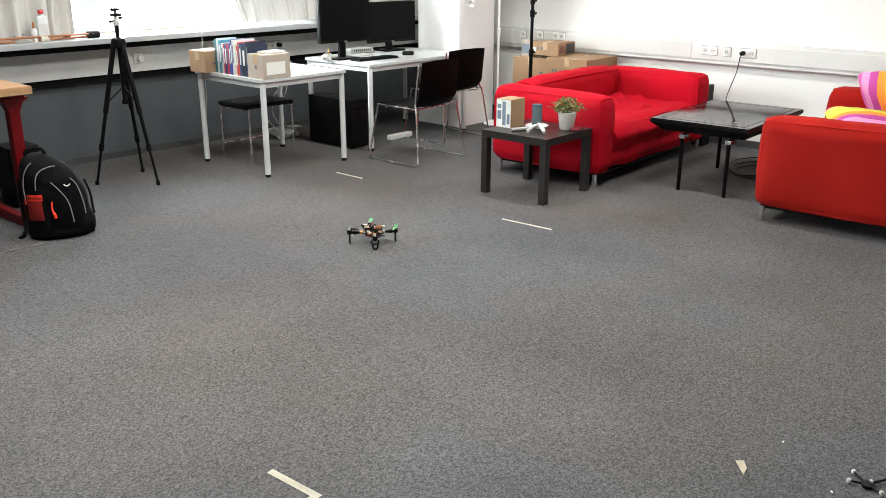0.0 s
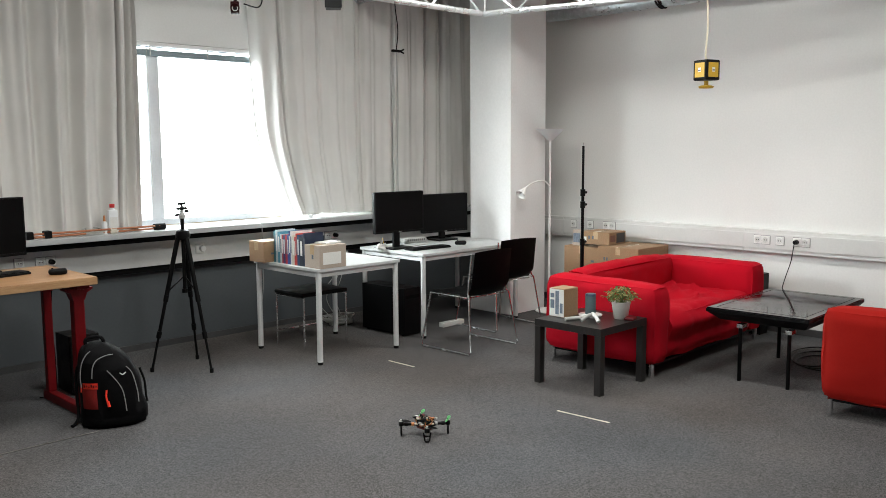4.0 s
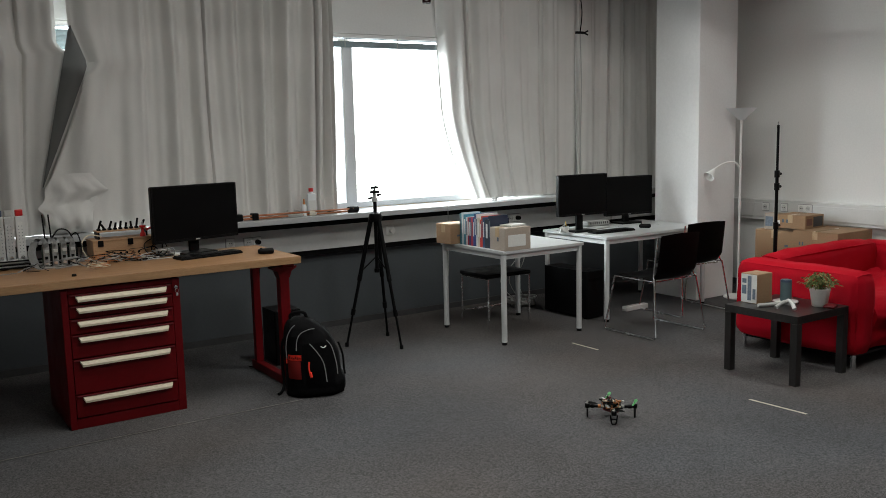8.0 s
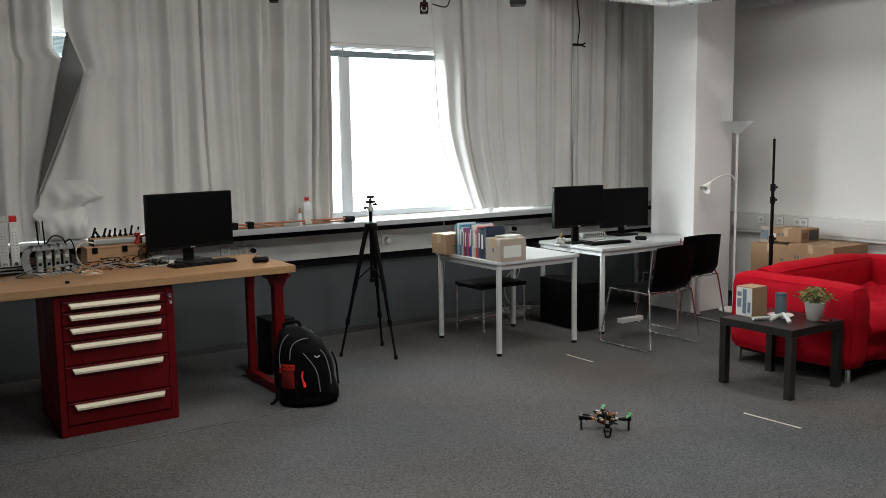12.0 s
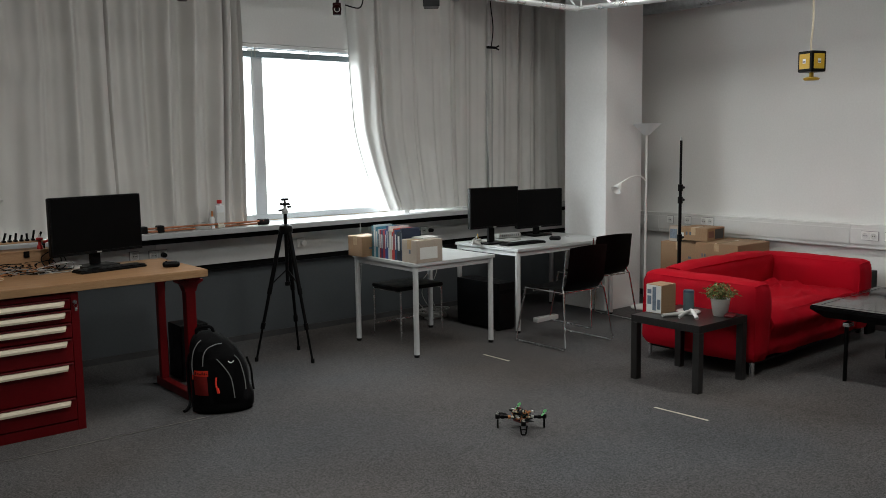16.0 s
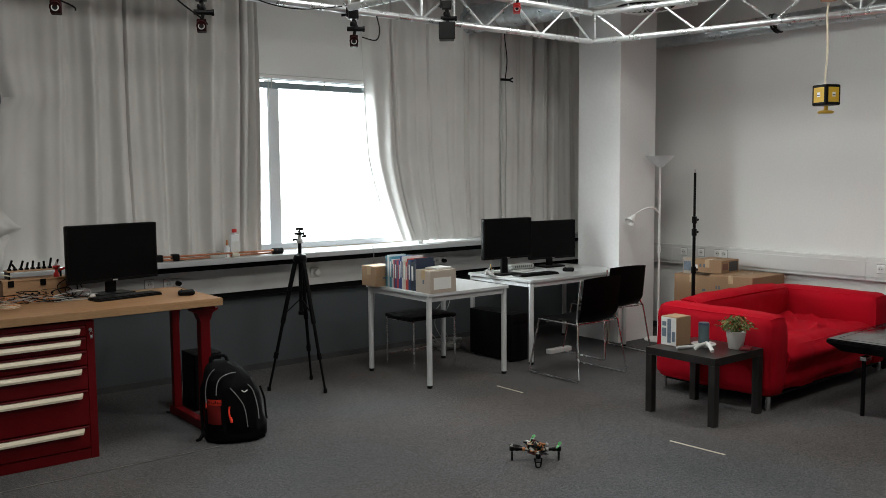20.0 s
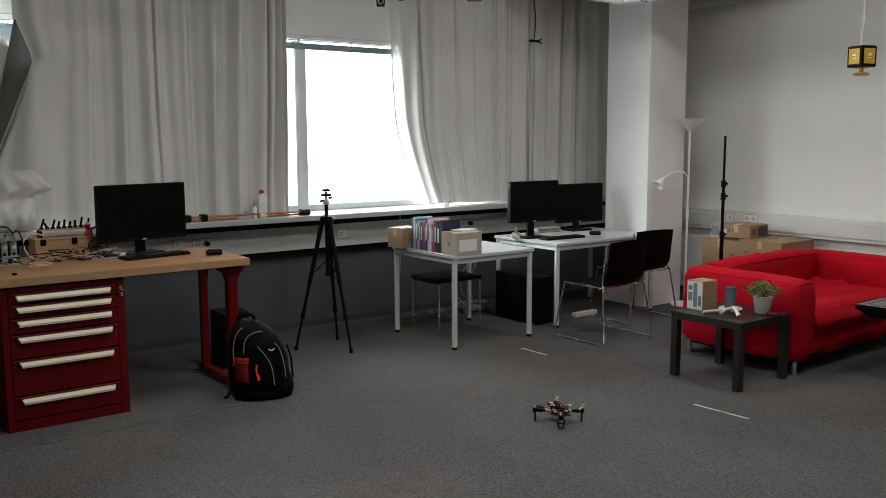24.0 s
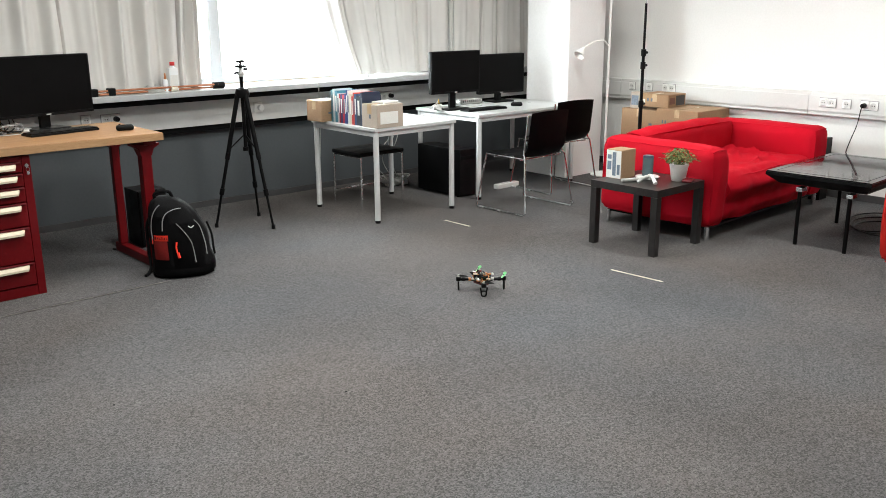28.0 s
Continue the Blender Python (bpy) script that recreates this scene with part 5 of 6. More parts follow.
for k in range(3):
    part("loop", tube(curve([(0.1 * math.cos(a) * (2 + k) + 0.05 * k, 0.06 * math.sin(a * (1 + 0.1 * k)) * (2 + k), 0.006 + 0.004 * k) for a in np.linspace(0, 5.6, 9)], 5), 0.005, 6), BLACK, tangle, smooth=True)
dark_post = thing("speaker", "black upright speaker between the sofa and the wall", "speaker", (7.36, 3.34, 0), 0)
part("cabinet", solid(0, 0.14, 0, 0.10, 0, 0.53, 0.006), BLACK, dark_post)
part("grille", solid(-0.004, 0.0, 0.01, 0.09, 0.02, 0.51, 0.001), NYLON, dark_post)

strip = thing("power_strip", "white power strip on the carpet under the desk", "power strip", (5.70, 5.58, 0), 1)
part("body", solid(0, 0.28, -0.03, 0.03, 0.0, 0.042, 0.006), PLASTIC_WHITE, strip)
for k in range(5):
    part("outlet", rod((0.04 + 0.050 * k, 0, 0.042), (0.04 + 0.050 * k, 0, 0.0435), 0.020, seg=16), CABLE_GREY, strip)
white_cables = thing("cable_tangle", "tangle of white cables and a plug strip on the carpet", "cable", (5.05, 6.38, 0.0))
part("plug_strip", move(solid(0, 0.22, -0.03, 0.03, 0, 0.045, 0.008), pose(0, 0, 0, 0, 0, -10)), PLASTIC_WHITE, white_cables)
for k in range(5):
    part("loop", tube(curve([(0.10 + 0.16 * math.cos(a + k) * (0.7 + 0.12 * k), 0.02 + 0.10 * math.sin(a + k), 0.03 + 0.012 * k) for a in np.linspace(0, 6.1, 9)], 4), 0.005, 6), CABLE_GREY, white_cables, smooth=True)
for k in range(3):
    part("lead", tube(curve([(0.05 + 0.05 * k, 0, 0.04), (-0.1 + 0.1 * k, 0.05, 0.25), (0.05 * k, -0.05, 0.45), (0.3, 0.1 + 0.02 * k, 0.66)]), 0.004, 6), CABLE_GREY, white_cables, smooth=True)
desk_cables = thing("cable_tangle", "white and yellow cables at the desk's edge", "cable", (5.33, 5.97, 0.735))
part("adapter", solid(-0.03, 0.05, -0.12, -0.04, 0, 0.03, 0.006), PLASTIC_WHITE, desk_cables)
for k in range(4):
    part("lead", tube(curve([(0.02 * k, -0.15 + 0.03 * k, 0.006), (0.08, 0.02 * k, 0.02), (0.03 + 0.03 * k, 0.10, 0.006), (0.14, 0.14, 0.03 + 0.01 * k)]), 0.0045, 6), YELLOW if k == 3 else CABLE_GREY, desk_cables, smooth=True)
wire = thing("hanging_cable", "thin pale cable hanging from the sill", "cable", (4.37, 6.425, 0.993))
part("cord", tube(curve([(0, 0.02, 0.004), (0, -0.004, 0.0), (0.0, -0.002, -0.3), (0.03, 0.05, -0.55), (0.02, 0.06, -0.72)]), 0.003, 6), CABLE_GREY, wire, smooth=True)

# ---- on the small side table ----
plant = thing("potted_plant", "small leafy plant in a white tapered pot", "plant", (5.247, 3.362, 0.45))
part("pot", lathe([(0, 0), (0.044, 0.0), (0.048, 0.004), (0.066, 0.118), (0.062, 0.120), (0.058, 0.105), (0, 0.102)], 24), POT, plant, smooth=True)
part("soil", lathe([(0, 0.107), (0.055, 0.107)], 18), SOIL, plant)
leaf_rng = random.Random(11)
greens, pales, stems = bmesh.new(), bmesh.new(), bmesh.new()
for k in range(300):
    a, b = leaf_rng.uniform(0, 2 * math.pi), leaf_rng.uniform(0.05, 1.35)
    reach = leaf_rng.uniform(0.05, 0.115)
    tip = Vector((math.cos(a) * math.sin(b) * reach * 1.1, math.sin(a) * math.sin(b) * reach * 1.1, 0.115 + math.cos(b) * reach * 0.95 + 0.005))
    if k % 6 == 0:
        add_rod(stems, (tip.x * 0.25, tip.y * 0.25, 0.107), tip, 0.0012, seg=5)
    long, wide_by = leaf_rng.uniform(0.020, 0.034), leaf_rng.uniform(0.008, 0.014)
    m = Matrix.Translation(tip) @ pose(0, 0, 0, leaf_rng.uniform(-70, 20), leaf_rng.uniform(-50, 50), math.degrees(a) - 90 + leaf_rng.uniform(-40, 40))
    bm = greens if leaf_rng.random() < 0.62 else pales
    outline = [(0, 0, 0), (wide_by / 2, long * 0.4, 0.002), (wide_by * 0.35, long * 0.75, 0.0), (0, long, -0.004), (-wide_by * 0.35, long * 0.75, 0.0), (-wide_by / 2, long * 0.4, 0.002)]
    vs = [bm.verts.new(m @ Vector(p)) for p in outline]
    mid = bm.verts.new(m @ Vector((0, long * 0.5, -0.003)))
    for q in range(6):
        bm.faces.new((vs[q], vs[(q + 1) % 6], mid))
part("stems", stems, LEAF, plant)
part("leaves", greens, LEAF, plant, "small dark green leaves")
part("young_leaves", pales, LEAF_PALE, plant, "pale yellow-green leaves")
hubb = thing("tube_joint", "white three-armed plastic joint on the side table", "tube joint", (5.042, 3.447, 0.45))
part("hub", lathe([(0, 0.02), (0.022, 0.022), (0.024, 0.045), (0.015, 0.056), (0, 0.058)], 16), PLASTIC_WHITE, hubb, smooth=True)
for a, mat in ((-125, PLASTIC_WHITE), (165, CABLE_GREY), (40, PLASTIC_WHITE)):
    c, s = math.cos(radians(a)), math.sin(radians(a))
    part("arm", tube(curve([(0, 0, 0.045), (0.05 * c, 0.05 * s, 0.040), (0.105 * c, 0.105 * s, 0.014)]), 0.013, 10), mat, hubb, smooth=True)
pipe = thing("grey_tube", "grey plastic tube lying on the side table", "tube", (4.912, 3.587, 0.45))
part("tube", rod((0, 0, 0.013), (0.24, -0.09, 0.013), 0.013), CABLE_GREY, pipe, smooth=True)
disc = thing("saucer", "flat white plastic disc on the side table", "disc", (5.192, 3.577, 0.45))
part("plate", lathe([(0, 0), (0.08, 0.0), (0.085, 0.008), (0.08, 0.012), (0, 0.012)], 24), PLASTIC_WHITE, disc, smooth=True)
cyl = thing("smart_speaker", "teal-grey fabric cylinder speaker", "speaker", (5.192, 3.577, 0.4625))
part("body", lathe([(0, 0), (0.036, 0.0), (0.037, 0.004), (0.037, 0.135), (0.034, 0.142), (0, 0.142)], 24), TEAL, cyl, smooth=True)
part("top_ring", lathe([(0.0375, 0.128), (0.0375, 0.136), (0.0345, 0.1435), (0.030, 0.1435)], 24), BLUE_PLASTIC, cyl, smooth=True)
wallet = thing("small_pouch", "small dark red pouch on the side table", "pouch", (5.252, 3.287, 0.45), 20)
part("pouch", move(soft_box((0.10, 0.07, 0.02), 0.009, 5, wrinkle=0.002), Matrix.Translation((0, 0, 0.0105))), RED_DARK, wallet, smooth=True)

# ---- clutter on the bench ----
card = thing("cardboard_sheet", "sheet of brown cardboard leaning on the sill", "cardboard")
card.matrix_basis = pose(0.715, 6.475, 0.9935, -8)
part("sheet", solid(-0.075, 0.075, 0.0, 0.006, 0.0, 0.30, 0.001), CARD, card)
spool = thing("wire_spool", "pale wire spool with dark flanges on the bench", "spool", (0.20, 5.92, 1.005))
part("winding", rod((-0.06, 0, 0), (0.06, 0, 0), 0.095, seg=24), CARD_GREY, spool, smooth=True)
for x in (-0.065, 0.065):
    part("flange", rod((x - 0.004, 0, 0), (x + 0.004, 0, 0), 0.131, seg=28), BLACK, spool, smooth=True)
reel = thing("filament_reel", "grey reel of wire lying on the sill", "reel", (0.55, 6.66, 0.993))
part("lower_flange", lathe([(0, 0), (0.10, 0), (0.10, 0.006), (0, 0.006)], 26), BLACK, reel, smooth=True)
part("winding", lathe([(0.08, 0.006), (0.083, 0.06), (0.08, 0.065)], 26), CARD_GREY, reel, smooth=True)
part("upper_flange", lathe([(0, 0.065), (0.10, 0.065), (0.10, 0.071), (0, 0.071)], 26), BLACK, reel, smooth=True)
lost = thing("cable_coil", "coil of white cable on the sill", "cable", (0.32, 6.58, 0.993))
for k in range(4):
    part("loop", tube([((0.06 + 0.008 * k) * math.cos(a), (0.045 + 0.005 * k) * math.sin(a), 0.006 + 0.009 * k) for a in np.linspace(0, 6.28, 20)[:-1]], 0.005, 6, True), CABLE_GREY, lost, smooth=True)

RACK = [(0.745, "slate-blue", BLUE_PLASTIC), (0.800, "grey", CABLE_GREY), (0.862, "red", RED_PLASTIC)]
for x, tone, mat in RACK:
    meter = thing("flow_column", f"tall {'white' if tone == 'red' else 'milky grey'} measuring column with a {tone} cap", "meter", (x, 5.96, 0.908), group="measuring columns on the bench")
    part("column", solid(-0.025, 0.025, -0.024, 0.024, 0.0, 0.285, 0.004), PLASTIC_WHITE if tone == "red" else COLUMN_GREY, meter)
    part("scale_strip", solid(-0.014, 0.014, -0.0255, -0.024, 0.05, 0.25), COLUMN_GREY if tone != "red" else PAPER, meter)
    bm = bmesh.new()
    for k in range(9):
        for s in (-0.009, 0.009):
            add_solid(bm, s - 0.002, s + 0.002, -0.0263, -0.0256, 0.06 + 0.02 * k, 0.066 + 0.02 * k)
    part("scale_bar", bm, INK, meter)
    part("cap", solid(-0.021, 0.021, -0.018, 0.018, 0.2855, 0.325, 0.006), mat, meter, f"{tone} cap")
    part("valve", rod((0, -0.022, 0.03), (0, -0.045, 0.03), 0.012), STEEL, meter)
base_frame = thing("metal_stand", "low black metal stand holding measuring columns", "stand", (0.66, 5.86, 0.873))
part("shelf", solid(0, 0.30, 0, 0.18, 0.025, 0.034, 0.002), BLACK, base_frame)
for z in (0.012, 0.052):
    part("rail", rod((-0.01, -0.004, z), (0.31, -0.004, z), 0.005), BLACK, base_frame)
for x in (0.01, 0.25):
    for y in (0.01, 0.17):
        part("leg", rod((x, y, 0), (x, y, 0.0245), 0.006), BLACK, base_frame)
part("clutter", solid(0.04, 0.20, 0.012, 0.05, 0.0345, 0.055, 0.004), CABLE_GREY, base_frame)

cluster = thing("board_rack", "rack of upright grey circuit modules with ribbon cables", "electronics", (0.94, 5.74, 0.873), 8)
part("base_rail", solid(-0.01, 0.22, 0.0, 0.09, 0.0, 0.012, 0.002), CABLE_GREY, cluster)


def ribbon(points, width, owner, label):
    """A flat strip of ribbon cable along a smooth line."""
    line = curve(points)
    last = len(line) - 1
    return part("ribbon", sheet(1, 1, 3, last, lambda u, v: line[round(v * last)] + Vector((width * (u - 0.5), 0.25 * width * (u - 0.5), 0)), 0.0016), RIBBON, owner, label, True)


for k in range(4):
    x = 0.012 + 0.052 * k
    module = part("module", solid(x, x + 0.036, 0.004, 0.014, 0.012, 0.142, 0.002), RIBBON, cluster, "upright grey module")
    part("circuit_board", solid(x + 0.014, x + 0.022, 0.0145, 0.085, 0.016, 0.130, 0.001), BOARD, module)
    part("slot_shade", solid(x + 0.037, x + 0.050, 0.010, 0.014, 0.014, 0.125), SLOT_SHADE, module)
    part("connector", solid(x + 0.005, x + 0.031, -0.004, 0.004, 0.100, 0.118, 0.002), CABLE_GREY, module)
    part("connector", solid(x + 0.008, x + 0.024, -0.006, 0.004, 0.060, 0.078, 0.002), BLACK, module)
    part("terminal", solid(x + 0.004, x + 0.026, -0.005, 0.004, 0.026, 0.046, 0.002), STEEL, module, "bright metal terminal")
    part("screw", rod((x + 0.030, 0.004, 0.088), (x + 0.030, -0.002, 0.088), 0.004, seg=8), STEEL, module)
    ribbon([(x + 0.020, 0.004, 0.128), (x + 0.016, 0.000, 0.155), (x + 0.004, 0.020, 0.184), (x - 0.014, 0.055, 0.180), (x - 0.020, 0.085, 0.130)], 0.034, cluster, "grey ribbon cable arching over a module")
ribbon([(0.006, 0.05, 0.178), (-0.030, 0.020, 0.165), (-0.058, -0.010, 0.110), (-0.052, -0.035, 0.050), (-0.020, -0.055, 0.010)], 0.050, cluster, "broad grey ribbon cable draped to the bench")
ribbon([(0.21, 0.02, 0.030), (0.26, -0.02, 0.022), (0.33, -0.03, 0.030), (0.41, -0.01, 0.012)], 0.018, cluster, "grey ribbon cable lying on the bench")
for x in (0.055, 0.092):
    part("antenna", rod((x, 0.09, 0.15), (x - 0.006, 0.10, 0.325), 0.0045), BLACK, cluster, "black rod antenna")
part("black_lead", tube(curve([(0.09, 0.09, 0.17), (0.14, 0.10, 0.225), (0.20, 0.10, 0.21), (0.23, 0.08, 0.12)]), 0.005, 6), BLACK, cluster, smooth=True)
part("black_lead", tube(curve([(0.20, 0.09, 0.17), (0.235, 0.06, 0.20), (0.25, 0.03, 0.12), (0.23, 0.0, 0.05)]), 0.004, 6), BLACK, cluster, smooth=True)
hoop = thing("pale_cable", "pale cable hanging in a loop beside the plywood box", "cable", (1.24, 5.90, 0.873))
part("cord", tube(curve([(0.10, 0.06, 0.150), (0.02, 0.05, 0.165), (-0.03, 0.03, 0.12), (-0.025, 0.0, 0.06), (0.02, -0.03, 0.006), (0.07, -0.06, 0.006)]), 0.0045, 6), HANDLE, hoop, smooth=True)
curl = thing("black_cable", "black cable standing in loops beside the monitor", "cable", (1.66, 5.82, 0.873))
for k, (r, h, dx) in enumerate(((0.075, 0.085, 0.0), (0.060, 0.065, 0.03), (0.085, 0.045, -0.03))):
    part("loop", tube(curve([(dx - 0.16 - 0.02 * k, -0.05, 0.005), (dx - 0.06, -0.07, 0.006), (dx + 0.02, -0.03, h * 0.6), (dx + 0.01, 0.03, h * 1.5), (dx - r, 0.05, h), (dx - 0.5 * r, 0.02, 0.012), (dx + 0.12, -0.02, 0.006)]), 0.0035, 6), BLACK, curl, smooth=True)

wbox = thing("plywood_box", "plywood control box with switches on its lid", "box", (1.28, 5.94, 0.873), 2)
part("carcass", solid(0, 0.40, 0, 0.17, 0, 0.118, 0.003), PLY, wbox)
part("lid", solid(-0.004, 0.404, -0.004, 0.174, 0.1185, 0.128, 0.002), PLY, wbox)
for x in (0.03, 0.22):
    part("latch", solid(x, x + 0.035, -0.007, 0.0, 0.085, 0.125, 0.002), BLACK, wbox)
for k in range(5):
    part("jack", rod((0.13 + 0.04 * k, 0.0, 0.035), (0.13 + 0.04 * k, -0.006, 0.035), 0.007), BLACK, wbox)
tray = thing("switch_panel", "raised plywood panel with black toggle switches", "control panel", (1.32, 5.98, 1.0015), 2)
part("plate", solid(0.0, 0.33, 0, 0.11, 0.045, 0.053, 0.002), PLY, tray)
for x in (0.005, 0.315):
    part("side", solid(x, x + 0.010, 0.005, 0.105, 0.0, 0.0445), BLACK, tray)
sw_rng = random.Random(2)
for k in range(9):
    x, a = 0.02 + 0.035 * k, sw_rng.uniform(-0.02, 0.02)
    sw = part("switch", solid(x - 0.01, x + 0.01, 0.03, 0.06, 0.0535, 0.066, 0.002), BLACK, tray)
    part("lever", rod((x, 0.045, 0.066), (x + a, 0.04, 0.066 + sw_rng.uniform(0.025, 0.055)), 0.007), BLACK, sw)
valve = thing("red_valve", "small red valve standing on the plywood box", "valve", (1.61, 5.985, 1.0015))
part("body", lathe([(0, 0), (0.020, 0), (0.018, 0.02), (0.010, 0.03), (0.010, 0.055), (0.022, 0.062), (0.022, 0.072), (0, 0.074)], 16), RED_PLASTIC, valve, smooth=True)
part("stem", rod((0, 0, 0.074), (0, 0, 0.098), 0.006), PLASTIC_WHITE, valve)
part("hose", tube(curve([(0.02, 0, 0.04), (0.06, -0.01, 0.055), (0.13, 0.02, 0.05)]), 0.008, 8), RED_PLASTIC, valve, smooth=True)
wires = thing("wire_tangle", "tangle of thin wires in front of the plywood box", "wires", (1.46, 5.78, 0.873))
w_rng = random.Random(8)
for k in range(24):
    pts = [Vector((w_rng.uniform(-0.14, 0.16), w_rng.uniform(-0.09, 0.10), 0.004))]
    for q in range(5):
        step = Vector((w_rng.uniform(-0.13, 0.13), w_rng.uniform(-0.07, 0.07), w_rng.uniform(-0.02, 0.035)))
        p = pts[-1] + step
        pts.append(Vector((max(-0.26, min(0.26, p.x)), max(-0.12, min(0.14, p.y)), max(0.004, min(0.07, p.z)))))
    part("wire", tube(curve(pts, 5), w_rng.choice((0.0016, 0.0022, 0.003)), 5), w_rng.choice((BLACK, BLACK, BLACK, BLACK, BLACK, RIBBON, CABLE_GREY, COPPER, COPPER)), wires, smooth=True)
nest = thing("wire_coil", "small coil of copper wire on the bench edge", "wire", (1.21, 5.46, 0.873))
for k in range(7):
    r, dx, dy, tilt = 0.050 + 0.006 * w_rng.random(), w_rng.uniform(-0.02, 0.02), w_rng.uniform(-0.012, 0.012), w_rng.uniform(-0.35, 0.35)
    part("loop", tube([(dx + r * math.cos(a), dy + 0.7 * r * math.sin(a), 0.022 + 0.02 * tilt * math.cos(a + k) + 0.003 * k) for a in np.linspace(0, 6.28, 18)[:-1]], 0.0022, 5, True), COPPER if k % 2 else HANDLE, nest, smooth=True)
bit = thing("rubber_stopper", "small black rubber piece on the bench", "rubber piece", (1.04, 5.33, 0.873))
part("piece", lathe([(0, 0), (0.014, 0), (0.012, 0.012), (0, 0.014)], 12), RUBBER, bit, smooth=True)
loose = thing("cable_tangle", "loose grey and black cables spread over the bench", "cable", (0.95, 5.72, 0.873))
for k in range(11):
    pts = [Vector((w_rng.uniform(-0.20, 0.30), w_rng.uniform(-0.10, 0.02), 0.005))]
    for q in range(4):
        p = pts[-1] + Vector((w_rng.uniform(-0.15, 0.15), w_rng.uniform(-0.05, 0.05), w_rng.uniform(-0.01, 0.04)))
        pts.append(Vector((p.x, max(-0.13, min(0.05, p.y)), max(0.005, min(0.06, p.z)))))
    part("lead", tube(curve(pts, 5), w_rng.choice((0.0018, 0.0024, 0.003)), 5), w_rng.choice((BLACK, BLACK, BLACK, RIBBON)), loose, smooth=True)
pad = thing("cable_puck", "flat white plastic case under the monitor", "case", (1.78, 5.84, 0.873))
part("case", lathe([(0, 0), (0.045, 0.0), (0.047, 0.008), (0.04, 0.016), (0, 0.018)], 20), PLASTIC_WHITE, pad, smooth=True)
dock = thing("docking_station", "silver slotted docking box behind the desk monitor", "electronics", (5.80, 6.05, 0.733), -6)
part("housing", move(soft_box((0.27, 0.09, 0.052), 0.020, 6), Matrix.Translation((0, 0, 0.026))), CABLE_GREY, dock, smooth=True)
for k in range(9):
    part("slot", solid(-0.10 + 0.024 * k, -0.088 + 0.024 * k, -0.0462, -0.0448, 0.022, 0.042), SKIRT, dock)
tap = thing("radiator_valve", "small chrome valve on the wall by the pillar", "valve", (6.88, 6.43, 1.02))
part("stem", rod((0, 0, 0.0), (0, 0.012, 0.0), 0.016), STEEL, tap, smooth=True)
part("body", rod((-0.055, -0.008, 0.0), (0.055, -0.008, 0.0), 0.013), STEEL, tap, smooth=True)
part("knob", rod((0.035, -0.03, 0.0), (0.035, -0.008, 0.0), 0.020), SOCKET_WHITE, tap, smooth=True)
knot = thing("cable_coil", "white cable bundle at the desk's corner", "cable", (5.24, 5.86, 0.733))
for k in range(5):
    part("loop", tube([(0.05 * math.cos(a) * (1 + 0.12 * k), 0.03 * math.sin(a + 0.4 * k), 0.006 + 0.009 * k + 0.006 * math.sin(2 * a)) for a in np.linspace(0, 6.28, 18)[:-1]], 0.0052, 6, True), SOCKET_WHITE, knot, smooth=True)
desk_pad = thing("tablet", "thin grey tablet on the white desk", "tablet", (5.50, 5.80, 0.733), 12)
part("slab", solid(0, 0.30, 0, 0.13, 0, 0.010, 0.003), CABLE_GREY, desk_pad)

# ---- overhead: trusses, ducts, cameras ----
def truss(a, b, label, upper=0.24, bay=0.30):
    """A flat lattice girder hung under the ceiling, from a to b along its lower chord."""
    a, b = Vector(a), Vector(b)
    tr = thing("truss", label, "truss", tuple(a), group="overhead trusses", kind="structure")
    way = b - a
    up = Vector((0, 0, upper))
    part("lower_chord", rod((0, 0, 0), way, 0.024, seg=14), TRUSS, tr, smooth=True)
    part("upper_chord", rod(up, way + up, 0.024, seg=14), TRUSS, tr, smooth=True)
    n = max(2, int(way.length / bay))
    for k in range(n):
        p, q = way * (k / n), way * ((k + 1) / n)
        if k % 8 in (0, 7):
            part("upright", rod(p, p + up, 0.009, seg=8), TRUSS, tr, smooth=True)
        part("diagonal", rod(p if k % 2 else p + up, q + up if k % 2 else q, 0.009, seg=8), TRUSS, tr, smooth=True)
    for f in (0.06, 0.5, 0.94):
        part("hanger", rod(way * f + up, way * f + Vector((0, 0, 3.55 - a.z)), 0.005, seg=6), TRUSS, tr)
    return tr


truss((-3.0, 5.12, 2.76), (5.80, 5.18, 2.76), "pale metal lattice truss running along the windows")
truss((5.83, 5.16, 2.76), (7.05, 0.20, 2.76), "pale metal lattice truss running along the white wall")
truss((3.31, 5.08, 2.76), (4.10, -0.60, 2.76), "pale metal lattice truss crossing the room")
beam = thing("pipe", "rust-brown painted pipe above the truss", "pipe", (0, 0, 0), kind="structure")
part("pipe", rod((-3.0, 5.85, 3.02), (3.15, 5.85, 3.02), 0.040, seg=14), BROWN_BEAM, beam, smooth=True)


def duct(points, r, label, every):
    du = thing("air_duct", label, "air duct", (0, 0, 0), kind="structure")
    part("shell", tube(points, r, 24), DUCT, du, smooth=True)
    a, b = Vector(points[0]), Vector(points[-1])
    n = int((b - a).length / every)
    for k in range(1, n):
        p = a.lerp(b, k / n)
        w = (b - a).normalized() * 0.006
        part("seam_band", rod(p - w, p + w, r + 0.004, seg=24), DUCT, du, smooth=True)
    return du


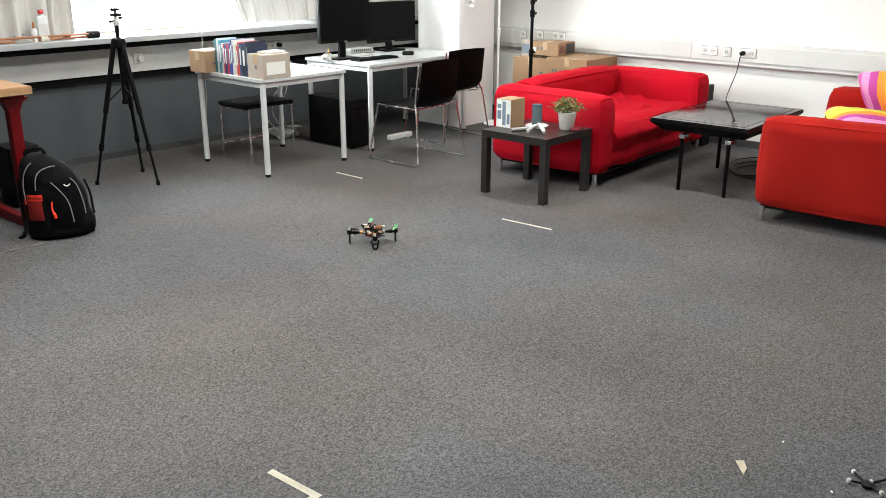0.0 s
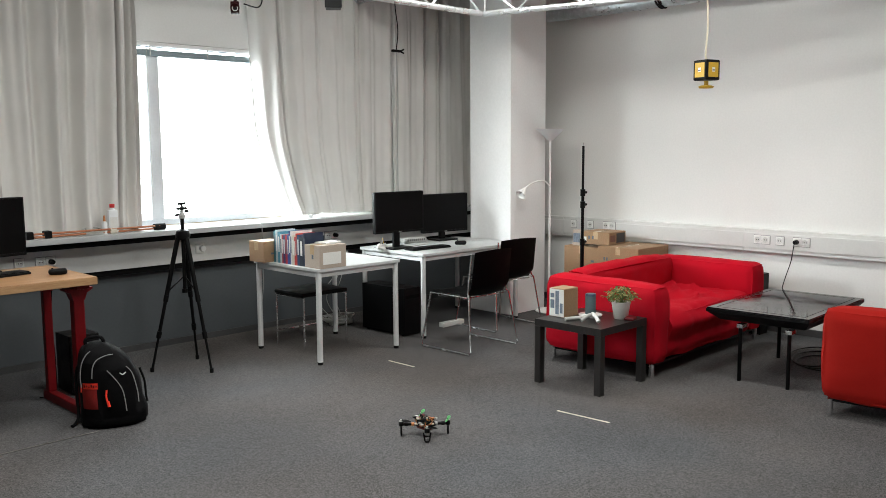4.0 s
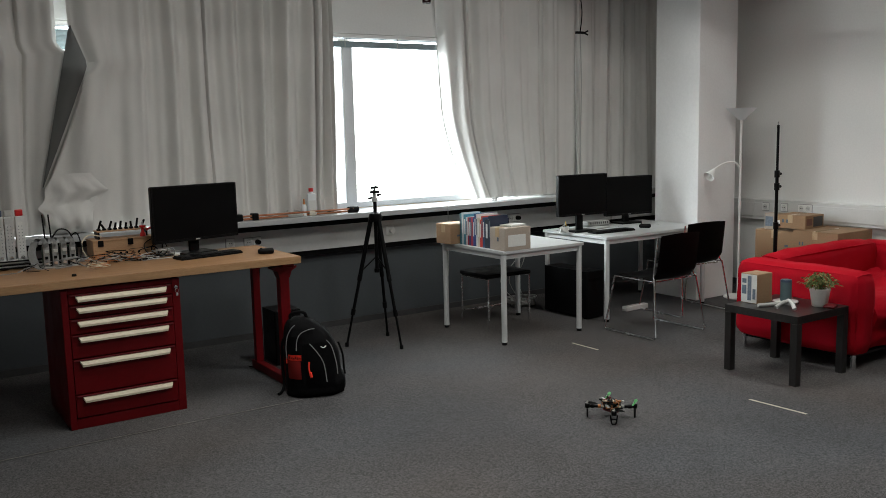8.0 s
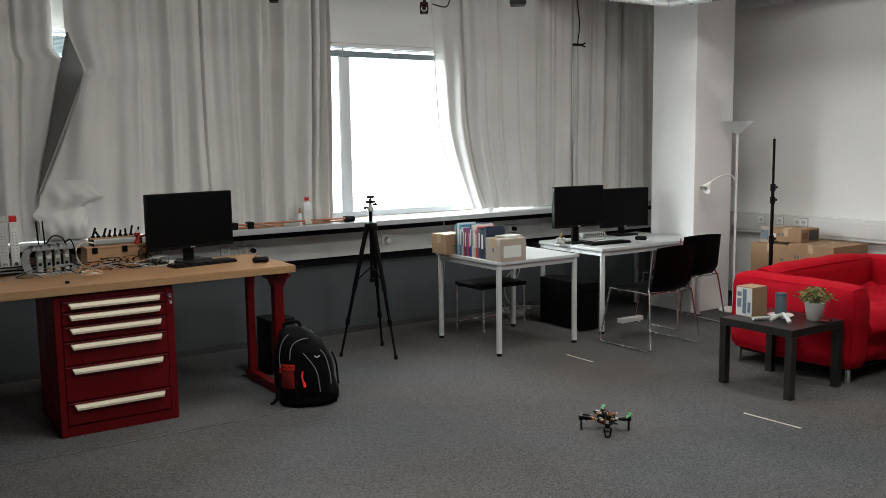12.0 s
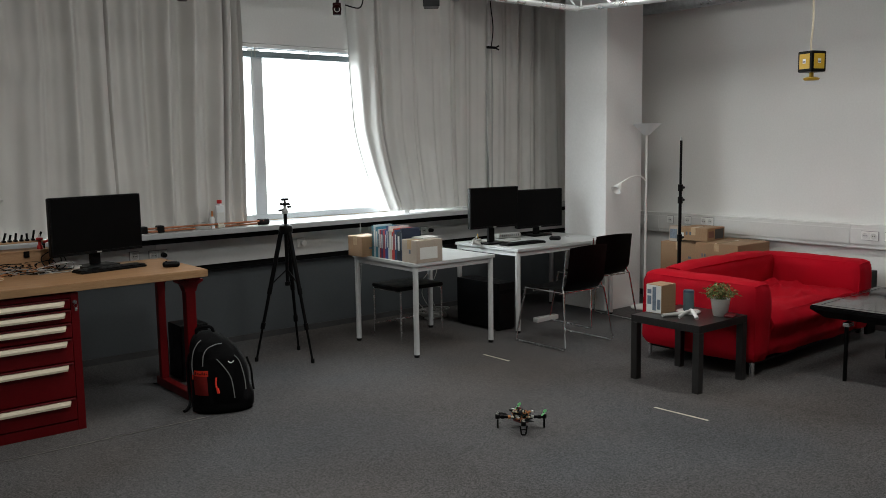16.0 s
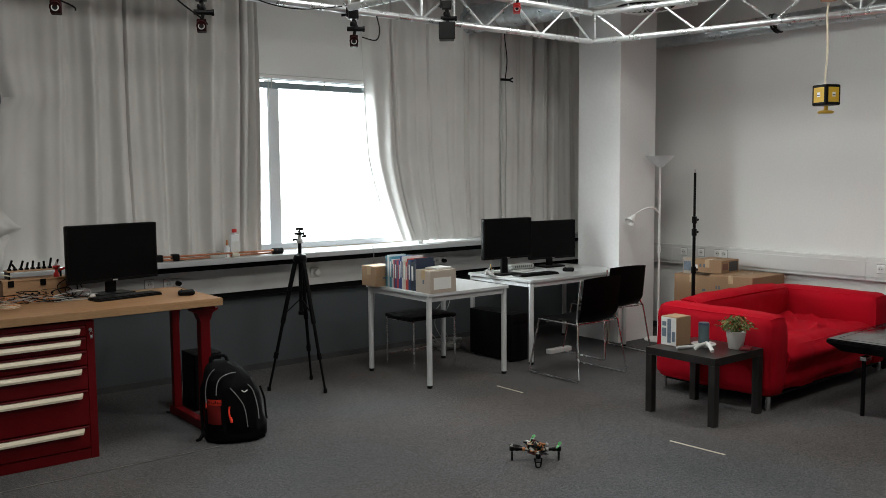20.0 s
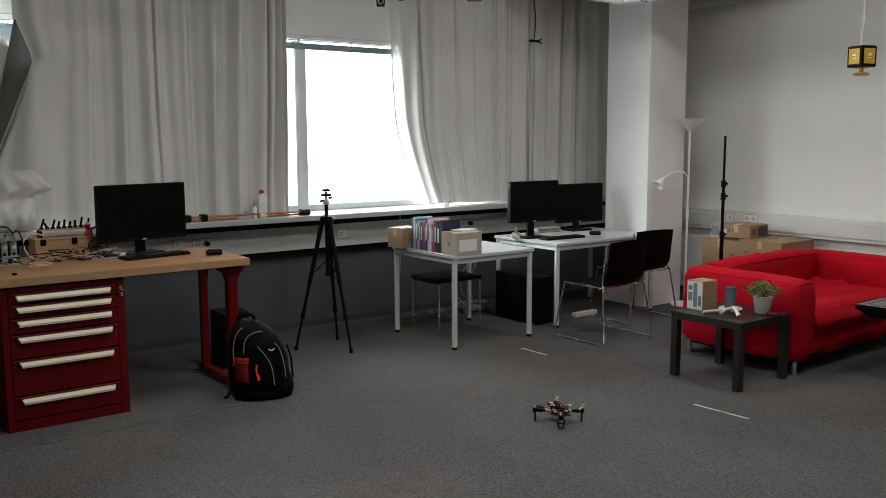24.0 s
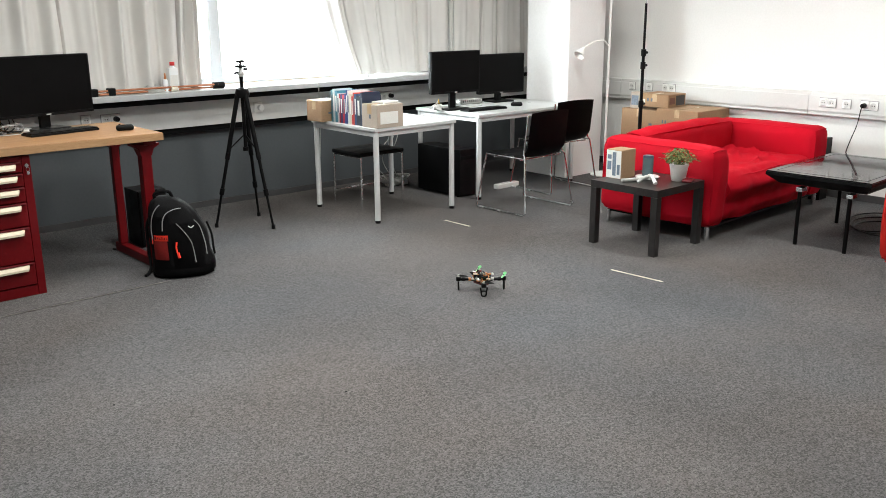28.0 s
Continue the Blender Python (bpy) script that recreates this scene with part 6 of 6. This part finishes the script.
duct([(5.62, 6.78, 3.12), (5.80, 5.36, 3.12)], 0.125, "round galvanised duct over the desk", 0.17)
duct([(7.40, 5.75, 2.965), (7.40, -3.4, 2.965)], 0.075, "round galvanised duct along the white wall", 0.22)
strap = thing("duct_strap", "black strap round the galvanised duct", "strap", (7.40, 4.40, 2.965))
for dy in (0, 0.03):
    part("band", tube([(0.083 * math.cos(a), dy + 0.03 * math.sin(a), 0.083 * math.sin(a)) for a in np.linspace(0, 6.28, 22)[:-1]], 0.009, 6, True), BLACK, strap, smooth=True)
vent = thing("air_diffuser", "white square air outlet with a round swirl grille", "air vent", (6.17, 4.90, 3.05), kind="structure")
part("box", solid(-0.31, 0.31, -0.31, 0.31, 0.0, 0.30, 0.004), WALL, vent)
# Flat black disc paints the recess's shade behind the vanes.
part("recess", lathe([(0, -0.001), (0.225, -0.001), (0.24, -0.006), (0.25, -0.001)], 32), SLOT_SHADE, vent, "black disc painting the shade of the round recess", True)
for k in range(24):
    a = 2 * math.pi * k / 24
    vane = solid(0.06, 0.215, -0.010, 0.010, -0.012, -0.009)
    move(vane, pose(0, 0, 0, 0, 0, math.degrees(a)) @ pose(0, 0, 0, 25))
    part("vane", vane, TRUSS, vent)
part("stub", solid(-0.37, -0.31, -0.05, 0.31, 0.0, 0.22, 0.004), DUCT, vent)


def tracking_camera(place, turn, label, scale_by=1.0, body=CAMERA_RED, square=False):
    tc = thing("tracking_camera", label, "camera", place, turn, group="tracking cameras on the truss")
    tc.scale = (scale_by,) * 3
    part("clamp", solid(-0.035, 0.035, -0.03, 0.03, 0.150, 0.212, 0.008), BLACK, tc)
    part("arm", rod((0, 0, 0.15), (0.02, 0, 0.09), 0.014), BLACK, tc)
    part("joint", rod((-0.045, 0, 0.085), (0.06, 0, 0.085), 0.016), BLACK, tc)
    part("pivot", lathe([(0, 0.100), (0.022, 0.102), (0.026, 0.115), (0.022, 0.132), (0, 0.134)], 14), BLACK, tc, smooth=True)
    part("clamp_jaw", solid(-0.050, -0.0355, -0.022, 0.022, 0.162, 0.226, 0.005), BLACK, tc)
    part("clamp_screw", rod((-0.050, 0, 0.180), (-0.082, 0, 0.176), 0.009), BLACK, tc)
    part("knob", rod((0.06, 0, 0.085), (0.075, 0, 0.085), 0.020), BLACK, tc)
    part("stem", rod((0.012, 0, 0.085), (0, 0, 0.035), 0.011), BLACK, tc)
    if square:
        part("housing", solid(-0.055, 0.055, -0.10, 0.05, -0.075, 0.040, 0.008), BLACK, tc)
        part("hood", solid(-0.060, 0.060, -0.115, -0.1005, -0.080, 0.045, 0.004), BLACK, tc)
    else:
        part("housing", solid(-0.028, 0.028, -0.05, 0.03, -0.035, 0.040, 0.008), body, tc, "dark red housing")
        ring = part("lens_barrel", rod((0, -0.052, 0), (0, -0.07, -0.008), 0.030, seg=20), body, tc, smooth=True)
        part("lens_ring", tube([(0.017 * math.cos(a), -0.072, -0.009 + 0.017 * math.sin(a)) for a in np.linspace(0, 6.28, 18)[:-1]], 0.0028, 6, True), CABLE_GREY, ring, smooth=True)
        part("lens", rod((0, -0.0695, -0.008), (0, -0.0725, -0.008), 0.012), BLACK, ring)
    return tc


tracking_camera((1.45, 5.12, 2.56), -20, "small dark red tracking camera under the truss")
tracking_camera((2.28, 5.12, 2.54), -25, "small dark red tracking camera clamped under the truss")
tracking_camera((3.37, 5.13, 2.545), -32, "small dark red tracking camera at a truss joint")
tracking_camera((4.19, 5.14, 2.70), -38, "square black camera under the truss", square=True)
tracking_camera((4.86, 5.10, 2.92), -42, "bright red tracking camera above the truss", body=RED_PLASTIC)
for x, z, sag in ((1.6, 2.74, 0.5), (2.36, 2.74, 0.25), (3.42, 2.73, 0.2)):
    lead = thing("camera_cable", "thin black cable looping from a tracking camera", "cable", (x, 5.10, z))
    part("cord", tube(curve([(-0.10 - sag, 0.0, 0.06), (-0.10 - sag * 0.6, -0.02, -0.06), (-0.10, -0.03, -0.16), (-0.06, -0.02, -0.19)] if x < 3 else [(0.12, 0, 0.0), (0.13, -0.02, -0.10), (0.09, -0.03, -0.17), (-0.02, -0.03, -0.16)]), 0.005, 6), BLACK, lead, smooth=True)
sling = thing("truss_cable", "black cable strung under the truss", "cable", (2.45, 5.08, 2.74))
part("cord", tube(curve([(0, 0, 0.05), (0.25, 0, -0.02), (0.5, 0, -0.03), (0.8, 0, 0.02)]), 0.004, 6), BLACK, sling, smooth=True)

lant = thing("hanging_beacon", "black and yellow cube beacon hanging on a cord", "beacon", (6.22, 3.295, 2.055), 73)
part("cube", solid(-0.068, 0.068, -0.068, 0.068, 0.055, 0.205, 0.012), BLACK, lant, "black cube frame")
for k in range(4):
    p = solid(-0.048, 0.048, -0.0705, -0.0665, 0.078, 0.184, 0.002)
    face = part("panel", move(p, pose(0, 0, 0, 0, 0, 90 * k)), YELLOW, lant, "yellow panel")
    bm = solid(-0.014, 0.014, -0.0722, -0.0706, 0.116, 0.148)
    part("sticker", move(bm, pose(0, 0, 0, 0, 0, 90 * k)), PAPER, face)
    bm = solid(-0.012, 0.012, -0.0735, -0.0723, 0.124, 0.132)
    part("sticker_bar", move(bm, pose(0, 0, 0, 0, 0, 90 * k)), INK, face)
part("spindle", rod((0, 0, 0.02), (0, 0, 0.0545), 0.016), YELLOW, lant)
part("foot_ring", lathe([(0, 0.0), (0.050, 0.0), (0.058, 0.012), (0.040, 0.020), (0, 0.022)], 20), YELLOW, lant, smooth=True)
part("cord", tube(curve([(0, 0, 0.205), (0.015, 0, 0.25), (0.0, 0.0, 0.45), (0.012, 0, 0.70), (0.0, 0, 0.78)]), 0.007, 6), HANDLE, lant, "cream cord", True)
part("top_pulley", lathe([(0, 0.80), (0.055, 0.80), (0.065, 0.83), (0.055, 0.86), (0, 0.86)], 18), COPPER, lant, "orange pulley at the truss", True)


# Housing of an added overhead light that stays out of view.
def added_ceiling_light(x, y):
    cl = thing("added_ceiling_light", "white louvred ceiling light on thin rods, unseen and added to light the room", "ceiling light", (x, y, 3.27), group="office ceiling lights")
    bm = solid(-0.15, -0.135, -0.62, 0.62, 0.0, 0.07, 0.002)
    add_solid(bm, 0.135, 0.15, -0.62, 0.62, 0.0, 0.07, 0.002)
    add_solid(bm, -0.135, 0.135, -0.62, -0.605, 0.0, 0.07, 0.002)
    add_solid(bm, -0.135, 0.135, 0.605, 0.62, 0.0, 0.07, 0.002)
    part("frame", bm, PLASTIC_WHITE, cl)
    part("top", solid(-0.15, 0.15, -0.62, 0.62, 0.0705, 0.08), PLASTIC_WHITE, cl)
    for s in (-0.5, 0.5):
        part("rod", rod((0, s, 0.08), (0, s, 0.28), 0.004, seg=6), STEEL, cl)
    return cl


for x, y in ADDED_CEILING_LIGHTS:
    added_ceiling_light(x, y)

# ---- on the carpet ----
def floor_tape(a, b, width, label, mat=MASKING):
    a, b = Vector((*a, 0)), Vector((*b, 0))
    way = (b - a).normalized()
    side = Vector((-way.y, way.x, 0)) * width / 2
    tp = thing("floor_tape", label, "tape", tuple(a), group="tape strips on the carpet")
    n = 14
    bm = bmesh.new()
    rows = []
    for k in range(n + 1):
        p = (b - a) * (k / n)
        j = 0.0012 * noise.noise(Vector((k * 0.9, width * 90, a.x)))
        rows.append((bm.verts.new(p + side * (1 + j * 60) + Vector((0, 0, 0.0022 + j * 0.3))), bm.verts.new(p - side * (1 - j * 60) + Vector((0, 0, 0.0022 - j * 0.3)))))
    for p, q in zip(rows, rows[1:]):
        bm.faces.new((p[0], p[1], q[1], q[0]))
    bmesh.ops.solidify(bm, geom=list(bm.faces), thickness=0.001)
    part("strip", bm, mat, tp)
    return tp


floor_tape((4.536, 4.985), (4.540, 4.700), 0.020, "short strip of pale masking tape on the carpet")
floor_tape((4.410, 3.262), (4.434, 2.892), 0.020, "strip of pale masking tape near the side table")
floor_tape((1.636, 2.047), (1.648, 1.814), 0.027, "strip of pale masking tape on open carpet")
floor_tape((1.6345, 1.8265), (1.50, 1.832), 0.026, "short strip of pale masking tape turning a corner")
SEAM = material("worn_seam", (0.25, 0.235, 0.215), 0.9, vary=0.35, scale=14, fine=90, bump=0.3)
floor_tape((0.30, 4.945), (2.25, 4.945), 0.014, "faint worn tape line in front of the workbench", SEAM)
scrap = thing("paper_scrap", "torn cream paper scrap on the carpet", "paper", (2.69, 0.905, 0.0), 0)
bm = bmesh.new()
vs = [bm.verts.new(p) for p in ((0.023, 0.033, 0.004), (0.032, 0.008, 0.010), (0.007, -0.015, 0.004), (-0.039, -0.023, 0.003), (-0.030, -0.009, 0.008))]
bm.faces.new(vs)
bmesh.ops.solidify(bm, geom=list(bm.faces), thickness=0.001)
part("scrap", bm, HANDLE, scrap)
for k, (x, y) in enumerate(((2.943, 0.867), (2.75, 0.636), (1.30, 3.45), (0.95, 1.9), (2.10, 2.90))):
    crumb = thing("paper_crumb", "tiny pale paper crumb on the carpet" if k < 2 else "tiny dark crumb on the carpet", "crumb", (x, y, 0.0), 40 * k)
    part("crumb", soft_box((0.010, 0.006, 0.005), 0.002, 2), PAPER if k < 2 else RUBBER, crumb)
wand = thing("marker_wand", "black wire cross with small grey marker balls", "marker wand", (2.852, 0.560, 0.0), 0)
part("hub", lathe([(0, 0), (0.018, 0.002), (0.020, 0.014), (0, 0.018)], 12), BLACK, wand, smooth=True)
for k, (x, y) in enumerate(((0.042, 0.057), (-0.020, 0.052), (0.018, -0.004), (0.085, -0.045), (-0.025, -0.048))):
    arm = part("arm", rod((0, 0, 0.010), (x, y, 0.012), 0.004, seg=8), BLACK, wand)
    part("marker", lathe([(0, 0.003), (0.006, 0.005), (0.0085, 0.012), (0.006, 0.019), (0, 0.021)], 12, (x, y, 0)), CABLE_GREY, arm, "small grey marker ball", True)


# ---- the drone, landed on the carpet ----
drone = thing("quadcopter", "small four-rotor drone with green propellers on the carpet", "drone", (3.525, 3.53, 0.0))
ARMS = ((-0.083, -0.108, False), (0.083, 0.108, True), (-0.102, 0.086, False), (0.102, -0.086, True))
part("lower_plate", move(soft_box((0.085, 0.11, 0.006), 0.0025, 4), Matrix.Translation((0, 0, 0.060))), BLACK, drone)
part("upper_plate", move(soft_box((0.070, 0.09, 0.005), 0.002, 4), Matrix.Translation((0, 0, 0.092))), BLACK, drone, "black upper plate")
part("battery", solid(-0.022, 0.022, -0.045, 0.045, 0.036, 0.0565, 0.005), RED_DARK, drone, "dark red battery pack")
part("flight_board", solid(-0.024, 0.024, -0.028, 0.028, 0.068, 0.078, 0.002), BOARD, drone, "green circuit board")
for x in (-0.028, 0.028):
    for y in (-0.036, 0.036):
        part("standoff", rod((x, y, 0.063), (x, y, 0.090), 0.003, seg=8), COPPER, drone)
bits = random.Random(21)
for k in range(22):
    dx, dy, dz = bits.uniform(-0.045, 0.045), bits.uniform(-0.055, 0.055), bits.choice((0.064, 0.070, 0.095))
    sx, sy, sz = bits.uniform(0.004, 0.011), bits.uniform(0.004, 0.012), bits.uniform(0.004, 0.011)
    part("component", solid(dx - sx, dx + sx, dy - sy, dy + sy, dz, dz + sz, 0.001), bits.choice((BLACK, BLACK, BLACK, COPPER, COPPER, HANDLE, PLASTIC_WHITE, RED_DARK)), drone)
for k in range(12):
    a = bits.uniform(0, 6.28)
    pts = [(0.03 * math.cos(a), 0.04 * math.sin(a), 0.066), (0.05 * math.cos(a + 0.5), 0.06 * math.sin(a + 0.5), bits.uniform(0.075, 0.10)), (0.03 * math.cos(a + 1.1), 0.05 * math.sin(a + 1.1), bits.uniform(0.08, 0.105)), (0.02 * math.cos(a + 2), 0.03 * math.sin(a + 2), 0.094)]
    part("wire", tube(curve(pts), 0.0022, 5), bits.choice((BLACK, BLACK, COPPER, RED_DARK, HANDLE)), drone, smooth=True)
for y in (-0.025, 0.025):
    part("antenna_loop", tube([(0.0 + 0.012 * math.cos(a), y + 0.020 * math.cos(a), 0.106 + 0.010 * math.sin(a)) for a in np.linspace(0, 6.28, 15)[:-1]], 0.003, 6, True), BLACK, drone, "black loop on the upper plate", True)
for x, y, green in ARMS:
    arm = part("arm", rod((x * 0.15, y * 0.15, 0.064), (x, y, 0.066), 0.0085, seg=10), BLACK, drone, "black tube arm", True)
    part("sleeve", rod((x * 0.44, y * 0.44, 0.0645), (x * 0.56, y * 0.56, 0.065), 0.0110, seg=10), CABLE_GREY if green else COPPER, arm, "speed controller sleeve", True)
    part("collar", rod((x * 0.72, y * 0.72, 0.065), (x * 0.86, y * 0.86, 0.0655), 0.0120, seg=10), BLACK, arm, smooth=True)
    part("motor", lathe([(0, 0.058), (0.015, 0.058), (0.0155, 0.078), (0.011, 0.083), (0, 0.084)], 16, (x, y, 0)), BLACK, arm, "black motor", True)
    part("motor_cap", lathe([(0.011, 0.0835), (0.0115, 0.0865), (0, 0.0875)], 14, (x, y, 0)), CABLE_GREY, arm, smooth=True)
    out = Vector((x, y, 0)).normalized()
    cross = Vector((-out.y, out.x, 0))
    c = Vector((x, y, 0))
    leg_pts = [c + cross * 0.020 + Vector((0, 0, 0.058)), c + cross * 0.013 + Vector((0, 0, 0.012)), c + cross * 0.008 + Vector((0, 0, 0.005)), c - cross * 0.008 + Vector((0, 0, 0.005)), c - cross * 0.013 + Vector((0, 0, 0.012)), c - cross * 0.020 + Vector((0, 0, 0.058))]
    leg = part("landing_leg", tube(leg_pts, 0.0048, 6), BLACK, arm, "bent black landing leg", True)
    part("leg_brace", rod(c + cross * 0.016 + Vector((0, 0, 0.034)), c - cross * 0.016 + Vector((0, 0, 0.034)), 0.0035, seg=6), BLACK, leg)
    spin = 0.6 if green else 1.9
    prop = bmesh.new()
    for s in (0, math.pi):
        c2, s2 = math.cos(spin + s), math.sin(spin + s)
        ring = []
        for q, (d, w, tilt) in enumerate(((0.004, 0.004, 0.002), (0.025, 0.0095, 0.004), (0.045, 0.0085, 0.003), (0.064, 0.004, 0.001))):
            for e in (-1, 1):
                ring.append(prop.verts.new((x + d * c2 - e * w * s2, y + d * s2 + e * w * c2, 0.090 + e * tilt)))
        for q in range(3):
            prop.faces.new((ring[2 * q], ring[2 * q + 1], ring[2 * q + 3], ring[2 * q + 2]))
    bmesh.ops.solidify(prop, geom=list(prop.faces), thickness=0.0012)
    part("propeller", prop, PROP if green else BLACK, arm, "green two-blade propeller" if green else "black two-blade propeller")
    part("spinner", lathe([(0, 0.087), (0.006, 0.087), (0.006, 0.094), (0, 0.098)], 10, (x, y, 0)), PROP if green else CABLE_GREY, arm)
